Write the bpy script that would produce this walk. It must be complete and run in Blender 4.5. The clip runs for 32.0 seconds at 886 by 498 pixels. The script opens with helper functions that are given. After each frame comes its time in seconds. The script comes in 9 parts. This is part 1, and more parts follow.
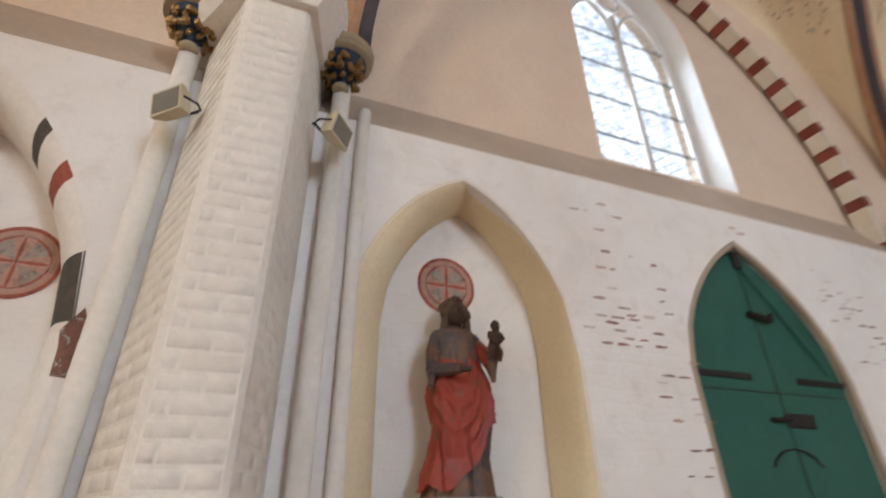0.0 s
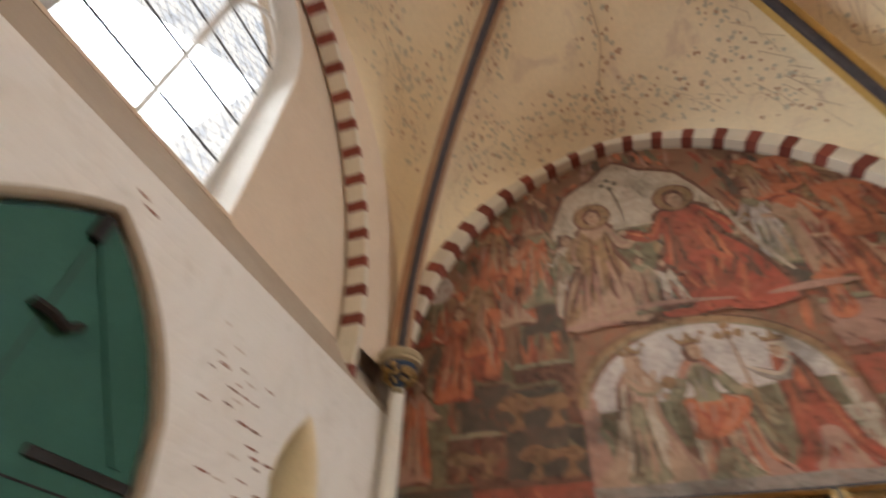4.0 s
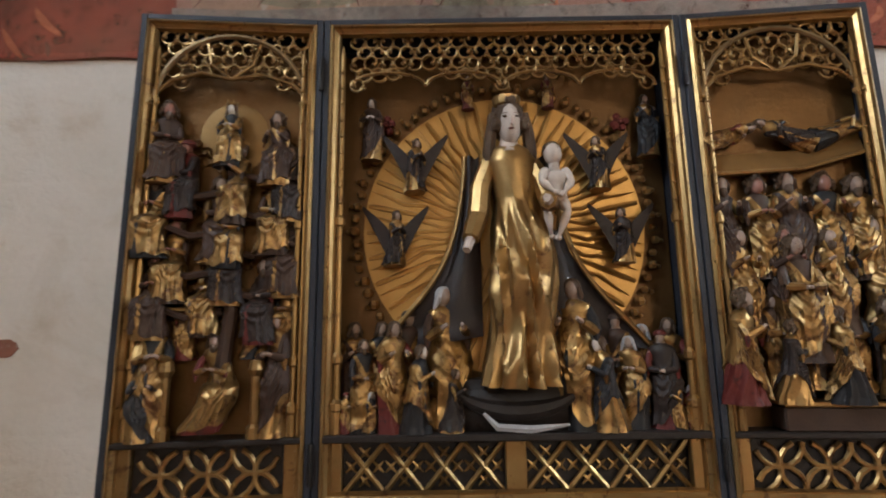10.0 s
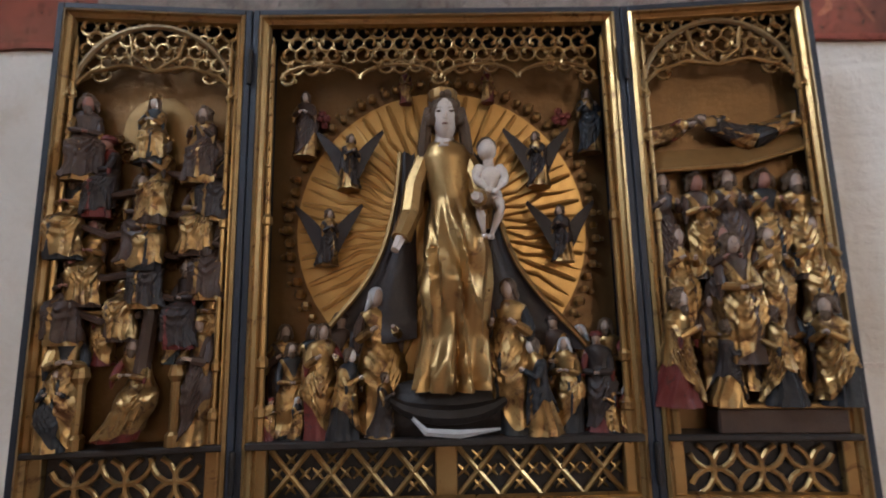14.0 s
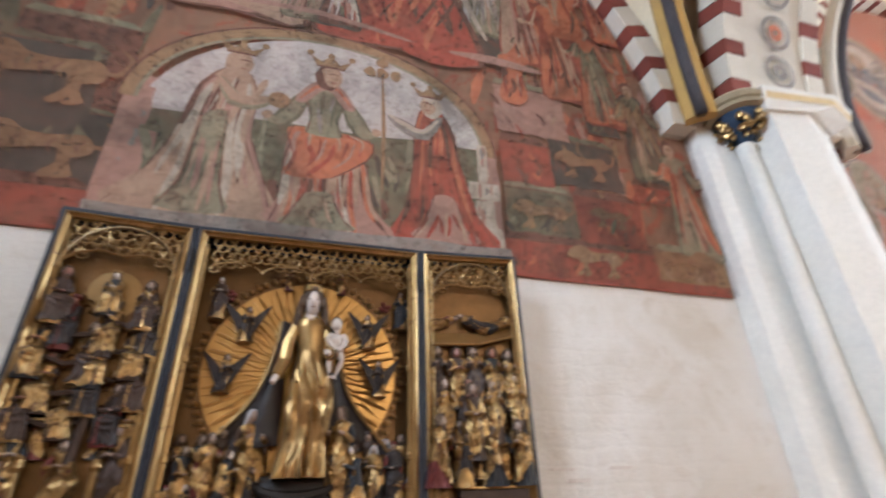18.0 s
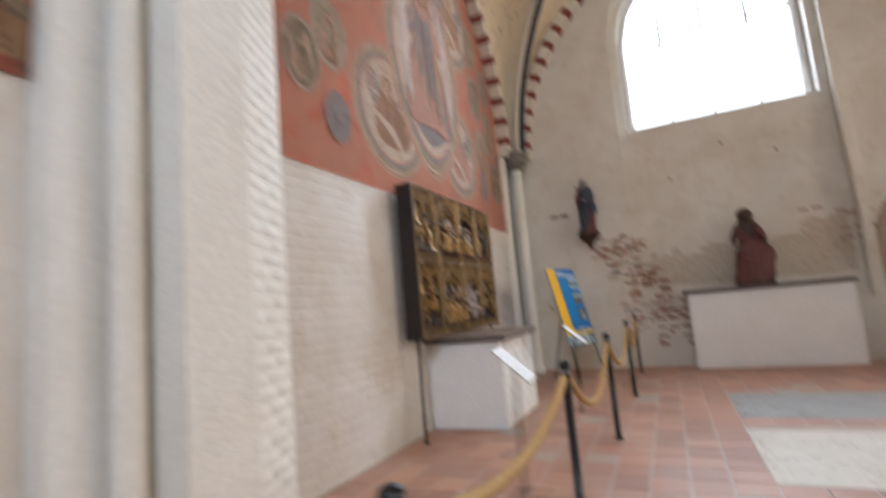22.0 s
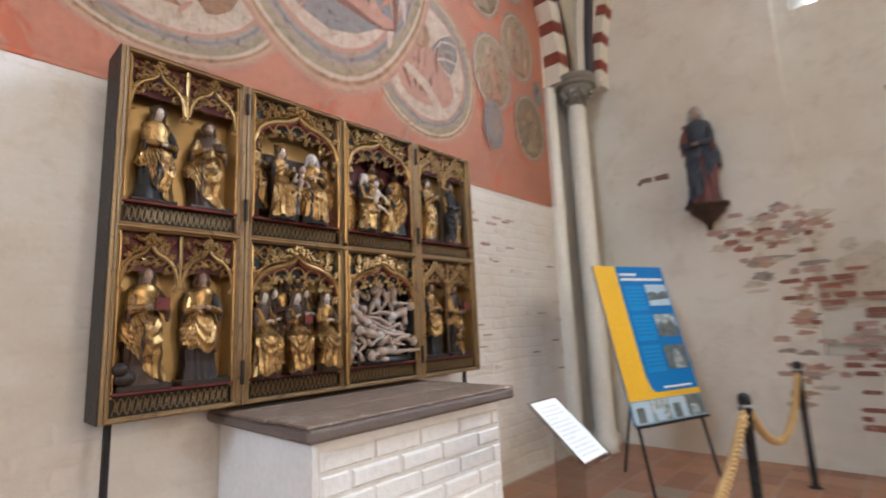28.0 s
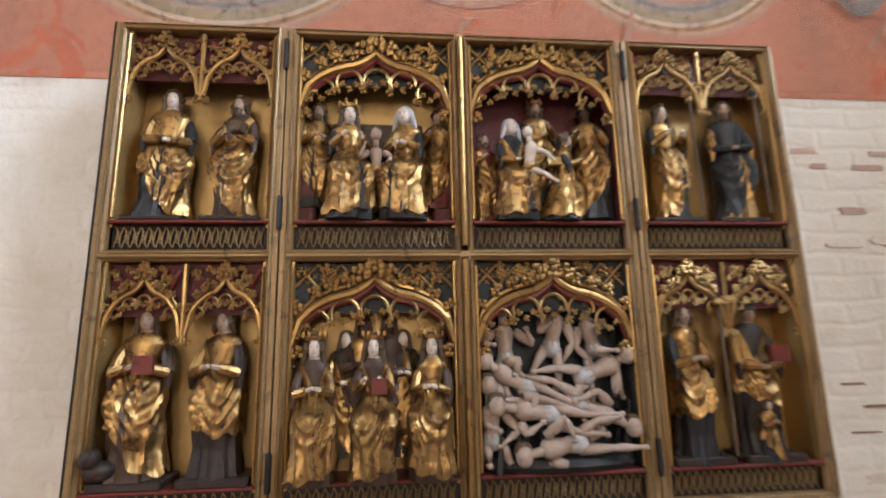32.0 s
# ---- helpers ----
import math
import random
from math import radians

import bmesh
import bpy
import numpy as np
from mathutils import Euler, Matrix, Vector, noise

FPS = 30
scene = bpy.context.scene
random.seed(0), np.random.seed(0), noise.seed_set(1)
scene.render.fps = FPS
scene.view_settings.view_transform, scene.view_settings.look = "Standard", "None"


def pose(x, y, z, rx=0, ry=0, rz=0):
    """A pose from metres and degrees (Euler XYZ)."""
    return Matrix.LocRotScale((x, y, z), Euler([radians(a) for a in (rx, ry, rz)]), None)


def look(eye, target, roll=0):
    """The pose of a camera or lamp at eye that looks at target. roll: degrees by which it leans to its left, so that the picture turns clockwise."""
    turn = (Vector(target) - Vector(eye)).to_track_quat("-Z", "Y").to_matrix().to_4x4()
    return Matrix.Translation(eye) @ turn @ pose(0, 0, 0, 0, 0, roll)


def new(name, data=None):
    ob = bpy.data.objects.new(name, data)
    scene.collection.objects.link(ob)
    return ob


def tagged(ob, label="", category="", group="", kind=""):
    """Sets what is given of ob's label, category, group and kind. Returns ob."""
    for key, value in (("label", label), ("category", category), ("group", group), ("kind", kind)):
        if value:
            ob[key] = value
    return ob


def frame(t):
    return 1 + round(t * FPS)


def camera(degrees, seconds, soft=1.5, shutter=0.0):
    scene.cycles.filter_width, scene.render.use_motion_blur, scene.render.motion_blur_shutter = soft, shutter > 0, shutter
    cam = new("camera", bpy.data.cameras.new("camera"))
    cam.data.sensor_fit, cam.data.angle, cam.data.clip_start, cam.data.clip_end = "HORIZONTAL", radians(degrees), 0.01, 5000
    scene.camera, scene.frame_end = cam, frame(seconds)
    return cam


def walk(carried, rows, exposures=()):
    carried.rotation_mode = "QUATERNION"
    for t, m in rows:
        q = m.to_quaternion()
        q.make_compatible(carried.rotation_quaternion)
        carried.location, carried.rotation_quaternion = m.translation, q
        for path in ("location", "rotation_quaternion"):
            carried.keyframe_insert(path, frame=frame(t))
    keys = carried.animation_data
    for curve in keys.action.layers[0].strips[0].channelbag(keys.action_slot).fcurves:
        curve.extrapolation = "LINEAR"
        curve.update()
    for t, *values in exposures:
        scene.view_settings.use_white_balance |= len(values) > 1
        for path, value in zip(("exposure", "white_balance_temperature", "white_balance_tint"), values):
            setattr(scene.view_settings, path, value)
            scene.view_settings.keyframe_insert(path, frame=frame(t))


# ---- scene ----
cam = camera(84.8, 32.0, 1.9, 0.9)
PATH = [
    (0, (2.832, -8.126, 1.148), (1.194, -7.469, 2.089), -1.0),
    (0.5, (2.729, -7.784, 1.114), (1.037, -7.305, 2.066), -0.4),
    (1, (2.583, -7.277, 1.141), (0.924, -6.89, 2.188), -0.1),
    (1.5, (2.409, -6.909, 1.103), (0.833, -6.425, 2.236), -1.2),
    (2, (2.364, -6.476, 1.162), (0.903, -5.853, 2.377), 1.4),
    (2.5, (2.365, -6.111, 1.193), (1.165, -5.229, 2.528), 2.2),
    (3, (2.335, -5.664, 1.258), (1.423, -4.611, 2.692), 2.7),
    (3.5, (2.474, -5.348, 1.218), (1.751, -4.183, 2.674), 4.3),
    (4, (2.498, -5.09, 1.277), (1.979, -3.739, 2.657), 2.4),
    (4.5, (2.509, -4.989, 1.344), (2.241, -3.398, 2.525), 1.5),
    (6.5, (3.043, -4.066, 1.071), (3.15, -2.259, 1.923), -1.2),
    (7, (3.128, -3.816, 1.092), (3.247, -2.007, 1.937), -1.7),
    (7.5, (3.223, -3.527, 1.117), (3.359, -1.7, 1.92), -2.2),
    (8, (3.226, -2.979, 1.301), (3.305, -1.104, 1.991), -1.3),
    (8.5, (3.13, -2.468, 1.538), (3.177, -0.539, 2.064), -1.1),
    (9, (3.15, -2.101, 1.595), (3.154, -0.144, 2.008), -1.0),
    (9.5, (3.185, -1.867, 1.588), (3.175, 0.1, 1.95), -0.8),
    (10, (3.223, -1.739, 1.6), (3.216, 0.253, 1.936), -0.8),
    (10.5, (3.284, -1.692, 1.627), (3.273, 0.328, 1.94), -0.9),
    (11, (3.341, -1.650, 1.627), (3.328, 0.373, 1.926), -0.9),
    (11.5, (3.362, -1.621, 1.622), (3.362, 0.404, 1.91), -0.9),
    (12, (3.367, -1.603, 1.615), (3.374, 0.422, 1.892), -1.0),
    (12.5, (3.365, -1.597, 1.611), (3.382, 0.43, 1.881), -1.0),
    (13, (3.366, -1.601, 1.62), (3.389, 0.426, 1.891), -1.0),
    (13.5, (3.386, -1.632, 1.624), (3.412, 0.392, 1.91), -1.1),
    (15.5, (3.464, -2.0, 1.623), (3.514, -0.045, 2.045), -1.1),
    (16, (3.422, -2.13, 1.618), (3.538, -0.194, 2.104), -1.3),
    (16.5, (3.421, -2.306, 1.601), (3.582, -0.409, 2.213), -1.3),
    (17.5, (3.373, -2.647, 1.352), (3.764, -0.895, 2.234), -2.6),
    (18, (3.352, -2.751, 1.329), (3.912, -1.061, 2.241), -2.1),
    (18.5, (3.373, -2.764, 1.32), (4.148, -1.155, 2.22), -1.9),
    (19, (3.5, -2.831, 1.382), (4.513, -1.29, 2.156), -1.3),
    (19.5, (3.529, -3.072, 1.479), (4.809, -1.663, 2.095), -1.6),
    (20, (3.67, -2.952, 1.474), (5.197, -1.797, 2.052), -2.9),
    (20.5, (4.09, -2.874, 1.472), (5.74, -1.892, 2.03), -3.3),
    (21, (4.523, -2.808, 1.451), (6.227, -1.896, 1.964), -4.1),
    (21.5, (4.896, -2.774, 1.424), (6.621, -1.864, 1.865), -4.5),
    (22, (5.461, -2.69, 1.369), (7.27, -1.874, 1.615), -5.2),
    (22.5, (5.797, -2.792, 1.349), (7.727, -2.293, 1.188), -6.9),
    (23, (6.005, -2.856, 1.346), (7.966, -2.744, 0.969), -4.9),
    (23.5, (6.278, -3.003, 1.392), (8.214, -2.949, 0.892), -5.5),
    (24, (6.736, -2.963, 1.348), (8.664, -2.767, 0.855), -5.6),
    (24.5, (7.052, -3.013, 1.372), (9.0, -2.679, 1.068), -6.4),
    (25, (7.476, -2.932, 1.372), (9.432, -2.515, 1.334), -6.5),
    (25.5, (7.854, -2.963, 1.406), (9.774, -2.415, 1.523), -6.0),
    (27.5, (9.223, -2.81, 1.405), (10.82, -1.65, 1.731), -3.0),
    (28, (9.514, -2.768, 1.415), (10.97, -1.433, 1.73), -2.5),
    (28.5, (9.791, -2.712, 1.425), (11.073, -1.21, 1.746), -2.7),
    (29, (10.022, -2.632, 1.434), (11.12, -1.005, 1.818), -2.8),
    (29.5, (10.204, -2.56, 1.454), (11.141, -0.841, 1.866), -2.8),
    (30, (10.364, -2.496, 1.456), (11.17, -0.71, 1.858), -2.7),
    (30.5, (10.575, -2.427, 1.446), (11.256, -0.591, 1.849), -2.8),
    (31, (10.801, -2.288, 1.516), (11.313, -0.395, 1.907), -2.2),
    (31.5, (10.967, -2.11, 1.576), (11.304, -0.177, 1.966), -1.6),
    (32, (11.069, -1.964, 1.629), (11.252, -0.007, 1.998), -1.1),
]
WHITE = [(0, -0.04, 6050, 9), (2, -0.06, 6500, 10), (3, -0.22, 6900, 11), (4, -0.28, 7100, 11), (5, -0.14, 6700, 10), (7, -0.03, 6000, 9), (8, -0.17, 5950, 9), (9, -0.36, 6550, 9), (10, -0.43, 6250, 9), (13, -0.58, 5750, 10), (16, -0.06, 5900, 10), (17, -0.02, 6150, 11), (18, 0.1, 5800, 10), (19, 0.14, 5600, 10), (20, 0.22, 5350, 9), (21, -0.16, 5400, 9), (22, -0.42, 6000, 11), (23, -0.3, 5500, 8), (24, -0.28, 5800, 10), (25.5, -0.26, 5600, 8), (28, -0.02, 5850, 9), (29, -0.03, 6200, 9), (31, -0.02, 6200, 9), (32, 0.02, 6000, 9)]
walk(cam, [(t, look(eye, target, roll)) for t, eye, target, roll in PATH], WHITE)

# ---- world and light ----
world = bpy.data.worlds.new("sky")
scene.world = world
world.use_nodes = True
wn = world.node_tree.nodes
sky = wn.new("ShaderNodeTexSky")
sky.sky_type, sky.sun_disc = "NISHITA", False
sky.sun_elevation, sky.sun_rotation = radians(48), radians(200)
world.node_tree.links.new(sky.outputs[0], wn["Background"].inputs[0])
wn["Background"].inputs[1].default_value = 0.12


def sun_lamp(strength, elevation, turn, angle, colour):
    d = bpy.data.lights.new("sun", "SUN")
    d.energy, d.angle, d.color = strength, radians(angle), colour
    ob = new("sun", d)
    ob.matrix_world = pose(0, 0, 30, 90 - elevation, 0, turn)
    return ob


def window_light(name, eye, target, w, h, watts, colour, spread=180):
    d = bpy.data.lights.new(name, "AREA")
    d.shape, d.size, d.size_y, d.energy, d.color = "RECTANGLE", w, h, watts, colour
    d.spread = radians(spread)
    ob = new(name, d)
    ob.matrix_world = look(eye, target)
    return ob


sun_lamp(1.0, 50, 30, 12, (1.0, 0.96, 0.9))
window_light("east_window_light", (16.0, -3.92, 6.35), (9, -4.1, 3.6), 2.9, 3.1, 440, (0.76, 0.88, 1.0), 130)
window_light("west_window_light", (-0.53, -4.0, 6.2), (7, -1.2, 2.4), 1.5, 2.9, 150, (0.74, 0.87, 1.0), 100)
# added warm fill from the south, standing in for unseen nave lamps
for sx, tx, watts, spread in ((2.2, 2.2, 10, 180), (7.6, 7.6, 380, 180), (12.4, 10.6, 105, 90)):
    window_light("south_fill_light", (sx, -15.8, 5.2), (tx, 0, 2.6), 2.0, 4.2, watts, (1.0, 0.82, 0.58), spread)


# ---- mesh helpers ----
def obj(name, verts, faces, mats, parent=None, label="", smooth=False, index=None):
    me = bpy.data.meshes.new(name)
    me.from_pydata([tuple(v) for v in verts], [], [tuple(f) for f in faces])
    for m in (mats if isinstance(mats, (list, tuple)) else [mats]):
        me.materials.append(m)
    if index is not None:
        me.polygons.foreach_set("material_index", index)
    if smooth:
        me.polygons.foreach_set("use_smooth", [True] * len(me.polygons))
    me.update()
    ob = new(name, me)
    if parent:
        ob.parent = parent
    if label:
        tagged(ob, label)
    return ob


def part(name, bm, material, parent, label="", smooth=False):
    me = bpy.data.meshes.new(name)
    bm.normal_update()
    bm.to_mesh(me)
    bm.free()
    for m in (material if isinstance(material, (list, tuple)) else [material]):
        me.materials.append(m)
    if smooth:
        me.polygons.foreach_set("use_smooth", [True] * len(me.polygons))
    ob = new(name, me)
    if parent:
        ob.parent = parent
    if label:
        tagged(ob, label)
    return ob


def thing(name, label, category, group="", kind="", at=(0, 0, 0)):
    ob = new(name)
    ob.location = at
    ob.empty_display_size = 0.1
    return tagged(ob, label, category, group, kind)


class Geo:
    """Collects vertices and faces of one mesh."""

    def __init__(self):
        self.v, self.f, self.m = [], [], []

    def add(self, verts, faces, mat=0):
        n = len(self.v)
        self.v += [tuple(p) for p in verts]
        self.f += [tuple(i + n for i in q) for q in faces]
        self.m += [mat] * len(faces)
        return self

    def box(self, x0, x1, y0, y1, z0, z1, mat=0, bevel=0.0):
        if bevel <= 0:
            p = [(x, y, z) for x in (x0, x1) for y in (y0, y1) for z in (z0, z1)]
            return self.add(p, BOXF, mat)
        b = bevel
        p, f = [], []
        bm = bmesh.new()
        for x, y, z in ((x, y, z) for x in (x0, x1) for y in (y0, y1) for z in (z0, z1)):
            bm.verts.new((x, y, z))
        bm.verts.ensure_lookup_table()
        for q in BOXF:
            bm.faces.new([bm.verts[i] for i in q])
        bmesh.ops.bevel(bm, geom=bm.edges[:], offset=b, segments=1, affect="EDGES")
        bm.verts.index_update()
        p = [v.co.copy() for v in bm.verts]
        f = [[v.index for v in q.verts] for q in bm.faces]
        bm.free()
        return self.add(p, f, mat)

    def rings(self, rings, mat=0, cap=True, closed=True):
        """Skins a row of rings with the same number of points."""
        k, n = len(rings[0]), len(rings)
        v = [p for r in rings for p in r]
        f = []
        for i in range(n - 1):
            for j in range(k if closed else k - 1):
                a, b = i * k + j, i * k + (j + 1) % k
                f.append((a, b, b + k, a + k))
        if cap and closed:
            f.append(tuple(range(k - 1, -1, -1)))
            f.append(tuple((n - 1) * k + j for j in range(k)))
        return self.add(v, f, mat)

    def tube(self, pts, r, n=8, mat=0, cap=True):
        """A round bar along points; r is one radius or one for each point."""
        pts = [Vector(p) for p in pts]
        rr = r if isinstance(r, (list, tuple)) else [r] * len(pts)
        rings, side = [], None
        for i, p in enumerate(pts):
            d = (pts[min(i + 1, len(pts) - 1)] - pts[max(i - 1, 0)]).normalized()
            if side is None:
                side = d.orthogonal().normalized()
            side = (side - d * side.dot(d)).normalized()
            up = d.cross(side)
            rings.append([p + (side * math.cos(a) + up * math.sin(a)) * rr[i] for a in (2 * math.pi * j / n for j in range(n))])
        return self.rings(rings, mat, cap)

    def lathe(self, profile, cx, cy, n=16, mat=0, sx=1.0, sy=1.0, phase=0.0):
        return self.rings([[(cx + r * sx * math.cos(phase + 2 * math.pi * j / n), cy + r * sy * math.sin(phase + 2 * math.pi * j / n), z) for j in range(n)] for r, z in profile], mat)

    def ball(self, c, r, n=8, m=6, mat=0):
        sx, sy, sz = r if isinstance(r, (tuple, list)) else (r, r, r)
        rings = []
        for i in range(1, m):
            a = math.pi * i / m
            rings.append([(c[0] + sx * math.sin(a) * math.cos(2 * math.pi * j / n), c[1] + sy * math.sin(a) * math.sin(2 * math.pi * j / n), c[2] - sz * math.cos(a)) for j in range(n)])
        return self.rings(rings, mat)

    def done(self, name, mats, parent=None, label="", smooth=False):
        return obj(name, self.v, self.f, mats, parent, label, smooth, self.m)


BOXF = ((0, 1, 3, 2), (4, 6, 7, 5), (0, 4, 5, 1), (2, 3, 7, 6), (0, 2, 6, 4), (1, 5, 7, 3))


def slab(outline, holes, place, depth):
    """A plate with holes: outline and holes as (u, v) points, place(u, v, d) gives the world point, d runs from 0 to depth."""
    from mathutils.geometry import tessellate_polygon
    loops = [outline] + list(holes)
    tris = tessellate_polygon([[Vector((u, v, 0)) for u, v in lo] for lo in loops])
    flat = [p for lo in loops for p in lo]
    n = len(flat)
    verts = [place(u, v, 0.0) for u, v in flat] + [place(u, v, depth) for u, v in flat]
    faces = [tuple(t) for t in tris] + [tuple(i + n for i in reversed(t)) for t in tris]
    k = 0
    for lo in loops:
        m = len(lo)
        for j in range(m):
            a, b = k + j, k + (j + 1) % m
            faces.append((a, b, b + n, a + n))
        k += m
    return verts, faces


def pointed(c, half, z0, spring, top, n=12, k=0.25):
    """Outline of a pointed opening, from its foot up over the tip and down."""
    pts = [(c - half, z0)]
    for i in range(2 * n + 1):
        w = -1 + i / n
        pts.append((c + half * w, spring + (top - spring) * ((1 - k) * math.sqrt(max(0.0, 1 - w * w)) + k * (1 - abs(w)))))
    pts.append((c + half, z0))
    return pts


# ---- materials ----
def nodes_of(name):
    m = bpy.data.materials.new(name)
    m.use_nodes = True
    nt = m.node_tree
    return m, nt, nt.nodes["Principled BSDF"]


def noise_node(nt, scale, detail=4, rough=0.55, vec=None, dist=0.0):
    n = nt.nodes.new("ShaderNodeTexNoise")
    n.inputs["Scale"].default_value, n.inputs["Detail"].default_value = scale, detail
    n.inputs["Roughness"].default_value, n.inputs["Distortion"].default_value = rough, dist
    if vec:
        nt.links.new(vec, n.inputs["Vector"])
    return n.outputs["Fac"]


def ramp_node(nt, fac, a, b, lo=0.0, hi=1.0):
    r = nt.nodes.new("ShaderNodeValToRGB")
    r.color_ramp.elements[0].position, r.color_ramp.elements[1].position = a, b
    r.color_ramp.elements[0].color, r.color_ramp.elements[1].color = (lo, lo, lo, 1), (hi, hi, hi, 1)
    nt.links.new(fac, r.inputs[0])
    return r.outputs[0]


def mix_node(nt, fac, a, b, mode="MIX"):
    m = nt.nodes.new("ShaderNodeMix")
    m.data_type, m.blend_type = "RGBA", mode
    for key, value in ((0, fac), (6, a), (7, b)):
        if isinstance(value, (int, float)):
            m.inputs[key].default_value = value
        elif isinstance(value, tuple):
            m.inputs[key].default_value = (*value, 1)
        else:
            nt.links.new(value, m.inputs[key])
    return m.outputs[2]


def coords(nt, axes="xyz"):
    """Object coordinates, with the axes put in another order."""
    c = nt.nodes.new("ShaderNodeTexCoord").outputs["Object"]
    if axes == "xyz":
        return c
    s, j = nt.nodes.new("ShaderNodeSeparateXYZ"), nt.nodes.new("ShaderNodeCombineXYZ")
    nt.links.new(c, s.inputs[0])
    for i, a in enumerate(axes):
        nt.links.new(s.outputs["xyz".index(a)], j.inputs[i])
    return j.outputs[0]


def plain(name, a, b=None, rough=0.7, metal=0.0, big=3.0, fine=40.0, bump=0.15, spread=0.5, dirt=None, per=0.0, cover=0.56):
    """A surface that drifts between two colours at a large scale, with fine grain and relief; dirt: a third colour in stains."""
    m, nt, bsdf = nodes_of(name)
    b = b or tuple(c * 0.78 for c in a)
    vec = coords(nt)
    n1, n2 = noise_node(nt, big, 5, 0.6, vec, 0.4), noise_node(nt, fine, 3, 0.6, vec)
    col = mix_node(nt, ramp_node(nt, n1, 0.5 - spread / 2, 0.5 + spread / 2), a, b)
    col = mix_node(nt, ramp_node(nt, n2, 0.3, 0.7, 0.0, 0.35), col, tuple(min(1.0, c * 0.72) for c in a))
    if dirt:
        col = mix_node(nt, ramp_node(nt, noise_node(nt, big * 1.7, 6, 0.7, vec, 1.0), cover, cover + 0.1), col, dirt)
    if per:
        info = nt.nodes.new("ShaderNodeObjectInfo")
        col = mix_node(nt, ramp_node(nt, info.outputs["Random"], 0.0, 1.0, 0.0, per), col, tuple(c * 0.45 for c in b))
    nt.links.new(col, bsdf.inputs["Base Color"])
    nt.links.new(ramp_node(nt, n2, 0.2, 0.8, max(0.03, rough - 0.12), min(1.0, rough + 0.1)), bsdf.inputs["Roughness"])
    bsdf.inputs["Metallic"].default_value = metal
    if metal == 0:
        bsdf.inputs["Specular IOR Level"].default_value = 0.3
    if bump:
        bn = nt.nodes.new("ShaderNodeBump")
        bn.inputs["Strength"].default_value, bn.inputs["Distance"].default_value = bump, 0.02
        nt.links.new(n2, bn.inputs["Height"])
        nt.links.new(bn.outputs[0], bsdf.inputs["Normal"])
    return m


def limewash(name, axes, a, b, brick=0.5, stain=(0.42, 0.36, 0.28), amount=0.35):
    """Whitewashed brick: soft courses under many coats, with grey and ochre stains."""
    m, nt, bsdf = nodes_of(name)
    vec = coords(nt, axes)
    bt = nt.nodes.new("ShaderNodeTexBrick")
    warp = nt.nodes.new("ShaderNodeVectorMath")
    warp.operation = "ADD"
    wv = nt.nodes.new("ShaderNodeVectorMath")
    wv.operation = "SCALE"
    wv.inputs["Scale"].default_value = 0.06
    nn = nt.nodes.new("ShaderNodeTexNoise")
    nn.inputs["Scale"].default_value = 5.0
    nt.links.new(vec, nn.inputs["Vector"])
    nt.links.new(nn.outputs["Color"], wv.inputs[0])
    nt.links.new(vec, warp.inputs[0])
    nt.links.new(wv.outputs[0], warp.inputs[1])
    nt.links.new(warp.outputs[0], bt.inputs["Vector"])
    for key, value in (("Scale", 1.0), ("Brick Width", 0.29), ("Row Height", 0.1), ("Mortar Size", 0.022), ("Mortar Smooth", 1.0)):
        bt.inputs[key].default_value = value
    bt.inputs["Color1"].default_value = bt.inputs["Color2"].default_value = (1, 1, 1, 1)
    bt.inputs["Mortar"].default_value = (0, 0, 0, 1)
    big, mid, fine = noise_node(nt, 0.7, 4, 0.6, vec, 0.5), noise_node(nt, 4.0, 5, 0.65, vec, 0.3), noise_node(nt, 45, 3, 0.6, vec)
    col = mix_node(nt, ramp_node(nt, big, 0.35, 0.65), a, b)
    col = mix_node(nt, ramp_node(nt, mid, 0.56, 0.8, 0.0, amount), col, stain)
    col = mix_node(nt, ramp_node(nt, noise_node(nt, 1.5, 6, 0.7, vec, 0.8), 0.5, 0.68, 0.0, amount * 0.8), col, tuple(0.5 * p + 0.5 * q for p, q in zip(b, stain)))
    col = mix_node(nt, ramp_node(nt, fine, 0.35, 0.75, 0.0, 0.12), col, (0.45, 0.42, 0.38))
    nt.links.new(col, bsdf.inputs["Base Color"])
    bsdf.inputs["Roughness"].default_value = 0.85
    h = mix_node(nt, ramp_node(nt, big, 0.3, 0.7, brick * 0.4, brick), mid, bt.outputs["Color"])
    b1, b2 = nt.nodes.new("ShaderNodeBump"), nt.nodes.new("ShaderNodeBump")
    b1.inputs["Strength"].default_value, b1.inputs["Distance"].default_value = 0.45, 0.03
    b2.inputs["Strength"].default_value, b2.inputs["Distance"].default_value = 0.25, 0.008
    nt.links.new(h, b1.inputs["Height"])
    nt.links.new(fine, b2.inputs["Height"])
    nt.links.new(b1.outputs[0], b2.inputs["Normal"])
    nt.links.new(b2.outputs[0], bsdf.inputs["Normal"])
    return m


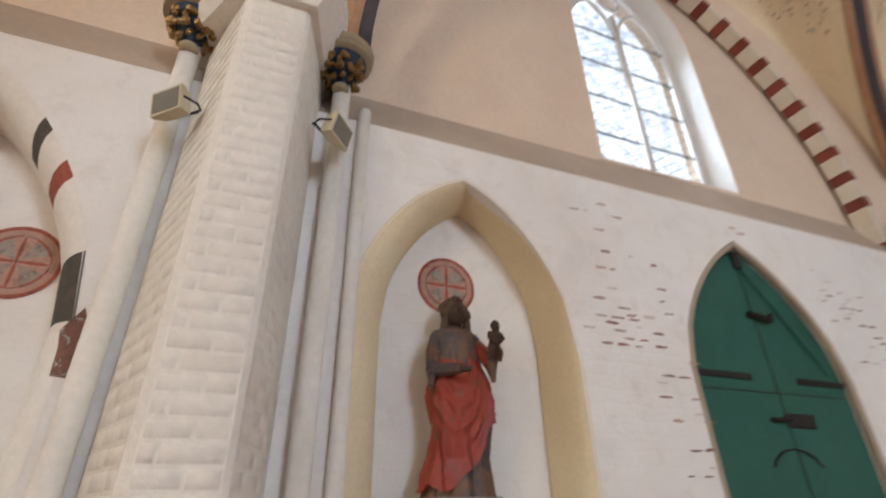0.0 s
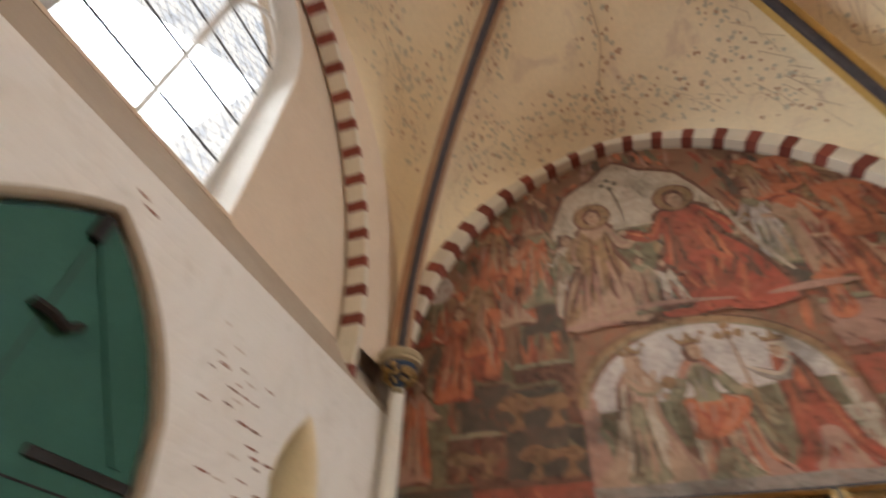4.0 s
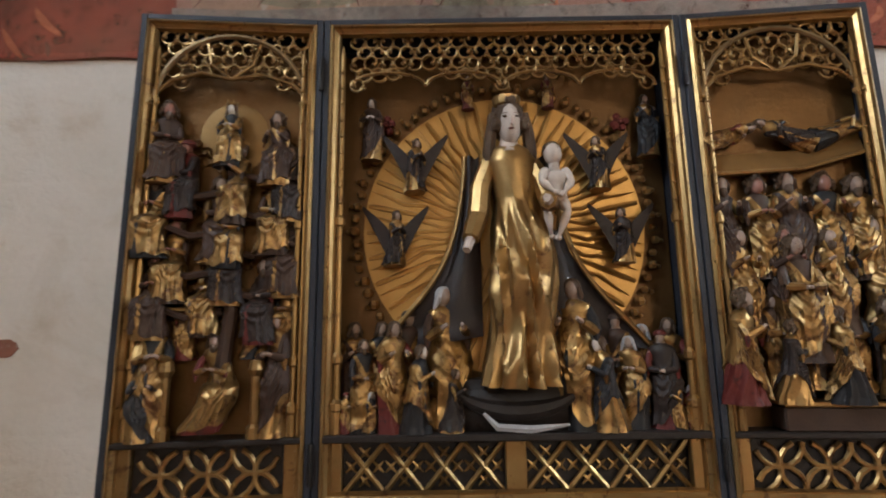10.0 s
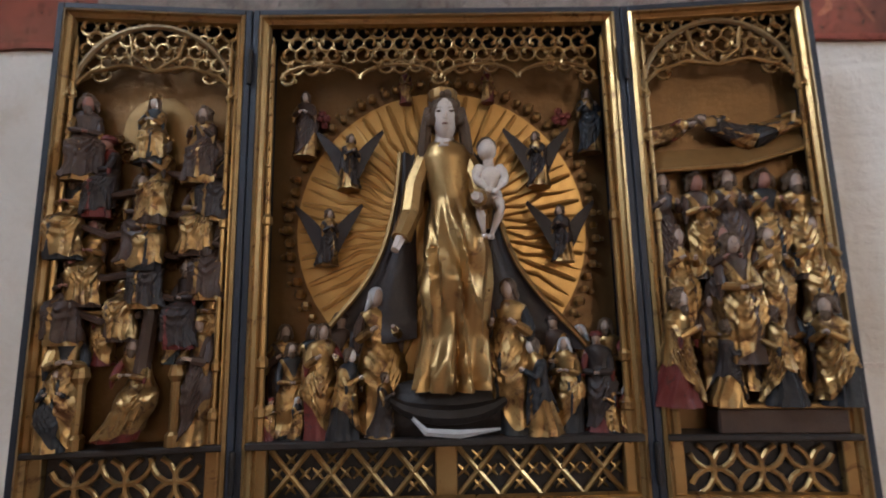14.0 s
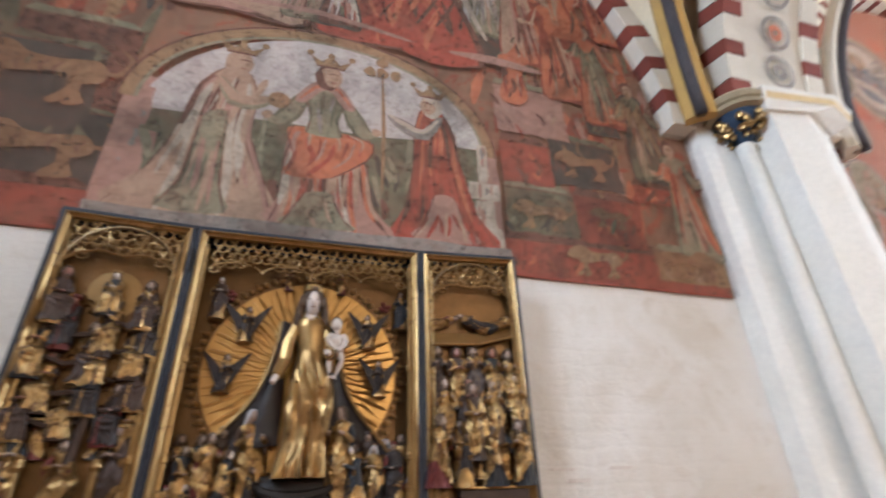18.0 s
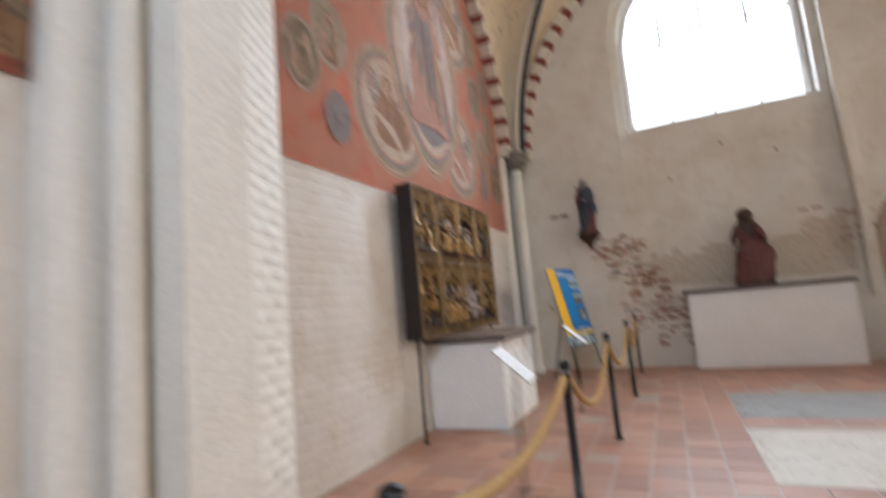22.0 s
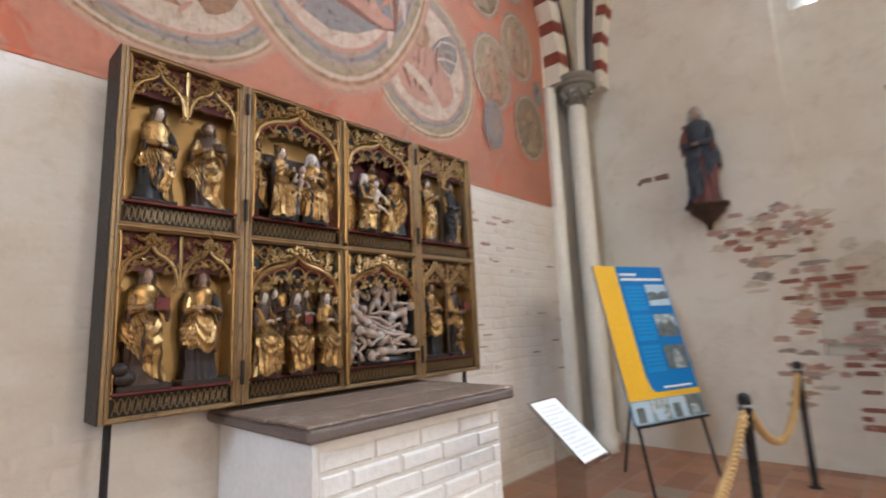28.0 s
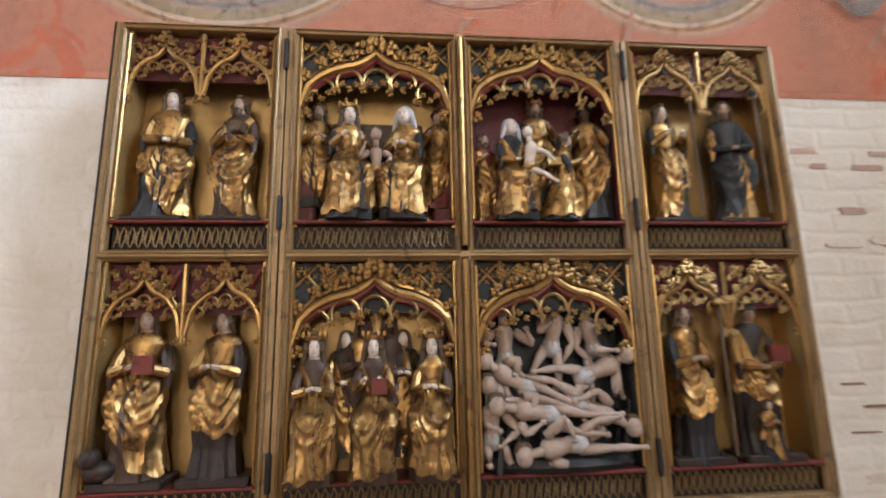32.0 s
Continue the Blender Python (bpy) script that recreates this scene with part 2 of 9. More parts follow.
WHITE_X = limewash("limewash_on_long_wall", "yzx", (0.82, 0.795, 0.755), (0.76, 0.72, 0.67), 0.12)
WHITE_Y = limewash("limewash_on_painted_wall", "xzy", (0.75, 0.715, 0.67), (0.63, 0.57, 0.49), 0.09, (0.48, 0.39, 0.28), 0.6)
WHITE_Y2 = limewash("limewash_on_brick_bay", "xzy", (0.71, 0.67, 0.62), (0.61, 0.55, 0.48), 0.26, (0.48, 0.39, 0.28), 0.6)
WHITE_E = limewash("limewash_on_window_wall", "yzx", (0.71, 0.67, 0.6), (0.62, 0.56, 0.47), 0.02, (0.4, 0.32, 0.23), 0.5)
PLASTER = plain("smooth_plaster", (0.76, 0.62, 0.48), (0.68, 0.53, 0.4), 0.85, big=1.2, fine=25, bump=0.12)
LEDGE = plain("ledge_plaster", (0.5, 0.4, 0.31), (0.41, 0.325, 0.25), 0.9, big=2, fine=30)
PIERW = plain("pier_whitewash", (0.84, 0.81, 0.74), (0.78, 0.735, 0.65), 0.8, big=2.0, fine=22, bump=0.3)
VAULT = plain("vault_plaster", (0.88, 0.76, 0.55), (0.82, 0.68, 0.46), 0.9, big=0.9, fine=18, bump=0.12, dirt=(0.7, 0.57, 0.42))
RIBWHITE = plain("rib_white", (0.74, 0.68, 0.57), (0.64, 0.57, 0.46), 0.85, big=4, fine=50)
RIBRED = plain("rib_red", (0.3, 0.075, 0.05), (0.22, 0.06, 0.045), 0.85, big=5, fine=50, per=0.5)
RIBDARK = plain("rib_dark_paint", (0.05, 0.045, 0.055), (0.09, 0.08, 0.08), 0.8, big=4, fine=40)
RIBEDGE = plain("rib_edge_red", (0.36, 0.17, 0.1), (0.5, 0.34, 0.2), 0.85, big=3, fine=40)
OCHRE = plain("ochre_paint", (0.58, 0.36, 0.1), (0.45, 0.28, 0.1), 0.8, big=4, fine=40)
BRICK = plain("bare_brick", (0.38, 0.14, 0.095), (0.28, 0.15, 0.11), 0.9, big=6, fine=60, bump=0.5, per=0.5, dirt=(0.52, 0.41, 0.33))
STONE = plain("grey_stone", (0.3, 0.27, 0.23), (0.22, 0.2, 0.17), 0.85, big=4, fine=50, bump=0.4)
GREEN = plain("green_door_paint", (0.025, 0.105, 0.075), (0.018, 0.085, 0.062), 0.55, big=3, fine=50, bump=0.08)
TEAL = plain("teal_door_paint", (0.02, 0.1, 0.085), (0.015, 0.075, 0.065), 0.5, big=3, fine=50, bump=0.08)
IRON = plain("black_iron", (0.02, 0.019, 0.02), (0.035, 0.03, 0.028), 0.5, 0.6, big=8, fine=80)
GOLD = plain("worn_gilding", (0.44, 0.275, 0.105), (0.26, 0.155, 0.06), 0.36, 0.86, big=9, fine=18, bump=0.02, dirt=(0.16, 0.085, 0.038))
FIGGOLD = plain("rubbed_gilding", (0.44, 0.27, 0.1), (0.25, 0.145, 0.055), 0.38, 0.86, big=13, fine=22, bump=0.03, dirt=(0.12, 0.06, 0.028), cover=0.51)
GOLDFLAT = plain("gilded_ground", (0.3, 0.175, 0.06), (0.19, 0.105, 0.038), 0.42, 0.75, big=5, fine=40, bump=0.012)
# deeper, browner gold for the back grounds and the branch scrolls
GOLDDARK = plain("dark_gilding", (0.2, 0.1, 0.03), (0.1, 0.05, 0.017), 0.42, 0.7, big=6, fine=60, bump=0.1)
GOLDDISC = plain("orange_gilding", (0.55, 0.31, 0.09), (0.38, 0.2, 0.055), 0.4, 0.75, big=5, fine=40, bump=0.012)
DULLGOLD = plain("dull_gilding", (0.26, 0.17, 0.075), (0.16, 0.1, 0.045), 0.45, 0.6, big=10, fine=60, bump=0.02)
DARKWOOD = plain("dark_wood", (0.028, 0.02, 0.016), (0.018, 0.013, 0.011), 0.55, big=6, fine=60)
FRAMEBLUE = plain("dark_blue_frame", (0.03, 0.034, 0.045), (0.02, 0.022, 0.03), 0.5, big=6, fine=60)
GLASS, gnt, gb = nodes_of("window_glass")
gb.inputs["Transmission Weight"].default_value, gb.inputs["Roughness"].default_value, gb.inputs["IOR"].default_value = 1.0, 0.12, 1.02
DAY, dnt, db = nodes_of("bright_overcast_day")
db.inputs["Base Color"].default_value = (0, 0, 0, 1)
db.inputs["Emission Color"].default_value, db.inputs["Emission Strength"].default_value = (0.9, 0.95, 1.0, 1), 3.0

# ---- floor ----
FLOORBED = plain("floor_mortar", (0.56, 0.47, 0.4), (0.43, 0.34, 0.28), 0.9, big=3, fine=60)
SLABW = plain("pale_grave_slab", (0.74, 0.69, 0.6), (0.62, 0.565, 0.48), 0.6, big=3, fine=30, bump=0.5)
SLABG = plain("grey_grave_slab", (0.38, 0.375, 0.36), (0.3, 0.295, 0.28), 0.6, big=3, fine=30, bump=0.5)
FLOOR = tagged(Geo().box(-1.2, 16.6, -16.6, 0.6, -0.3, -0.003).done("floor", FLOORBED), "red clay floor tiles round pale grave slabs", "floor", kind="structure")

# ---- walls ----
W_SPRING = 4.25


def arch_z(w, rise, k=0.1):
    w = min(1.0, abs(w))
    return rise * ((1 - k) * math.sqrt(max(0.0, 1 - w * w)) + k * (1 - w))


# west wall: a lower thick part with niche and doorway, a sloping ledge, and a thinner upper part with the window
low_holes = [pointed(-6.8, 0.85, 1.05, 2.1, 3.42, k=0.25), pointed(-3.92, 0.95, 0.0, 2.1, 3.4, k=0.4)[:], pointed(-1.64, 0.33, 1.0, 2.45, 3.12, k=0.45), pointed(-9.85, 0.85, 1.05, 2.0, 3.55, k=0.4)]
low_holes[1][0] = (-4.87, 0.002)
low_holes[1][-1] = (-2.97, 0.002)
wall_west = thing("wall_west", "whitewashed brick wall with niches and a ledge", "wall", kind="structure")
v, f = slab([(-16.3, 0), (-16.3, 3.76), (0.0, 3.76), (0.0, 0)], low_holes, lambda u, z, d: (-d, u, z), 0.42)
obj("lower_wall", v, f, WHITE_X, wall_west)
Geo().box(-0.85, -0.422, -16.3, 0.0, 0.0, 4.3).done("wall_core", WHITE_X, wall_west)
g = Geo()
g.rings([[(0.0, y, 3.762), (-0.36, y, 4.38), (-0.44, y, 4.38), (-0.44, y, 3.762)] for y in (-16.3, -7.7, -1.0, 0.0)])
g.done("ledge", LEDGE, wall_west)
win_out = pointed(-4.0, 1.0, 4.42, 7.0, 8.38, k=0.3)
v, f = slab([(-16.3, 4.36), (-16.3, 9.6), (0.3, 9.6), (0.3, 4.36)], [win_out], lambda u, z, d: (-0.35 - d, u, z), 0.55)
obj("upper_wall", v, f, PLASTER, wall_west)

# painted wall with the two big murals
wall_north = thing("wall_north", "white lower wall under two painted bays", "wall", kind="structure")
Geo().box(-0.9, 7.5, 0.0, 0.6, 0.0, 9.6).done("wall_body", WHITE_Y, wall_north)
Geo().box(7.5, 16.2, 0.0, 0.6, 0.0, 9.6).done("wall_body", WHITE_Y2, wall_north)

# wall with the large window
wall_east = thing("wall_east", "stained whitewashed wall with bare brick patches", "wall", kind="structure")
ewin = pointed(-3.92, 1.53, 4.47, 6.3, 7.95, k=0.18)
rec = pointed(-3.92, 1.68, 1.0, 6.3, 8.15, k=0.18)
gdoor = pointed(-6.5, 0.72, 0.0, 1.95, 2.85, k=0.4)
gdoor[0], gdoor[-1] = (-7.22, 0.002), (-5.78, 0.002)
v, f = slab([(0, 0), (0, 9.6), (-16.3, 9.6), (-16.3, 0)], [rec, gdoor], lambda u, z, d: (15.2 + d, u, z), 0.16)
obj("wall_face", v, f, WHITE_E, wall_east)
v, f = slab([(0, 0), (0, 9.6), (-16.3, 9.6), (-16.3, 0)], [ewin], lambda u, z, d: (15.362 + d, u, z), 0.5)
obj("wall_core", v, f, WHITE_E, wall_east)

# added closing wall behind the walk, three assumed tall windows for the fill light
wall_south = thing("wall_south", "added plain closing wall with three unseen window openings", "wall", kind="structure")
sw = [pointed(c, 1.0, 3.0, 6.2, 7.6) for c in (2.2, 7.6, 12.4)]
v, f = slab([(-0.9, 0), (-0.9, 9.6), (16.2, 9.6), (16.2, 0)], sw, lambda u, z, d: (u, -16.0 - d, z), 0.5)
obj("wall_body", v, f, PLASTER, wall_south)
ceiling = tagged(Geo().box(-0.9, 16.2, -16.5, 0.6, 9.6, 9.9).done("ceiling", PLASTER), "plain plaster ceiling above the vaults", "ceiling", kind="structure")


# ---- vaults ----
def vault(name, x0, x1, y0, y1, rises, crown, nseg=20):
    """A domed rib vault over a rectangle: wall arches of the given rises (low x, high x, low y, high y), crown over the springing."""
    cx, cy, hx, hy = (x0 + x1) / 2, (y0 + y1) / 2, (x1 - x0) / 2, (y1 - y0) / 2
    ob = thing(name, "cream plaster vault cells painted with vines", "vault", kind="structure")
    for side in range(4):
        g = Geo()
        rise, n = rises[side], nseg
        rows = []
        for i in range(n + 1):
            s = max(i / n, 0.001)
            row = []
            for j in range(2 * n + 1):
                w = -1 + j / n
                d = crown * math.sqrt(max(0.0, 1 - s * s))
                r = crown + (rise - crown) * s
                z = W_SPRING + d + (r - d) * arch_z(w, 1.0)
                a, b = (s, s * w) if side % 2 == 1 else (-s, s * w)
                row.append((cx + a * hx, cy + b * hy, z) if side < 2 else (cx + b * hx, cy + a * hy, z))
            rows.append(row)
        k = 2 * n + 1
        g.add([p for r in rows for p in r], [(i * k + j, i * k + j + 1, (i + 1) * k + j + 1, (i + 1) * k + j) for i in range(n) for j in range(k - 1)])
        g.done("vault_cell", VAULT, ob, smooth=True)
    return ob


def diagonal(cx, cy, hx, hy, crown, sx, sy, n=24):
    pts = []
    for i in range(n + 1):
        a = math.pi / 2 * i / n
        s = math.cos(a)
        pts.append(Vector((cx + sx * hx * s, cy + sy * hy * s, W_SPRING + crown * math.sin(a))))
    return pts


def sweep(pts, profile, up=Vector((0, 0, 1)), mat=0, g=None):
    """Sweeps an open or closed profile of (across, outwards) along points in a vertical plane."""
    g = g or Geo()
    rings = []
    for i, p in enumerate(pts):
        d = (pts[min(i + 1, len(pts) - 1)] - pts[max(i - 1, 0)]).normalized()
        side = d.cross(up)
        side = side.normalized() if side.length > 1e-4 else Vector((1, 0, 0))
        out = side.cross(d).normalized()
        rings.append([p + side * a - out * b for a, b in profile])
    return g.rings(rings, mat)


BAYS = {"one": (0.0, 6.75, -8.0, -0.1, (4.3, 3.75, 3.75, 3.6), 4.35), "two": (8.35, 15.15, -7.9, -0.1, (3.75, 4.0, 3.75, 3.6), 4.35)}
for key, (x0, x1, y0, y1, rises, crown) in BAYS.items():
    vault("vault", x0, x1, y0, y1, rises, crown)
    cx, cy, hx, hy = (x0 + x1) / 2, (y0 + y1) / 2, (x1 - x0) / 2, (y1 - y0) / 2
    for sx in (-1, 1):
        for sy in (-1, 1):
            rib = thing("vault_rib", "round vault rib painted dark with red edges", "vault rib", "vault ribs", kind="structure")
            pts = diagonal(cx, cy, hx - 0.12, hy - 0.2, crown, sx, sy)
            sweep(pts, [(0.055 * math.cos(a), 0.1 + 0.075 * math.sin(a)) for a in (2 * math.pi * j / 10 for j in range(10))]).done("rib_roll", RIBDARK, rib, smooth=True)
            sweep(pts, [(-0.13, -0.04), (-0.13, 0.05), (-0.05, 0.09), (0.05, 0.09), (0.13, 0.05), (0.13, -0.04)]).done("rib_back", OCHRE if (key, sx, sy) == ("one", 1, 1) else RIBEDGE if key == "one" else RIBWHITE, rib)


def striped_arch(place, c, half, rise, width=0.2, depth=0.2, spring=W_SPRING, count=44, red=0.36, label="", stilt=0.0):
    """Wall arch of red and white blocks; place(u, z, d) maps wall coordinates to the world."""
    ob = thing("wall_arch", label or "arch of alternating red and white painted bricks", "arch", "striped arches", kind="structure")
    n = 220
    fine = []
    for i in range(n + 1):
        a = math.pi * i / n
        w = -math.cos(a)
        fine.append((c + half * w, spring + arch_z(w, rise)))
    ln = [0.0]
    for i in range(n):
        ln.append(ln[-1] + math.hypot(fine[i + 1][0] - fine[i][0], fine[i + 1][1] - fine[i][1]))

    def at(s):
        s = max(0.0, min(ln[-1], s))
        i = max(0, min(n - 1, next((k for k in range(n) if ln[k + 1] >= s), n - 1)))
        t = (s - ln[i]) / max(1e-6, ln[i + 1] - ln[i])
        p = [fine[i][q] + (fine[i + 1][q] - fine[i][q]) * t for q in (0, 1)]
        d = Vector((fine[i + 1][0] - fine[i][0], fine[i + 1][1] - fine[i][1])).normalized()
        return p, (-d.y, d.x)

    step = ln[-1] / count
    for k in range(count):
        for lo, hi, m, proud in ((0.0, red, RIBRED, 0.004), (red, 1.0, RIBWHITE, 0.0)):
            ring = []
            for q in range(3):
                (u, z), (nu, nz) = at((k + lo + (hi - lo) * q / 2) * step + (0.004 if q == 0 else -0.004 if q == 2 else 0))
                ring.append([place(u, z, 0.0), place(u + nu * width, z + nz * width, 0.0), place(u + nu * (width - proud), z + nz * (width - proud), depth + proud), place(u - nu * proud, z - nz * proud, depth + proud)])
            Geo().rings(ring).done("red_block" if m is RIBRED else "white_block", m, ob)
    for q in (-1, 1) if stilt else ():
        for k, (lo, hi) in enumerate(((0.0, 0.64), (0.64, 1.0))):
            a, b = sorted((c + q * half, c + q * (half + width)))
            v = [place(u, spring - stilt * z_, d) for z_ in (hi, lo) for u, d in ((a, 0.0), (b, 0.0), (b, depth), (a, depth))]
            obj("red_block" if k else "white_block", v, ((3, 2, 1, 0), (4, 5, 6, 7), (0, 1, 5, 4), (1, 2, 6, 5), (2, 3, 7, 6), (3, 0, 4, 7)), RIBRED if k else RIBWHITE, ob)
    return ob


def on_west(u, z, d):
    return (-0.3 + d, u, z)


def on_north(u, z, d):
    return (u, -d, z)


def on_east(u, z, d):
    return (15.2 - d, u, z)


striped_arch(on_west, -4.4, 3.35, 4.2, 0.1, 0.25, count=29, stilt=0.42)
striped_arch(on_north, 3.3, 3.13, 3.5, 0.24, 0.2, count=25)
striped_arch(on_north, 11.55, 2.98, 3.55, 0.24, 0.2, count=26)
striped_arch(on_east, -4.1, 3.6, 4.05, 0.2, 0.2, count=34)

# plaster between the long wall's striped arch and the edge of the vault
g = Geo()
rows = []
for i in range(61):
    w = -math.cos(math.pi * i / 60)
    rows.append([(-0.06, -4.4 + 3.42 * w, W_SPRING + arch_z(w, 4.27)), (-0.03, -4.2 + 3.68 * w, W_SPRING + arch_z(w, 4.3) + 0.01), (0.015, -4.05 + 3.95 * w, W_SPRING + arch_z(w, 4.3) + 0.02)])
g.rings(rows, 0, False, False)
tagged(g.done("arch_plaster", PLASTER, smooth=True), "cream plaster strip beside the striped arch", "plaster", kind="structure")

# transverse arch between the two bays: a broad painted soffit with striped edges
for xa in (6.95, 7.95):
    striped_arch(lambda u, z, d, xa=xa: (xa + d, u, z), -4.0, 3.55, 3.75, 0.3, 0.22, count=26)
soffit = Geo()
sweep([Vector((7.55, -4.0 - 3.58 * math.cos(math.pi * i / 40), W_SPRING + arch_z(math.cos(math.pi * i / 40), 3.78))) for i in range(41)], [(-0.42, -0.5), (-0.42, 0.0), (0.42, 0.0), (0.42, -0.5)], g=soffit)
tagged(soffit.done("transverse_arch", RIBWHITE), "broad white arch soffit with painted round fields", "arch", kind="structure")

# ---- piers, shafts and corbels ----
BLUE = plain("blue_paint", (0.03, 0.055, 0.095), (0.025, 0.04, 0.07), 0.7, big=12, fine=90)
LAMPBODY = plain("cream_lamp_metal", (0.62, 0.55, 0.38), (0.55, 0.47, 0.3), 0.45, big=5, fine=60)
LAMPGLASS = plain("lamp_glass", (0.25, 0.24, 0.2), (0.2, 0.19, 0.16), 0.15, big=5, fine=60, bump=0)


def prism(g, pts, z0, z1, mat=0):
    k = len(pts)
    v = [(x, y, z0) for x, y in pts] + [(x, y, z1) for x, y in pts]
    return g.add(v, [(j, (j + 1) % k, (j + 1) % k + k, j + k) for j in range(k)] + [tuple(range(k - 1, -1, -1)), tuple(range(k, 2 * k))], mat)


def face_bricks(parent, a, b, z0, z1, seed, course=0.1, length=0.27, proud=0.008, chance=1.0, mat=None, out=None):
    """Bricks on the upright face that runs from a to b in plan."""
    rnd = random.Random(seed)
    a, b = Vector((*a, 0)), Vector((*b, 0))
    d = (b - a)
    ln = d.length
    d.normalize()
    o = out or Vector((d.y, -d.x, 0))
    z, k = z0, 0
    while z + course <= z1 + 0.001:
        u = -length * (0.5 if k % 2 else 0.0) * 0.9
        while u < ln - 0.02:
            u0, u1 = max(0.004, u), min(ln - 0.004, u + length - 0.004)
            u += length
            if u1 - u0 < 0.05 or rnd.random() > chance:
                continue
            p = proud * rnd.uniform(0.6, 1.25)
            e = rnd.uniform(0.007, 0.013) if mat is None else rnd.uniform(0.01, 0.018)
            q = []
            for du, dz, dp in ((u0, z, -0.01), (u1, z, -0.01), (u1, z + course - 0.006, -0.01), (u0, z + course - 0.006, -0.01), (u0 + e, z + e, p), (u1 - e, z + e, p * rnd.uniform(0.85, 1.15)), (u1 - e, z + course - 0.006 - e, p), (u0 + e, z + course - 0.006 - e, p * rnd.uniform(0.85, 1.15))):
                q.append(a + d * du + o * dp + Vector((0, 0, dz)))
            obj("brick", q, ((4, 5, 6, 7), (0, 1, 5, 4), (1, 2, 6, 5), (2, 3, 7, 6), (3, 0, 4, 7)), mat or PIERW, parent, smooth=mat is None)
        z += course
        k += 1


CAPSTONE = plain("tan_capital_stone", (0.42, 0.35, 0.23), (0.34, 0.28, 0.18), 0.85, big=4, fine=50, bump=0.3)


def capital(x, y, tip, leaf, seed, s=1.0, cat="corbel"):
    """A corbel capital: stepped stone abacus over a bell of carved leaves that ends in a drop."""
    rnd = random.Random(seed)
    ob = thing("corbel_capital", "carved leaf capital with gilded foliage under a stone plate" if leaf is GOLD else "small grey carved stone corbel", cat, "capitals", kind="structure")
    Geo().lathe([(0.2 * s, tip + 0.31 * s), (0.27 * s, tip + 0.33 * s), (0.28 * s, tip + 0.36 * s), (0.24 * s, tip + 0.38 * s), (0.27 * s, tip + 0.4 * s), (0.29 * s, tip + 0.44 * s), (0.27 * s, tip + 0.47 * s)], x, y, 20).done("abacus", CAPSTONE if leaf is GOLD else STONE, ob, smooth=False)
    if leaf is GOLD:
        Geo().lathe([(0.05 * s, tip - 0.03 * s), (0.075 * s, tip - 0.015 * s), (0.075 * s, tip + 0.02 * s), (0.05 * s, tip + 0.03 * s)], x, y, 16).done("neck_ring", CAPSTONE, ob, smooth=True)
    Geo().lathe([(0.035 * s, tip), (0.06 * s, tip + 0.02 * s), (0.05 * s, tip + 0.06 * s), (0.1 * s, tip + 0.12 * s), (0.16 * s, tip + 0.22 * s), (0.22 * s, tip + 0.31 * s)], x, y, 16).done("bell", BLUE if leaf is GOLD else STONE, ob, smooth=True)
    g = Geo()
    for ring, (r, z, n, q) in enumerate(((0.1, 0.1, 8, 0.035), (0.16, 0.17, 11, 0.045), (0.19, 0.225, 8, 0.045))):
        for j in range(n):
            a = 2 * math.pi * (j + 0.5 * ring) / n
            for t in range(3):
                aa, rr, zz = a + rnd.uniform(-0.18, 0.18), r + rnd.uniform(-0.01, 0.03), z + rnd.uniform(-0.035, 0.035)
                g.ball((x + rr * s * math.cos(aa), y + rr * s * math.sin(aa), tip + zz * s), (q * s * rnd.uniform(0.5, 0.9), q * s * rnd.uniform(0.5, 0.9), q * s * rnd.uniform(0.5, 1.0)), 6, 4)
    g.done("foliage", leaf, ob, "gilded carved leaves" if leaf is GOLD else "")
    return ob


def shaft(x, y, r, top, z0=0.0):
    ob = thing("wall_shaft", "slender whitewashed round wall shaft", "shaft", "wall shafts", kind="structure")
    Geo().lathe([(r * 1.35, z0), (r * 1.35, z0 + 0.12), (r * 1.05, z0 + 0.16), (r, z0 + 0.2), (r * 0.985, top * 0.5), (r, top)], x, y, 16).done("drum", PIERW, ob, smooth=True)
    return ob


LITYELLOW = plain("pale_yellow_highlight", (0.74, 0.58, 0.32), (0.66, 0.5, 0.26), 0.85, big=4, fine=40)

# pier between the painted bays
pier = thing("pier", "whitewashed pier with round shaft between painted bays", "pier", kind="structure")
g = Geo()
prism(g, [(6.7, 0.0), (6.7, -0.16), (6.78, -0.22), (7.03, -0.28), (7.06, -0.6), (7.42, -0.66), (7.86, -0.5), (7.9, 0.0)], 0.0, 4.35)
g.done("pier_body", PIERW, pier)
g = Geo()
g.rings([[(7.0, -0.62, 4.18), (7.45, -0.7, 4.18), (7.9, -0.52, 4.18), (7.95, 0.0, 4.18), (7.0, 0.0, 4.18)], [(7.0, -0.64, 4.28), (7.7, -0.72, 4.28), (8.08, -0.6, 4.28), (8.1, 0.0, 4.28), (7.0, 0.0, 4.28)], [(7.0, -0.66, 4.42), (7.75, -0.74, 4.42), (8.14, -0.62, 4.42), (8.16, 0.0, 4.42), (7.0, 0.0, 4.42)]])
g.done("impost", PIERW, pier)
# yellow highlight along the impost edge, laid on as a coloured strip
Geo().rings([[(7.02, -0.647, 4.29), (7.7, -0.7255, 4.29), (8.09, -0.607, 4.29)], [(7.02, -0.657, 4.36), (7.73, -0.7355, 4.36), (8.115, -0.615, 4.36)]], 0, False, False).done("yellow_highlight_band", LITYELLOW, pier)
face_bricks(pier, (7.42, -0.66), (7.86, -0.5), 0.1, 4.1, 4, course=0.085, length=0.25, proud=0.0015)
shaft(6.93, -0.37, 0.075, 3.95)
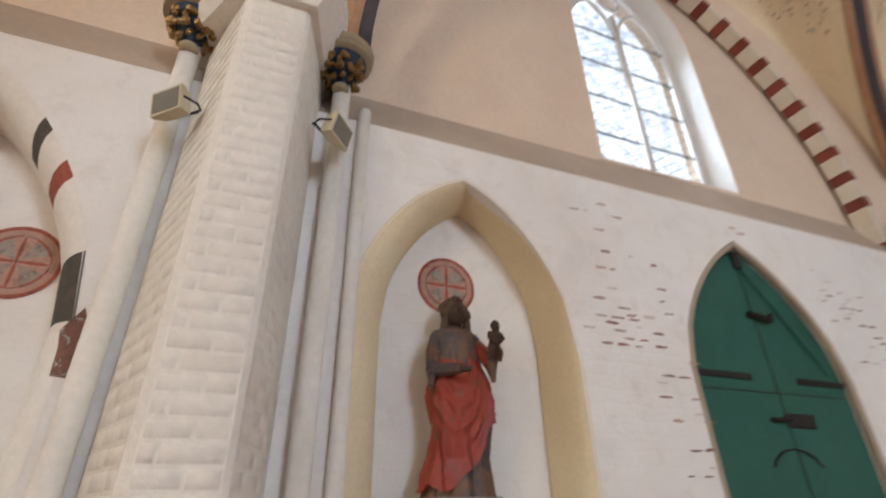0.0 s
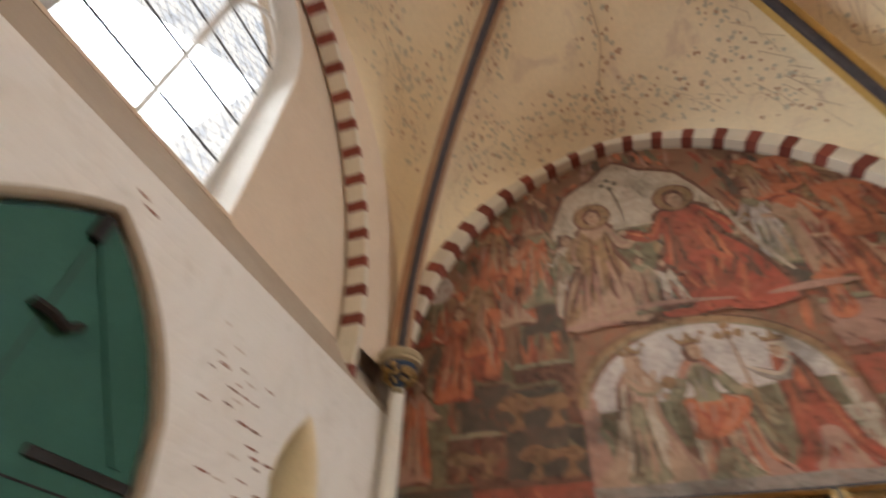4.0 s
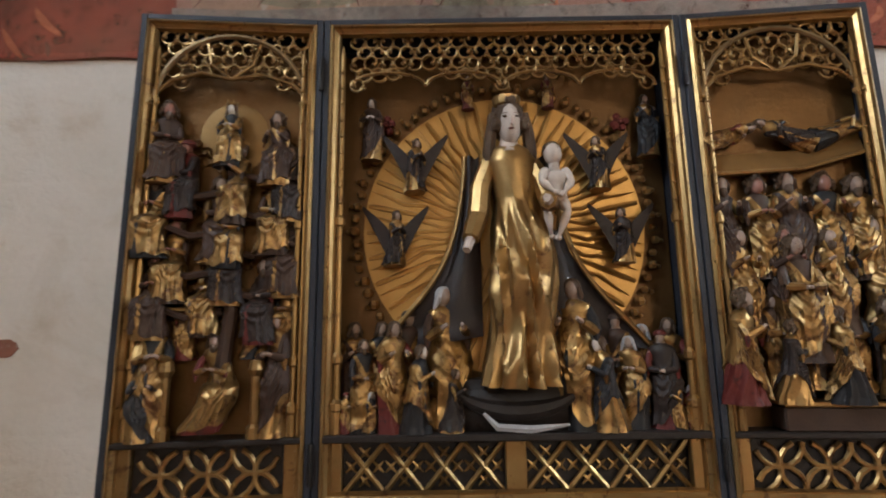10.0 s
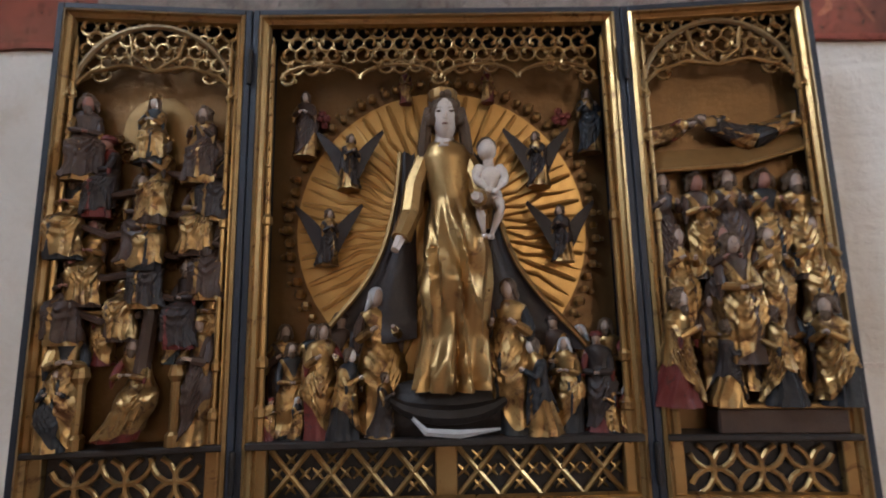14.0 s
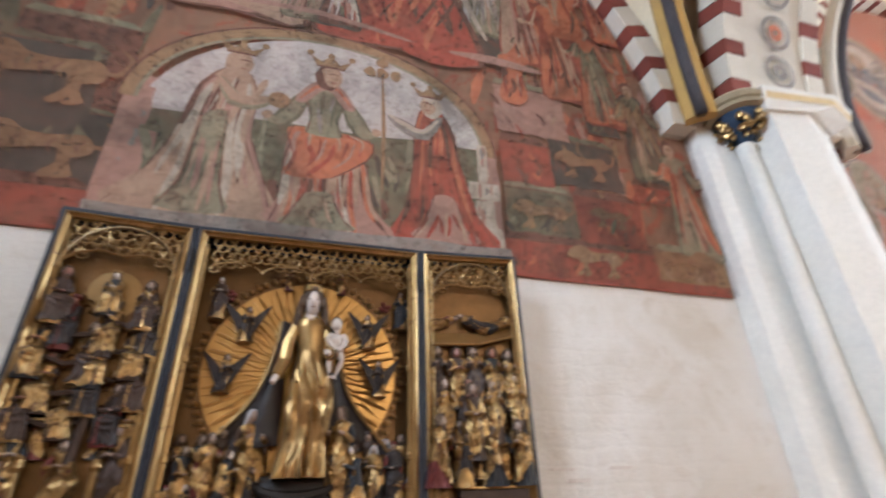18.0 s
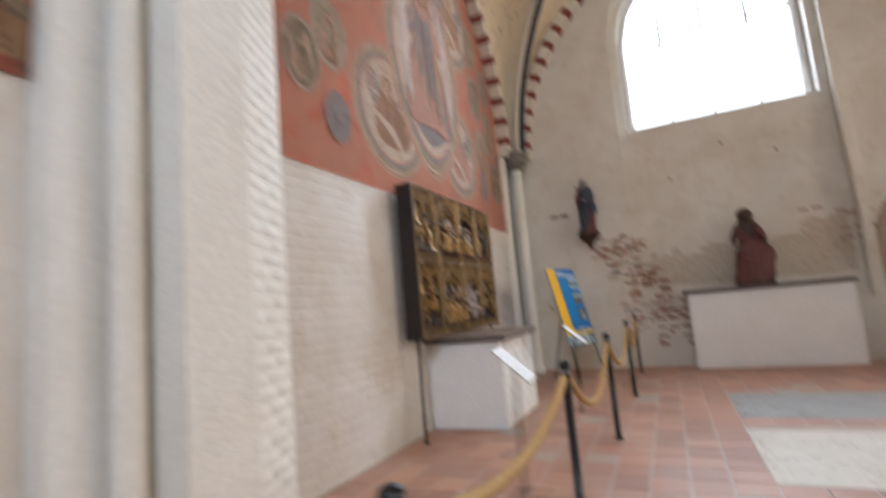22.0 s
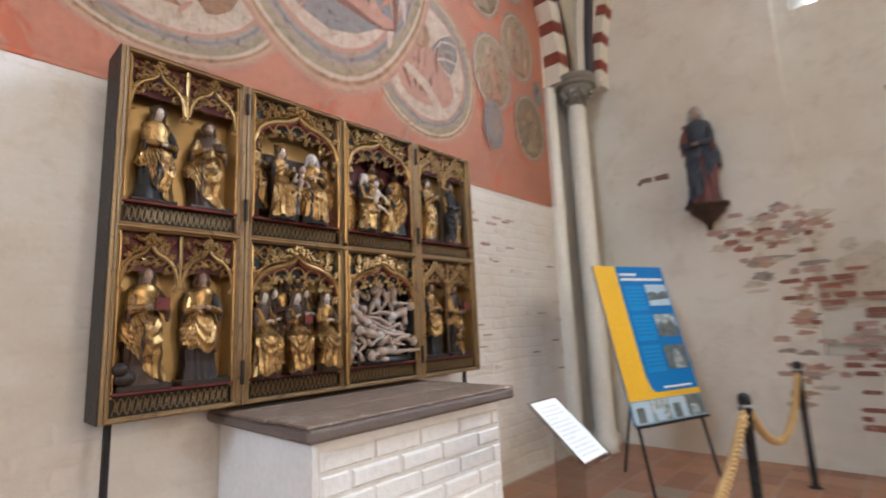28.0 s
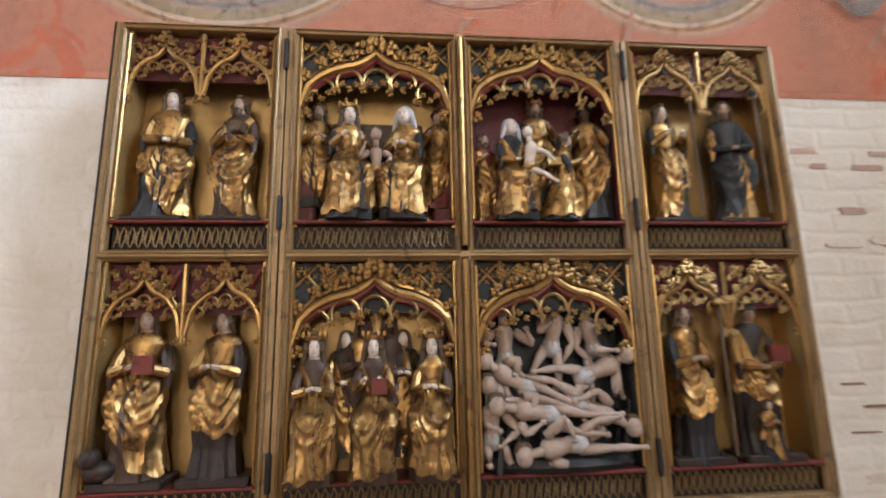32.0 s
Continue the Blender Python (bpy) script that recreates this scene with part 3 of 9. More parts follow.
Geo().box(7.026, 7.05, -0.31, -0.28, 0.0, 4.18, bevel=0.006).done("ochre_edge", OCHRE, pier)
capital(6.98, -0.36, 3.93, GOLD, 1)
# corner shafts
shaft(0.17, -0.33, 0.085, 3.97)
capital(0.2, -0.38, 3.95, GOLD, 2, 0.95)
shaft(0.05, -0.08, 0.1, 4.2)
shaft(14.76, -0.25, 0.1, 3.97)
shaft(15.02, -0.12, 0.12, 4.2)
shaft(14.52, -0.02, 0.09, 4.2)
capital(14.76, -0.27, 3.93, STONE, 3, 0.85)

# pier on the long wall with two floodlights
pier = thing("wall_pier", "thick whitewashed brick pier on the long wall", "pier", kind="structure")
g = Geo()
prism(g, [(-0.4, -7.9), (0.06, -7.98), (0.58, -8.13), (0.6, -8.16), (0.6, -8.48), (0.58, -8.52), (0.06, -8.74), (-0.4, -8.8)], 0.0, 4.25)
g.done("pier_body", PIERW, pier)
g = Geo()
g.rings([[(-0.4, -7.9, 4.02), (0.2, -7.98, 4.02), (0.66, -8.1, 4.02), (0.66, -8.56, 4.02), (0.2, -8.84, 4.02), (-0.4, -8.9, 4.02)], [(-0.4, -7.78, 4.3), (0.3, -7.86, 4.3), (0.72, -7.98, 4.3), (0.72, -8.66, 4.3), (0.3, -8.92, 4.3), (-0.4, -9.0, 4.3)], [(-0.4, -7.78, 4.5), (0.3, -7.86, 4.5), (0.72, -7.98, 4.5), (0.72, -8.66, 4.5), (0.3, -8.92, 4.5), (-0.4, -9.0, 4.5)]])
g.done("impost", PIERW, pier)
face_bricks(pier, (0.06, -7.98), (0.58, -8.13), 0.6, 4.0, 11, course=0.088, length=0.25, out=Vector((0.28, 0.96, 0)), proud=0.0015)
face_bricks(pier, (0.6, -8.16), (0.6, -8.48), 0.6, 4.0, 12, course=0.088, length=0.25, out=Vector((1, 0, 0)), proud=0.005)
face_bricks(pier, (0.58, -8.52), (0.06, -8.74), 0.6, 4.0, 13, course=0.088, length=0.25, out=Vector((0.39, -0.92, 0)), proud=0.005)
for yy, cy in ((-7.82, -7.84), (-8.86, -8.86)):
    shaft(0.07, yy, 0.065, 4.0)
    capital(0.13, cy, 3.9, GOLD, 7, 0.8)
shaft(0.03, -7.63, 0.05, 3.83)


def floodlight(eye, target):
    ob = thing("floodlight", "small cream metal floodlight on a wall bracket", "floodlight", "floodlights")
    g = Geo()
    g.rings([[(-0.14 * s, -0.1 * s, z), (0.14 * s, -0.1 * s, z), (0.14 * s, 0.1 * s, z), (-0.14 * s, 0.1 * s, z)] for s, z in ((0.55, 0.12), (0.8, 0.08), (1.0, 0.0), (1.0, -0.03))])
    g.done("housing", LAMPBODY, ob)
    Geo().box(-0.12, 0.12, -0.08, 0.08, -0.036, -0.031).done("lens", LAMPGLASS, ob)
    Geo().tube([(-0.15, 0, -0.01), (-0.16, 0, 0.1), (-0.12, 0, 0.17), (0.12, 0, 0.17), (0.16, 0, 0.1), (0.15, 0, -0.01)], 0.009, 6).done("bracket", IRON, ob)
    Geo().tube([(0, 0, 0.17), (0.02, 0.06, 0.24), (0.0, 0.1, 0.3)], 0.012, 6).done("arm", IRON, ob)
    ob.matrix_world = look(eye, target) @ Matrix.Diagonal((0.78, 0.78, 0.78, 1))


floodlight((0.36, -7.84, 3.3), (2.2, -5.5, 2.6))
floodlight((0.38, -8.8, 3.2), (2.6, -10.8, 2.6))

# ---- windows ----
LEAD = plain("lead_bars", (0.05, 0.05, 0.055), (0.08, 0.08, 0.08), 0.6, 0.3, big=10, fine=60)
TRACERY = plain("window_stone_white", (0.75, 0.72, 0.68), (0.66, 0.63, 0.58), 0.8, big=5, fine=40)


def lancet(c, half, z0, spring, top, n=10, k=0.35):
    return [(u, z) for u, z in pointed(c, half, z0, spring, top, n, k)]


def west_window():
    ob = thing("window_1", "tall leaded lancet window with white stone mullion", "window", kind="structure")
    at = lambda u, z, d=0.0: (-0.62 + d, u, z)
    c, foot = -4.0, 4.68
    g = Geo()
    g.tube([Vector(at(u, z)) for u, z in lancet(c, 0.84, foot, 7.0, 8.25, k=0.3)], 0.05, 8)
    g.tube([at(c, foot), at(c, 7.5)], 0.045, 8)
    for s in (-1, 1):
        g.tube([Vector(at(u, z)) for u, z in lancet(c + s * 0.42, 0.4, 6.9, 7.0, 7.72, k=0.3)], 0.032, 8)
    g.tube([Vector(at(c + 0.2 * math.cos(a), 7.86 + 0.2 * math.sin(a))) for a in (2 * math.pi * j / 16 for j in range(17))], 0.028, 8)
    g.done("window_frame", TRACERY, ob, smooth=True)
    for i in range(4):
        z = 5.07 + 0.64 * i
        for s in (-1, 1):
            Geo().tube([at(c + s * 0.05, z, 0.01), at(c + s * 0.8, z, 0.01)], 0.013, 6).done("saddle_bar", LEAD, ob)
    g = Geo()
    for s in (-1, 1):
        m = c + s * 0.42
        for j in range(-9, 26):
            for q in (-1, 1):
                z0 = foot + j * 0.13
                pts = []
                for i in range(9):
                    u = m - 0.36 + 0.09 * i
                    z = z0 + q * 0.62 * (u - m)
                    if foot < z < 7.5 - 0.9 * max(0.0, abs(u - m) - 0.12):
                        pts.append(at(u, z, -0.005))
                if len(pts) > 1:
                    g.tube(pts, 0.0032, 3)
    g.done("lead_lattice", LEAD, ob)
    v, f = slab(lancet(c, 0.84, foot - 0.01, 7.0, 8.25, k=0.3), [], lambda u, z, d: (-0.635 - d, u, z), 0.006)
    p = obj("pane", v, f, GLASS, ob)
    p.visible_shadow = False
    a, b = pointed(c, 0.998, 4.43, 7.0, 8.375, 14, 0.3), pointed(c, 0.86, foot - 0.02, 7.0, 8.27, 14, 0.3)
    n = len(a)
    v = [(-0.352, u, z) for u, z in a] + [(-0.63, u, z) for u, z in b]
    obj("window_jamb", v, [(j, j + 1, j + 1 + n, j + n) for j in range(n - 1)], TRACERY, ob, "white splayed window jamb", smooth=True)
    Geo().rings([[(-0.34, y, 4.37), (-0.63, y, foot - 0.01), (-0.63, y, 4.3)] for y in (-5.06, -2.94)]).done("window_sill", LEDGE, ob)
    return ob


def east_window():
    ob = thing("window_2", "broad arched window with four lights and tracery", "window", kind="structure")
    x = 15.62
    g = Geo()
    g.tube([Vector((x, u, z)) for u, z in lancet(-3.92, 1.46, 4.5, 6.3, 7.88, k=0.18)], 0.07, 8)
    for i in (-1, 0, 1):
        g.tube([(x, -3.92 + i * 0.73, 4.5), (x, -3.92 + i * 0.73, 6.95)], 0.048, 8)
    for i in (-1.5, -0.5, 0.5, 1.5):
        c, t = -3.92 + i * 0.73, (6.2 if abs(i) > 1 else 6.95)
        g.tube([Vector((x, u, z)) for u, z in lancet(c, 0.365, t - 0.1, t, t + 0.42, k=0.15)], 0.048, 8)
    for s in (-1, 1):
        g.tube([(x, -3.92 + s * 0.73, 6.95), (x, -3.92 + s * 0.8, 7.15), (x, -3.92 + s * 0.95, 7.4)], 0.04, 6)
        g.tube([(x, -3.92, 6.95), (x, -3.92 + s * 0.05, 7.3), (x, -3.92 + s * 0.2, 7.75)], 0.04, 6)
    g.done("window_frame", TRACERY, ob, smooth=True)
    for i in range(4):
        z = 5.07 + 0.64 * i
        for s in (-1, 1):
            Geo().tube([at(c + s * 0.05, z, 0.01), at(c + s * 0.8, z, 0.01)], 0.013, 6).done("saddle_bar", LEAD, ob)
    g = Geo()
    for s in (-1, 1):
        m = c + s * 0.42
        for j in range(-9, 26):
            for q in (-1, 1):
                z0 = foot + j * 0.13
                pts = []
                for i in range(9):
                    u = m - 0.36 + 0.09 * i
                    z = z0 + q * 0.62 * (u - m)
                    if foot < z < 7.5 - 0.9 * max(0.0, abs(u - m) - 0.12):
                        pts.append(at(u, z, -0.005))
                if len(pts) > 1:
                    g.tube(pts, 0.0032, 3)
    g.done("lead_lattice", LEAD, ob)
    v, f = slab(lancet(c, 0.84, foot - 0.01, 7.0, 8.25, k=0.3), [], lambda u, z, d: (-0.635 - d, u, z), 0.006)
    p = obj("pane", v, f, GLASS, ob)
    p.visible_shadow = False
    a, b = pointed(c, 0.998, 4.43, 7.0, 8.375, 14, 0.3), pointed(c, 0.86, foot - 0.02, 7.0, 8.27, 14, 0.3)
    n = len(a)
    v = [(-0.352, u, z) for u, z in a] + [(-0.63, u, z) for u, z in b]
    obj("window_jamb", v, [(j, j + 1, j + 1 + n, j + n) for j in range(n - 1)], TRACERY, ob, "white splayed window jamb", smooth=True)
    Geo().rings([[(-0.34, y, 4.37), (-0.63, y, foot - 0.01), (-0.63, y, 4.3)] for y in (-5.06, -2.94)]).done("window_sill", LEDGE, ob)
    return ob


def east_window():
    ob = thing("window_2", "broad arched window with four lights and tracery", "window", kind="structure")
    x = 15.62
    g = Geo()
    g.tube([Vector((x, u, z)) for u, z in lancet(-3.92, 1.46, 4.5, 6.3, 7.88, k=0.18)], 0.07, 8)
    for i in (-1, 0, 1):
        top = 7.0 if i else 7.15
        g.tube([(x, -3.92 + i * 0.73, 4.5), (x, -3.92 + i * 0.73, 6.2)], 0.026, 8)
    for i in (-1.5, -0.5, 0.5, 1.5):
        c, t = -3.92 + i * 0.73, (6.35 if abs(i) > 1 else 7.25)
        g.tube([Vector((x, u, z)) for u, z in lancet(c, 0.365, t - 0.5, t - 0.35, t + 0.2, k=0.4)], 0.022, 8)
    for s in (-1, 1):
        g.tube([(x, -3.92 + s * 0.365 * k, 6.2 + 0.9 * (k / 2.0)) for k in (2, 2.4, 2.9)], 0.03, 6)
        g.tube([(x, -3.92 + s * 0.73, 6.1), (x, -3.92 + s * 0.73, 6.85), (x, -3.92 + s * 0.6, 7.2)], 0.04, 6)
        g.tube([(x, -3.92, 6.2), (x, -3.92, 6.9), (x, -3.92 + s * 0.2, 7.4), (x, -3.92 + s * 0.45, 7.7)], 0.035, 6)
    g.done("window_frame", TRACERY, ob, smooth=True)
    g = Geo()
    for k in range(5):
        g.tube([(x + 0.01, -5.35, 4.95 + 0.45 * k), (x + 0.01, -2.49, 4.95 + 0.45 * k)], 0.007, 5)
    g.done("saddle_bar", LEAD, ob)
    v, f = slab(lancet(-3.92, 1.46, 4.49, 6.3, 7.88, k=0.18), [], lambda u, z, d: (x + 0.02 + d, u, z), 0.006)
    p = obj("pane", v, f, GLASS, ob)
    p.visible_shadow = False
    return ob


west_window()
east_window()
DAYWEST, dnt, db = nodes_of("daylight_with_bare_branches")
db.inputs["Base Color"].default_value = (0, 0, 0, 1)
twigs = mix_node(dnt, ramp_node(dnt, noise_node(dnt, 2.5, 8, 0.75, coords(dnt), 1.5), 0.45, 0.6), (0.95, 0.97, 1.0), (0.5, 0.56, 0.66))
dnt.links.new(twigs, db.inputs["Emission Color"])
db.inputs["Emission Strength"].default_value = 1.9
for key, (a, b) in {"west": ((-2.2, -8.5), (-2.2, 0.5)), "east": ((17.2, -8.5), (17.2, 0.5)), "south": ((-1, -17.2), (16, -17.2))}.items():
    obj("backdrop", [(*a, 2.0), (*b, 2.0), (*b, 11.0), (*a, 11.0)], [(0, 1, 2, 3)], DAYWEST if key == "west" else DAY)
for o in [o for o in bpy.data.objects if o.name.startswith("backdrop")]:
    tagged(o, "bright overcast sky outside the windows", "sky", kind="structure")

# ---- doors ----
WOODEDGE = plain("weathered_door_frame", (0.42, 0.34, 0.25), (0.3, 0.24, 0.18), 0.8, big=5, fine=60)


def green_door():
    ob = thing("door_1", "green painted pointed wooden door, closed", "door", kind="structure")
    inner = pointed(-3.92, 0.9, 0.02, 2.08, 3.33, k=0.4)
    v, f = slab(inner, [], lambda u, z, d: (-0.05 - d, u, z), 0.05)
    obj("door_leaf", v, f, GREEN, ob)
    g = Geo()
    g.tube([Vector((-0.02, u, z)) for u, z in pointed(-3.92, 0.95, 0.0, 2.1, 3.39, k=0.4)], 0.035, 8)
    g.done("door_frame", WOODEDGE, ob, smooth=True)
    for z in (2.08, 1.05):
        for s, y in ((1, -4.82), (-1, -3.02)):
            Geo().box(-0.048, -0.032, min(y, y + s * 0.62), max(y, y + s * 0.62), z - 0.028, z + 0.028, bevel=0.006).done("strap_hinge", IRON, ob)
    Geo().box(-0.05, -0.046, -4.8, -3.05, 1.955, 1.965).done("board_joint", IRON, ob)
    Geo().box(-0.05, -0.046, -3.925, -3.915, 0.05, 3.25).done("board_joint", IRON, ob)
    Geo().rings([[(-0.045, -3.95, 3.2), (-0.045, -3.9, 3.2), (-0.03, -3.9, 3.2), (-0.03, -3.95, 3.2)], [(-0.045, -3.2, 2.15), (-0.045, -3.15, 2.15), (-0.03, -3.15, 2.15), (-0.03, -3.2, 2.15)]]).done("brace", GREEN, ob)
    Geo().box(-0.047, -0.03, -3.95, -3.6, 1.68, 1.8, bevel=0.008).done("lock_plate", IRON, ob)
    Geo().tube([(-0.03, -4.12, 1.74), (-0.02, -4.0, 1.74), (-0.015, -3.92, 1.76)], 0.02, 6).done("latch", IRON, ob)
    Geo().tube([(-0.03, -4.0, 2.66), (0.0, -3.9, 2.64), (0.02, -3.82, 2.6), (0.0, -3.75, 2.66)], 0.028, 6).done("hook", IRON, ob)
    Geo().box(-0.045, 0.0, -3.98, -3.9, 3.12, 3.3, bevel=0.01).done("top_bolt", IRON, ob)
    Geo().tube([(-0.03, -3.98 + 0.3 * math.cos(a), 1.3 + 0.22 * math.sin(a)) for a in (math.pi * j / 8 for j in range(1, 8))], 0.008, 5).done("scratch_arc", IRON, ob)
    return ob


def teal_door():
    ob = thing("door_2", "flat teal painted door under a pointed arch, closed", "door", kind="structure")
    Geo().box(15.3, 15.34, -7.12, -5.97, 0.01, 2.0, bevel=0.006).done("door_leaf", TEAL, ob)
    Geo().box(15.26, 15.36, -7.16, -5.93, 2.0, 2.06).done("lintel", WOODEDGE, ob)
    v, f = slab(pointed(-6.58, 0.68, 2.06, 2.07, 2.74, k=0.4), [], lambda u, z, d: (15.3 + d, u, z), 0.06)
    obj("tympanum", v, f, PLASTER, ob)
    Geo().tube([Vector((15.21, u, z)) for u, z in pointed(-6.58, 0.76, 0.0, 1.95, 2.84, k=0.4)], 0.06, 8).done("door_frame", LEDGE, ob, smooth=True)
    for y in (-6.36, -6.74):
        Geo().box(15.296, 15.302, y - 0.004, y + 0.004, 0.05, 1.96).done("board_joint", IRON, ob)
    Geo().tube([(15.28, -6.92, 1.02), (15.24, -6.92, 1.02), (15.24, -6.8, 1.02)], 0.01, 6).done("door_handle", IRON, ob)
    return ob


green_door()
teal_door()
# pilaster strip on the window wall
Geo().box(15.08, 15.21, -5.72, -5.58, 1.7, 4.3, bevel=0.02).done("pilaster", WHITE_E, wall_east)
Geo().box(15.06, 15.21, -7.62, -7.4, 0.0, 4.3, bevel=0.02).done("pilaster", WHITE_E, wall_east)

# framed panel low on the long wall
pan = thing("framed_panel", "grey panel in a white frame on the wall", "panel", at=(0, 0, 0))
Geo().box(0.0, 0.03, -2.03, -1.31, 1.5, 2.12, bevel=0.008).done("frame", RIBWHITE, pan)
Geo().box(0.03, 0.034, -1.97, -1.37, 1.56, 2.06).done("sheet", plain("grey_sheet", (0.25, 0.23, 0.21), (0.2, 0.18, 0.17), 0.6, big=4, fine=40), pan)

# ---- altar tables ----
MENSA = plain("mensa_whitewash", (0.86, 0.845, 0.82), (0.78, 0.76, 0.73), 0.8, big=3, fine=25, bump=0.25)
BOARD = plain("weathered_board", (0.27, 0.19, 0.145), (0.15, 0.105, 0.08), 0.5, big=7, fine=35, bump=0.4, dirt=(0.36, 0.31, 0.27))
SLATE = plain("dark_mensa_slab", (0.19, 0.15, 0.13), (0.12, 0.095, 0.085), 0.6, big=5, fine=50, bump=0.3)


def mensa(name, x0, x1, y0, y1, z, over, label, bricks=False):
    ob = thing(name, label, "altar table")
    Geo().box(x0, x1, y0, y1, 0.0, z - 0.06, bevel=0.015).done("block", MENSA, ob)
    Geo().box(x0 - over, x1 + over, y0 - over, y1 + (over if y1 < -0.05 else 0), z - 0.06, z, bevel=0.015).done("slab", SLATE, ob)
    if bricks:
        for k in range(3):
            a = y0 - over + 0.006 + k * (y1 - y0 + over) / 3
            Geo().box(x0 - over - 0.012 * (k % 2), x1 + over + 0.01 * (k % 2), a, a + (y1 - y0 + over) / 3 - 0.006, z - 0.002, z + 0.012, bevel=0.005).done("board", BOARD, ob, "weathered brown board")
        face_bricks(ob, (x0 + 0.02, y0), (x1 - 0.02, y0), 0.03, z - 0.08, 21, course=0.1, length=0.29, proud=0.013, mat=MENSA)
    return ob


mensa("altar_table", 10.68, 11.96, -0.93, 0.0, 1.03, 0.07, "whitewashed brick altar table with a dark slab", True)
mensa("altar_table", 14.72, 15.36, -5.25, -2.97, 1.3, 0.04, "white plastered altar table with a grey slab")
mensa("altar_table", 2.85, 4.1, -0.9, 0.0, 0.98, 0.06, "white altar table under the gilded altarpiece")

# ---- floor tiles and grave slabs ----
SLABS = [(9.49, 10.88, -5.03, -3.18, SLABW), (7.55, 8.97, -5.0, -3.19, SLABW), (11.38, 12.65, -5.02, -3.19, SLABG), (11.55, 12.78, -6.95, -5.9, SLABG), (9.5, 10.9, -7.4, -5.9, SLABW)]
for x0, x1, y0, y1, m in SLABS:
    s = tagged(Geo().box(x0, x1, y0, y1, -0.012, 0.004, bevel=0.004).done("grave_slab", m), "worn carved stone grave slab set in the floor", "grave slab", "grave slabs")
    rnd = random.Random(int(x0 * 100))
    g = Geo()
    for k in range(150):
        u, w = rnd.uniform(x0 + 0.06, x1 - 0.06), y1 - 0.06 - (y1 - y0 - 0.14) * rnd.random() ** 2.2
        a, r = rnd.gauss(0.4, 0.7), rnd.uniform(0.02, 0.075)
        g.tube([(u + r * math.cos(a + t), w + r * math.sin(a + t), 0.004) for t in (0, 0.6, 1.2, 1.9)], [0.001, 0.005, 0.004, 0.001], 4)
    for r in (0.11, 0.08, 0.03):
        g.tube([(x1 - 0.2 + r * math.cos(t * 0.45), y1 - 0.2 + r * math.sin(t * 0.45), 0.003) for t in range(15)], 0.003, 4)
    g.done("worn_relief", m, s)


def tile_material(name):
    m, nt, bsdf = nodes_of(name)
    geo, vec = nt.nodes.new("ShaderNodeNewGeometry"), coords(nt)
    info = nt.nodes.new("ShaderNodeObjectInfo")
    add = nt.nodes.new("ShaderNodeMath")
    add.operation = "ADD"
    nt.links.new(geo.outputs["Random Per Island"], add.inputs[0])
    nt.links.new(info.outputs["Random"], add.inputs[1])
    fr = nt.nodes.new("ShaderNodeMath")
    fr.operation = "FRACT"
    nt.links.new(add.outputs[0], fr.inputs[0])
    r = nt.nodes.new("ShaderNodeValToRGB")
    e = r.color_ramp.elements
    e[0].position, e[0].color = 0.0, (0.31, 0.145, 0.09, 1)
    e[1].position, e[1].color = 0.45, (0.4, 0.185, 0.11, 1)
    for p, c in ((0.7, (0.45, 0.21, 0.125, 1)), (0.95, (0.48, 0.24, 0.14, 1)), (0.985, (0.36, 0.3, 0.26, 1))):
        x = e.new(p)
        x.color = c
    nt.links.new(fr.outputs[0], r.inputs[0])
    n1, n2 = noise_node(nt, 1.6, 5, 0.65, vec, 0.4), noise_node(nt, 30, 4, 0.6, vec)
    col = mix_node(nt, ramp_node(nt, n1, 0.4, 0.75, 0.0, 0.55), r.outputs[0], (0.5, 0.38, 0.29))
    col = mix_node(nt, ramp_node(nt, n2, 0.4, 0.8, 0.0, 0.4), col, (0.3, 0.18, 0.13))
    nt.links.new(col, bsdf.inputs["Base Color"])
    nt.links.new(ramp_node(nt, n1, 0.3, 0.7, 0.36, 0.6), bsdf.inputs["Roughness"])
    b = nt.nodes.new("ShaderNodeBump")
    b.inputs["Strength"].default_value, b.inputs["Distance"].default_value = 0.3, 0.004
    nt.links.new(n2, b.inputs["Height"])
    nt.links.new(b.outputs[0], bsdf.inputs["Normal"])
    return m


FLOORTILE = tile_material("clay_floor_tile")


def lay_tiles():
    rnd = random.Random(8)
    p, joint = 0.2625, 0.008
    rest = Geo()
    near = 0
    for i in range(0, 60):
        for j in range(0, 62):
            x0, y1 = 9.23 - 35 * p + i * p, -0.03 - j * p
            x1, y0 = x0 + p, y1 - p
            if x1 > 15.35 or y0 < -16.0 or x0 < -0.02:
                continue
            if any(x0 < s[1] - 0.05 and x1 > s[0] + 0.05 and y0 < s[3] - 0.05 and y1 > s[2] + 0.05 for s in SLABS):
                continue
            e, h = 0.004, rnd.uniform(-0.0015, 0.0025)
            a, b, c, d = x0 + joint / 2, x1 - joint / 2, y0 + joint / 2, y1 - joint / 2
            v = [(a, c, -0.012), (b, c, -0.012), (b, d, -0.012), (a, d, -0.012), (a + e, c + e, h), (b - e, c + e, h), (b - e, d - e, h), (a + e, d - e, h)]
            f = ((4, 5, 6, 7), (0, 1, 5, 4), (1, 2, 6, 5), (2, 3, 7, 6), (3, 0, 4, 7))
            if 7.9 < x0 < 12.6 and -3.95 < y0 and near < 300:
                obj("tile", v, f, FLOORTILE, FLOOR)
                near += 1
            else:
                rest.add(v, f)
    tagged(rest.done("tile_field", FLOORTILE, FLOOR), kind="stuff")


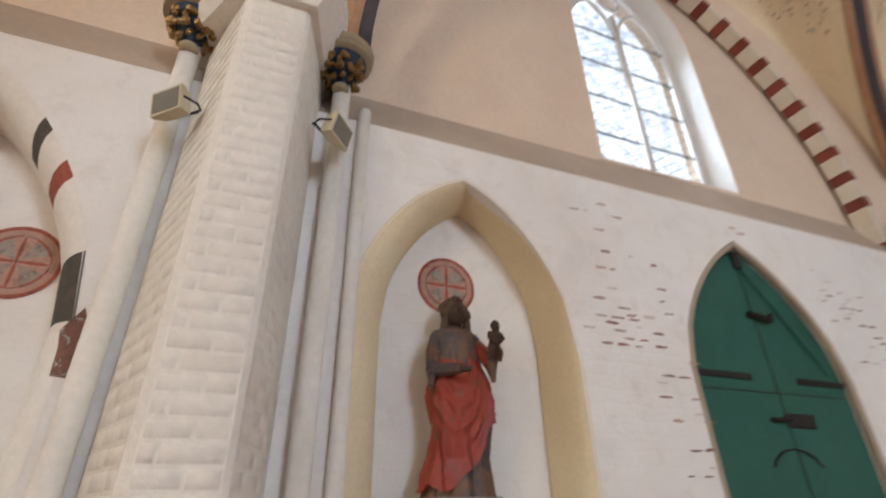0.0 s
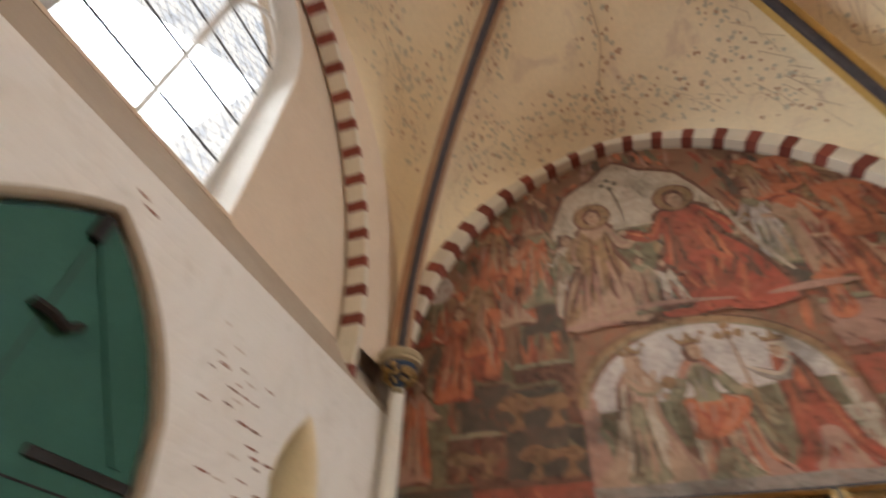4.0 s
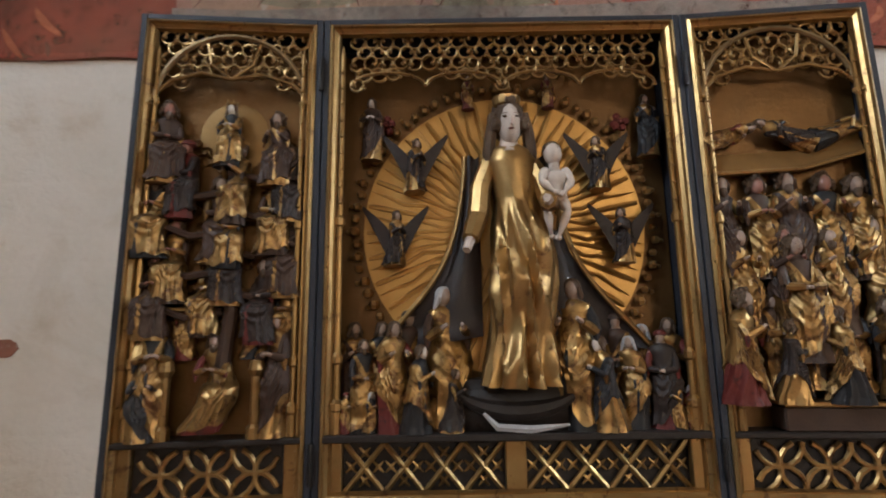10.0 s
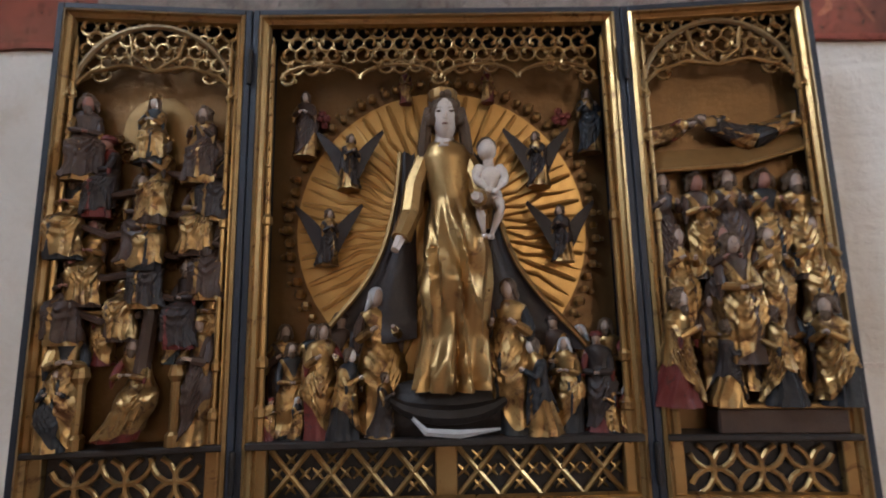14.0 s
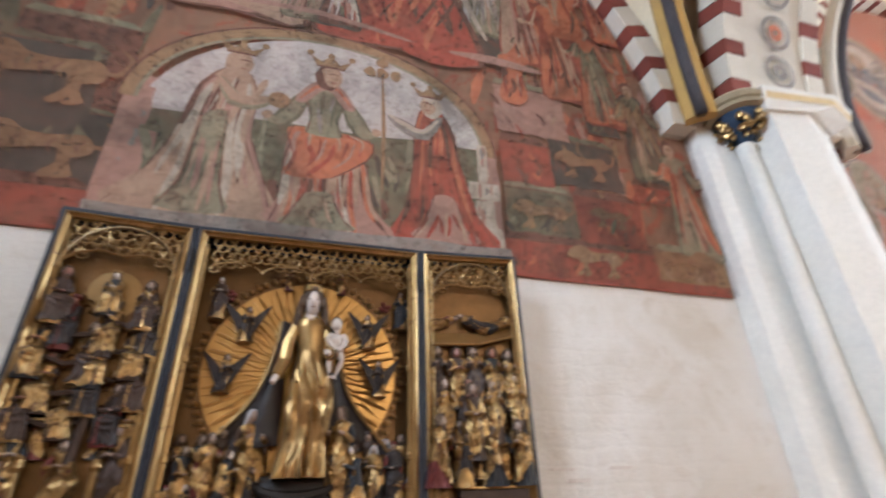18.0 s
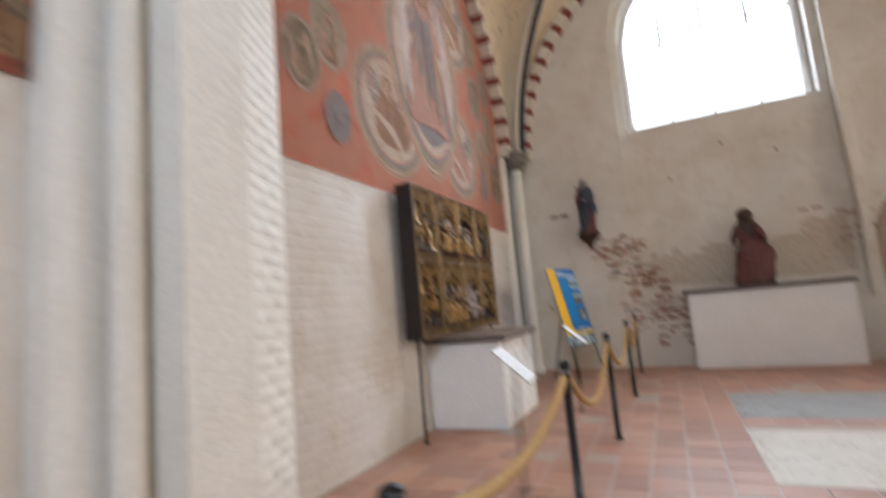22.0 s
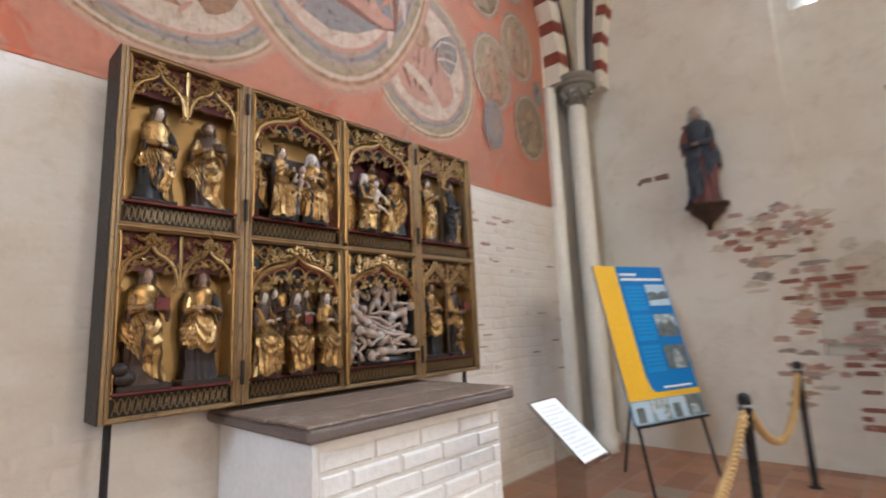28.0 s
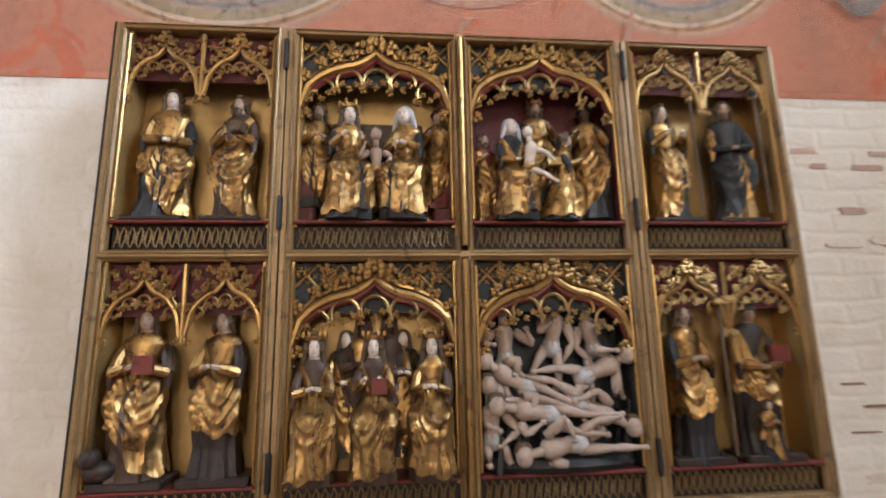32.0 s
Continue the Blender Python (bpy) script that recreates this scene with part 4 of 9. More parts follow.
# ---- rope barrier ----
ROPE = plain("golden_rope", (0.6, 0.4, 0.18), (0.48, 0.3, 0.12), 0.75, big=20, fine=200, bump=0.3)
BLACK = plain("black_lacquer", (0.012, 0.012, 0.014), (0.02, 0.02, 0.022), 0.3, 0.2, big=8, fine=90, bump=0.03)
CHROME = plain("dull_metal", (0.45, 0.45, 0.46), (0.35, 0.35, 0.36), 0.35, 0.9, big=8, fine=90)


def post(x, y):
    ob = thing("barrier_post", "black metal barrier post with a round cap", "barrier post", "rope barrier posts")
    Geo().lathe([(0.05, 0.0), (0.05, 0.008), (0.026, 0.014), (0.026, 0.9), (0.03, 0.905), (0.033, 0.91), (0.033, 0.975), (0.028, 0.99), (0.012, 1.0)], x, y, 16).done("tube", BLACK, ob, smooth=True)
    Geo().lathe([(0.0345, 0.925), (0.0345, 0.94)], x, y, 16).done("band", CHROME, ob, smooth=True)
    for s in (-1, 1):
        Geo().tube([(x + s * 0.03, y, 0.93), (x + s * 0.055, y, 0.925), (x + s * 0.06, y, 0.9), (x + s * 0.04, y, 0.885)], 0.006, 6).done("hook", CHROME, ob)
    return ob


def rope(a, b, sag, seed):
    ob = thing("barrier_rope", "twisted golden rope hung between two posts", "rope", "barrier ropes")
    n = 150
    ln = abs(b[0] - a[0])
    mid = []
    for i in range(n + 1):
        t = i / n
        mid.append(Vector((a[0] + (b[0] - a[0]) * t, a[1] + (b[1] - a[1]) * t, 0.9 - sag * 4 * t * (1 - t))))
    for k in range(3):
        pts = []
        for i, p in enumerate(mid):
            w = 2 * math.pi * (i * 0.14 + k / 3)
            d = (mid[min(i + 1, n)] - mid[max(i - 1, 0)]).normalized()
            s = Vector((0, 1, 0))
            u = d.cross(s)
            pts.append(p + (s * math.cos(w) + u * math.sin(w)) * 0.0152)
        Geo().tube(pts, 0.0108, 6).done("strand", ROPE, ob, smooth=True)
    for p in (mid[4], mid[-5]):
        Geo().ball(p, (0.03, 0.026, 0.03), 10, 6).done("rope_end_knot", ROPE, ob, smooth=True)
    return ob


PX = [(6.42, -2.08), (8.48, -2.06), (10.48, -2.08), (12.54, -2.11), (14.58, -2.09)]
for x, y in PX:
    post(x, y)
for k in range(4):
    rope((PX[k][0] + 0.05, PX[k][1]), (PX[k + 1][0] - 0.05, PX[k + 1][1]), (0.16, 0.33, 0.32, 0.32)[k], k)

# ---- acrylic label stands ----
ACRYL, ant, ab = nodes_of("clear_acrylic")
ab.inputs["Transmission Weight"].default_value, ab.inputs["Roughness"].default_value, ab.inputs["IOR"].default_value = 1.0, 0.02, 1.02
PAPER = plain("white_paper", (0.85, 0.86, 0.86), (0.8, 0.81, 0.82), 0.6, big=4, fine=60, bump=0.02)
PRINT = plain("grey_print", (0.55, 0.55, 0.57), (0.5, 0.5, 0.51), 0.7, big=5, fine=60, bump=0)


def label_stand(x, y, turn):
    ob = thing("label_stand", "clear acrylic stand with a slanted printed sheet", "label stand", "label stands")
    Geo().box(-0.15, 0.15, -0.14, 0.16, 0.0, 0.008).done("base", ACRYL, ob)
    Geo().rings([[(-0.13, 0.04 + q, 0.008), (0.13, 0.04 + q, 0.008), (0.13, 0.046 + q, 0.008), (-0.13, 0.046 + q, 0.008)] if z == 0 else [(-0.13, 0.04 - 0.02, z), (0.13, 0.04 - 0.02, z), (0.13, 0.026, z), (-0.13, 0.026, z)] for z, q in ((0, 0), (0.92, 0))]).done("leg", ACRYL, ob)
    sl = lambda u, w, h: (u * 1.08, -0.16 + w * 0.76, 0.75 + w * 0.68 + h)
    c = [(-0.12, 0.06), (0.12, 0.06), (0.12, 0.42), (-0.12, 0.42)]
    Geo().rings([[sl(u, w, 0.0) for u, w in c], [sl(u, w, 0.008) for u, w in c]]).done("plate", ACRYL, ob)
    c = [(-0.105, 0.075), (0.105, 0.075), (0.105, 0.405), (-0.105, 0.405)]
    Geo().rings([[sl(u, w, 0.0125) for u, w in c], [sl(u, w, 0.0135) for u, w in c]]).done("sheet", PAPER, ob)
    g = Geo()
    for k in range(13):
        w0, e = 0.1 + 0.022 * k, 0.1 if k % 5 == 4 else 0.02
        c = [(-0.09, w0), (0.09 - e, w0), (0.09 - e, w0 + 0.004), (-0.09, w0 + 0.004)]
        Geo().add([sl(u, w, 0.0145) for u, w in c], [(0, 1, 2, 3)]).done("text_line", PRINT, ob)
    for piece in ob.children:
        piece.visible_shadow = piece.name.startswith(("sheet", "text_line"))
    ob.matrix_world = pose(x, y, 0, 0, 0, turn)
    return ob


label_stand(8.97, -1.62, 0)
label_stand(11.62, -1.6, 0)

# ---- information board on an easel ----
SIGNBLUE = plain("board_blue", (0.01, 0.2, 0.55), (0.01, 0.16, 0.48), 0.4, big=3, fine=40, bump=0.02)
SIGNPALE = plain("board_light_blue", (0.02, 0.28, 0.65), (0.02, 0.24, 0.6), 0.4, big=3, fine=40, bump=0.02)
SIGNYEL = plain("board_yellow", (0.85, 0.5, 0.03), (0.8, 0.46, 0.03), 0.4, big=3, fine=40, bump=0.02)
PHOTO = plain("board_photo", (0.55, 0.62, 0.66), (0.12, 0.16, 0.16), 0.4, big=22, fine=80, bump=0.02, spread=0.2)
PHOTOB = plain("board_photo_strip", (0.3, 0.48, 0.62), (0.18, 0.2, 0.22), 0.4, big=16, fine=80, bump=0.02, spread=0.25)

PHOTOSKY = plain("photo_pale_blue", (0.4, 0.58, 0.72), (0.55, 0.66, 0.74), 0.4, big=9, fine=60, bump=0)
PHOTODARK = plain("photo_dark_green", (0.09, 0.12, 0.12), (0.2, 0.22, 0.23), 0.4, big=18, fine=80, bump=0, spread=0.3)


def info_board():
    ob = thing("information_board", "blue and yellow printed board on an easel", "information board")
    tl, r, d = Vector((13.41, -0.91, 1.87)), Vector((0.94, -0.35, 0)) * 0.84, Vector((-0.105, -0.28, -1.27))
    n = d.cross(r).normalized()
    if n.y > 0:
        n = -n

    def sheet(u0, u1, v0, v1, lift, thick=0.0015):
        c = [(u0, v0), (u1, v0), (u1, v1), (u0, v1)]
        return Geo().rings([[tl + r * u + d * w + n * lift for u, w in c], [tl + r * u + d * w + n * (lift + thick) for u, w in c]])

    sheet(0, 1, 0, 1, -0.012, 0.014).done("panel", SIGNBLUE, ob)
    sheet(0.0, 0.3, 0, 0.83, 0.004).done("yellow_band", SIGNYEL, ob)
    sheet(0.0, 1.0, 0.83, 0.865, 0.004).done("yellow_foot", SIGNYEL, ob)
    sheet(0.0, 1.0, 0.865, 1.0, 0.004).done("photo_strip", PHOTOB, ob)
    for k in range(4):
        sheet(0.02 + 0.245 * k, 0.25 + 0.245 * k, 0.872, 0.992, 0.006).done("photo", (PHOTOSKY, PHOTO, PHOTOSKY, PHOTODARK)[k], ob)
        sheet(0.06 + 0.245 * k, 0.16 + 0.245 * k, 0.905 + 0.02 * (k % 2), 0.99, 0.0085).done("photo_shape", (PHOTODARK, PHOTOSKY, PHOTODARK, PHOTO)[k], ob)
    g = Geo()
    cur = [(0.3, 0.7)] + [(0.3 + 0.1 * (1 - math.cos(a)), 0.7 + 0.132 * math.sin(a)) for a in (math.pi / 2 * j / 6 for j in range(7))] + [(0.3, 0.832)]
    g.add([tl + r * u + d * w + n * 0.0075 for u, w in cur], [tuple(range(len(cur)))])
    g.done("yellow_curve", SIGNYEL, ob)
    for k in range(3):
        v0, shot = 0.13 + 0.21 * k, Geo()
        sheet(0.66, 0.97, v0, v0 + 0.15, 0.006).done("photo", (PHOTOSKY, PHOTO, PHOTODARK)[k], ob)
        shapes = (((0.66, 0.06), (0.74, 0.05), (0.82, 0.065), (0.9, 0.045), (0.97, 0.055), (0.97, 0.1), (0.66, 0.115)),
                  ((0.66, 0.09), (0.73, 0.04), (0.8, 0.085), (0.87, 0.03), (0.97, 0.1), (0.97, 0.15), (0.66, 0.15)),
                  ((0.76, 0.15), (0.78, 0.05), (0.83, 0.02), (0.87, 0.06), (0.9, 0.15)))[k]
        shot.add([tl + r * u + d * (v0 + w) + n * 0.0085 for u, w in shapes], [tuple(range(len(shapes)))])
        shot.done("photo_shape", (PHOTODARK, PHOTODARK, PHOTO)[k], ob)
        sheet(0.35, 0.62, 0.14 + 0.2 * k, 0.31 + 0.2 * k, 0.005).done("text_field", SIGNPALE, ob)
    for k, (a, b) in enumerate(((0.3, 0.58), (0.3, 0.95))):
        sheet(a + 0.04, b, 0.05 + 0.035 * k, 0.068 + 0.035 * k, 0.006).done("heading_bar", PAPER, ob)
    g = Geo()
    for k in range(3):
        for q in range(5):
            c = [(0.37, 0.165 + 0.2 * k + 0.026 * q), (0.6, 0.165 + 0.2 * k + 0.026 * q), (0.6, 0.172 + 0.2 * k + 0.026 * q), (0.37, 0.172 + 0.2 * k + 0.026 * q)]
            Geo().add([tl + r * u + d * w + n * 0.0085 for u, w in c], [(0, 1, 2, 3)]).done("text_line", SIGNBLUE, ob)
    sheet(0.5, 0.9, 0.8, 0.812, 0.0095).done("foot_text", PAPER, ob)
    b0 = tl + d * 1.0
    for u, foot in ((0.06, (13.36, -1.28, 0)), (0.94, (14.0, -1.58, 0))):
        Geo().tube([tl + r * u + d * 0.5 - n * 0.03, tl + r * u + d * 1.02 - n * 0.02, foot], 0.013, 8).done("easel_leg", BLACK, ob)
    Geo().tube([tl + r * 0.5 + d * 0.3 - n * 0.03, (14.15, -0.7, 0.0)], 0.013, 8).done("rear_leg", BLACK, ob)
    Geo().tube([tl + r * 0.0 + d * 1.01 + n * 0.01, tl + r * 1.0 + d * 1.01 + n * 0.01], 0.012, 8).done("ledge_bar", BLACK, ob)
    return ob


info_board()

# ---- dark winding stair and a covered table beyond the teal door ----
STAIR = plain("dark_stair_timber", (0.02, 0.018, 0.022), (0.03, 0.026, 0.03), 0.5, big=4, fine=50)
TIMBER = plain("brown_timber", (0.2, 0.09, 0.05), (0.14, 0.06, 0.035), 0.5, big=4, fine=50)
CLOTH = plain("white_cloth", (0.78, 0.76, 0.74), (0.7, 0.68, 0.66), 0.85, big=4, fine=60)


def winding_stair(cx, cy, r):
    ob = thing("winding_stair", "dark wooden winding stair with solid parapet", "staircase")
    n, a0, turn, rise = 38, 84, 330, 2.5
    rail = lambda i: 1.25 + rise * (turn * i / n) / 360
    rings, soffit = [], []
    for i in range(n + 1):
        a = radians(a0 + turn * i / n)
        z = rail(i)
        foot = z - (0.8 if i > 4 else 1.2)
        c, s = math.cos(a), math.sin(a)
        rings.append([(cx + q * c, cy + q * s, w) for q, w in ((r, foot), (r, z), (r - 0.05, z), (r - 0.05, foot))])
        soffit.append([(cx + q * c, cy + q * s, foot + w) for q, w in ((0.09, 0.0), (r - 0.05, 0.0), (r - 0.05, 0.03), (0.09, 0.03))])
    Geo().rings(rings).done("parapet", STAIR, ob)
    Geo().rings(soffit).done("soffit", STAIR, ob)
    Geo().lathe([(0.09, 0.0), (0.09, 5.2)], cx, cy, 12).done("newel", STAIR, ob)
    for i in range(12):
        b0, b1 = radians(a0 + turn * i / 12), radians(a0 + turn * (i + 1.15) / 12)
        z = 0.5 + 0.185 * (i + 1)
        pts = [(cx + q * math.cos(b), cy + q * math.sin(b)) for q, b in ((0.08, b0), (r - 0.05, b0), (r - 0.05, b1), (0.08, b1))]
        prism(Geo(), pts, z - 0.05, z).done("tread", STAIR, ob)
    Geo().tube([(cx + r * math.cos(radians(a0 + turn * i / n)), cy + r * math.sin(radians(a0 + turn * i / n)), rail(i) + 0.02) for i in range(n + 1)], 0.035, 8).done("handrail", STAIR, ob)
    return ob


winding_stair(14.1, -8.25, 1.05)
PANEL = plain("dark_grey_panel", (0.022, 0.022, 0.026), (0.017, 0.016, 0.02), 0.6, big=4, fine=50)
BROWNISH = plain("dark_brown_rail", (0.05, 0.03, 0.024), (0.035, 0.022, 0.018), 0.6, big=4, fine=50)
scr = thing("screen_panel", "dark grey standing panel in front of the winding stair", "screen")
Geo().box(13.05, 13.1, -7.4, -6.6, 0.09, 1.2, bevel=0.008).done("board", PANEL, scr)
Geo().box(13.03, 13.12, -7.42, -6.58, 0.0, 0.09, bevel=0.006).done("bottom_rail", BROWNISH, scr)
for y in (-7.42, -6.62):
    Geo().box(13.04, 13.11, y, y + 0.04, 0.09, 1.22, bevel=0.006).done("stile", PANEL, scr)
tb = thing("covered_table", "brown wooden table with a white top behind the stair", "table")
Geo().box(14.45, 15.1, -11.2, -8.72, 0.88, 0.92, bevel=0.01).done("tabletop", TIMBER, tb)
Geo().box(14.44, 15.11, -11.21, -8.71, 0.922, 0.94, bevel=0.006).done("cloth", CLOTH, tb)
Geo().box(14.48, 14.51, -11.15, -8.78, 0.5, 0.88).done("apron", TIMBER, tb)
Geo().box(14.55, 14.6, -11.1, -8.85, 0.24, 0.29, bevel=0.006).done("foot_rail", CLOTH, tb)
for x in (14.5, 15.05):
    for y in (-11.1, -9.9, -8.8):
        Geo().box(x - 0.035, x + 0.035, y - 0.035, y + 0.035, 0.0, 0.88, bevel=0.006).done("leg", TIMBER, tb)
bd = thing("display_board", "white printed board leaning on the covered table", "board")
Geo().rings([[(14.7, -11.0, 0.942), (14.7, -8.95, 0.942), (15.08, -8.95, 1.5), (15.08, -11.0, 1.5)], [(14.72, -11.0, 0.942), (14.72, -8.95, 0.942), (15.1, -8.95, 1.5), (15.1, -11.0, 1.5)]]).done("sheet", CLOTH, bd)
for k in range(8):
    y0, t = -9.25 - 0.21 * k, 0.25 + 0.13 * (k * 5 % 4)
    Geo().box(14.692 + 0.38 * t, 14.7 + 0.38 * t, y0 - 0.12, y0, 0.945 + 0.558 * t, 0.962 + 0.558 * t).done("text_bar", PANEL, bd)

# ---- carved figures ----
SKIN = plain("painted_flesh", (0.36, 0.26, 0.2), (0.26, 0.18, 0.14), 0.45, big=20, fine=120, bump=0.05)
RUDDY = plain("ruddy_flesh", (0.3, 0.14, 0.1), (0.22, 0.1, 0.075), 0.45, big=20, fine=120, bump=0.05)
PALE = plain("pale_flesh", (0.6, 0.51, 0.44), (0.5, 0.41, 0.35), 0.45, big=14, fine=120, bump=0.08, dirt=(0.4, 0.33, 0.28))
HAIR = plain("dark_carved_hair", (0.07, 0.04, 0.025), (0.12, 0.075, 0.04), 0.5, big=30, fine=150, bump=0.4)
BLUEROBE = plain("blue_grey_robe", (0.014, 0.015, 0.019), (0.028, 0.024, 0.022), 0.5, big=16, fine=120, bump=0.1)
REDROBE = plain("red_robe", (0.15, 0.024, 0.018), (0.09, 0.018, 0.014), 0.5, big=12, fine=100, bump=0.1, dirt=(0.04, 0.014, 0.012))
DARKROBE = plain("dark_robe", (0.02, 0.014, 0.013), (0.04, 0.024, 0.017), 0.5, big=14, fine=120, bump=0.1)
BROWNROBE = plain("brown_robe", (0.07, 0.038, 0.024), (0.035, 0.02, 0.015), 0.5, big=12, fine=100, bump=0.1)
VEIL = plain("white_veil", (0.34, 0.32, 0.31), (0.45, 0.43, 0.43), 0.5, big=16, fine=120, bump=0.1)
CARMINE = plain("carmine_ground", (0.11, 0.024, 0.026), (0.07, 0.02, 0.022), 0.6, big=8, fine=60)
WALLRED = plain("bright_red_gown", (0.34, 0.05, 0.03), (0.22, 0.04, 0.025), 0.45, big=7, fine=80, bump=0.1, dirt=(0.16, 0.08, 0.03))
WALLBLUE = plain("blue_gown", (0.04, 0.06, 0.09), (0.07, 0.07, 0.08), 0.5, big=8, fine=80, bump=0.1)
OLDRED = plain("dull_red_wood", (0.17, 0.055, 0.05), (0.12, 0.06, 0.055), 0.6, big=6, fine=80, bump=0.2)
STATUETOP = plain("worn_brown_and_blue_paint", (0.17, 0.085, 0.045), (0.06, 0.05, 0.055), 0.5, big=7, fine=60, bump=0.2, spread=0.16, dirt=(0.03, 0.02, 0.018))
LOOKS = {"relic": (WALLRED, STATUETOP), "allgold": (GOLD, GOLD), "oldred": (OLDRED, BROWNROBE), "saintblue": (WALLBLUE, OLDRED), "redbrown": (WALLRED, WALLBLUE), "gold": (FIGGOLD, BLUEROBE), "goldred": (FIGGOLD, REDROBE), "dark": (DARKROBE, FIGGOLD), "blue": (BLUEROBE, FIGGOLD), "red": (REDROBE, BLUEROBE), "goldbrown": (FIGGOLD, BROWNROBE), "brown": (BROWNROBE, FIGGOLD), "plum": (DARKROBE, REDROBE), "goldplum": (FIGGOLD, DARKROBE)}


def figure(name, parent, at, h, look_="gold", seed=0, turn=0.0, stance="stand", head="hair", crown=False, held="", wide=1.0, lean=0.0, flesh=None, detail=24, fold=1.0, arms=None, thing_tags=None, face=False, deep=1.0, big_head=1.0, dark_top=False, cloak=True, hem0=0.0, opened=None):
    """One carved figure as a single mesh that faces -y. at is the middle of its foot."""
    rnd = random.Random(seed * 7 + 3)
    g = Geo()
    if stance == "sit":
        prof = [(0.0, 0.19, 0.13, -0.08), (0.06, 0.18, 0.13, -0.09), (0.2, 0.155, 0.125, -0.09), (0.36, 0.16, 0.14, -0.09), (0.44, 0.16, 0.13, -0.07), (0.49, 0.13, 0.1, -0.02), (0.58, 0.1, 0.08, 0.02), (0.66, 0.105, 0.08, 0.02), (0.75, 0.125, 0.08, 0.02), (0.8, 0.095, 0.065, 0.02), (0.825, 0.045, 0.045, 0.01), (0.86, 0.038, 0.04, 0.0)]
    elif stance == "kneel":
        prof = [(0.0, 0.19, 0.22, 0.06), (0.07, 0.175, 0.2, 0.06), (0.2, 0.15, 0.16, 0.03), (0.36, 0.13, 0.12, 0.0), (0.5, 0.115, 0.09, -0.01), (0.6, 0.115, 0.085, -0.02), (0.7, 0.13, 0.085, -0.02), (0.76, 0.095, 0.07, -0.02), (0.79, 0.05, 0.05, -0.03), (0.83, 0.045, 0.045, -0.03)]
    else:
        prof = [(0.0, 0.16, 0.125, -0.02), (0.04, 0.15, 0.115, -0.02), (0.16, 0.13, 0.1, -0.01), (0.3, 0.135, 0.105, -0.02), (0.42, 0.14, 0.1, -0.022), (0.52, 0.125, 0.088, -0.01), (0.6, 0.1, 0.072, 0.0), (0.67, 0.103, 0.072, 0.0), (0.745, 0.118, 0.07, 0.0), (0.785, 0.095, 0.06, 0.0), (0.81, 0.042, 0.04, 0.0), (0.845, 0.032, 0.034, -0.005)]
    steps = 40 if detail < 20 else 64 if detail < 40 else 90
    n = 40 if detail < 20 else 72 if detail < 40 else 96
    fine = []
    for i in range(len(prof) - 1):
        a, b = prof[i], prof[i + 1]
        m = max(2, round((b[0] - a[0]) * steps))
        for q in range(m):
            t = q / m
            fine.append([a[k] + (b[k] - a[k]) * t for k in range(4)])
    fine.append(list(prof[-1]))
    k1, p1, p2 = rnd.choice((7, 8, 9)), rnd.uniform(0, 6), rnd.uniform(0, 6)
    side = rnd.choice((-1, 1))
    bare = rnd.random() < 0.5
    sway = lean + side * rnd.uniform(0.015, 0.045)
    ridge = lambda t: 1 - abs(2 * (t - math.floor(t)) - 1) ** 0.8
    waist = lambda z: next(((p, q, (z - p[0]) / (q[0] - p[0])) for p, q in zip(prof, prof[1:]) if z <= q[0]), (prof[-2], prof[-1], 1.0))

    def skin(z, a, r):
        p, q, t = waist(z)
        wx, wy, oy = (p[k] + (q[k] - p[k]) * t for k in (1, 2, 3))
        cx = sway * math.sin(min(1, z / 0.8) * math.pi) + lean * z
        return (wide * (cx + wx * r * math.cos(a)), deep * (oy + wy * r * math.sin(a)), z)

    def swell(z, a):
        knee = a + math.pi / 2 if a < math.pi else a - 3 * math.pi / 2
        return 0.16 * math.exp(-((z - 0.27) / 0.12) ** 2) * math.exp(-((knee + side * 0.6) / 0.45) ** 2) * (stance == "stand")

    rings = []
    for z in (p[0] for p in fine):
        low = max(0.0, min(1.0, (0.68 - z) / 0.4))
        ring = []
        for j in range(n):
            a = 2 * math.pi * j / n
            warp = noise.noise((1.7 * math.cos(a) + seed, 1.7 * math.sin(a), 2.2 * z))
            r = 1.0 + fold * (0.12 if not cloak else 0.2) * low * (ridge((k1 + 2 * (not cloak)) * a / (2 * math.pi) + p1 + side * (0.5 if cloak else 1.1) * z + 0.6 * warp) - 0.6)
            if not cloak:
                r += fold * 0.24 * low * max(0.0, -math.sin(a)) ** 0.5 * (ridge(1.9 * math.cos(a) + 3.2 * z + p2 + 0.9 * warp) - 0.5)
            ring.append(skin(z, a, r + swell(z, a)))
        rings.append(ring)
    g.rings(rings, 1 if cloak else 0, True)
    for i in range(len(rings) - 1):
        z = (fine[i][0] + fine[i + 1][0]) / 2
        for j in range(n):
            if z > 0.81:
                g.m[i * n + j] = 2
            elif cloak and not bare and z > 0.45:
                g.m[i * n + j] = 0
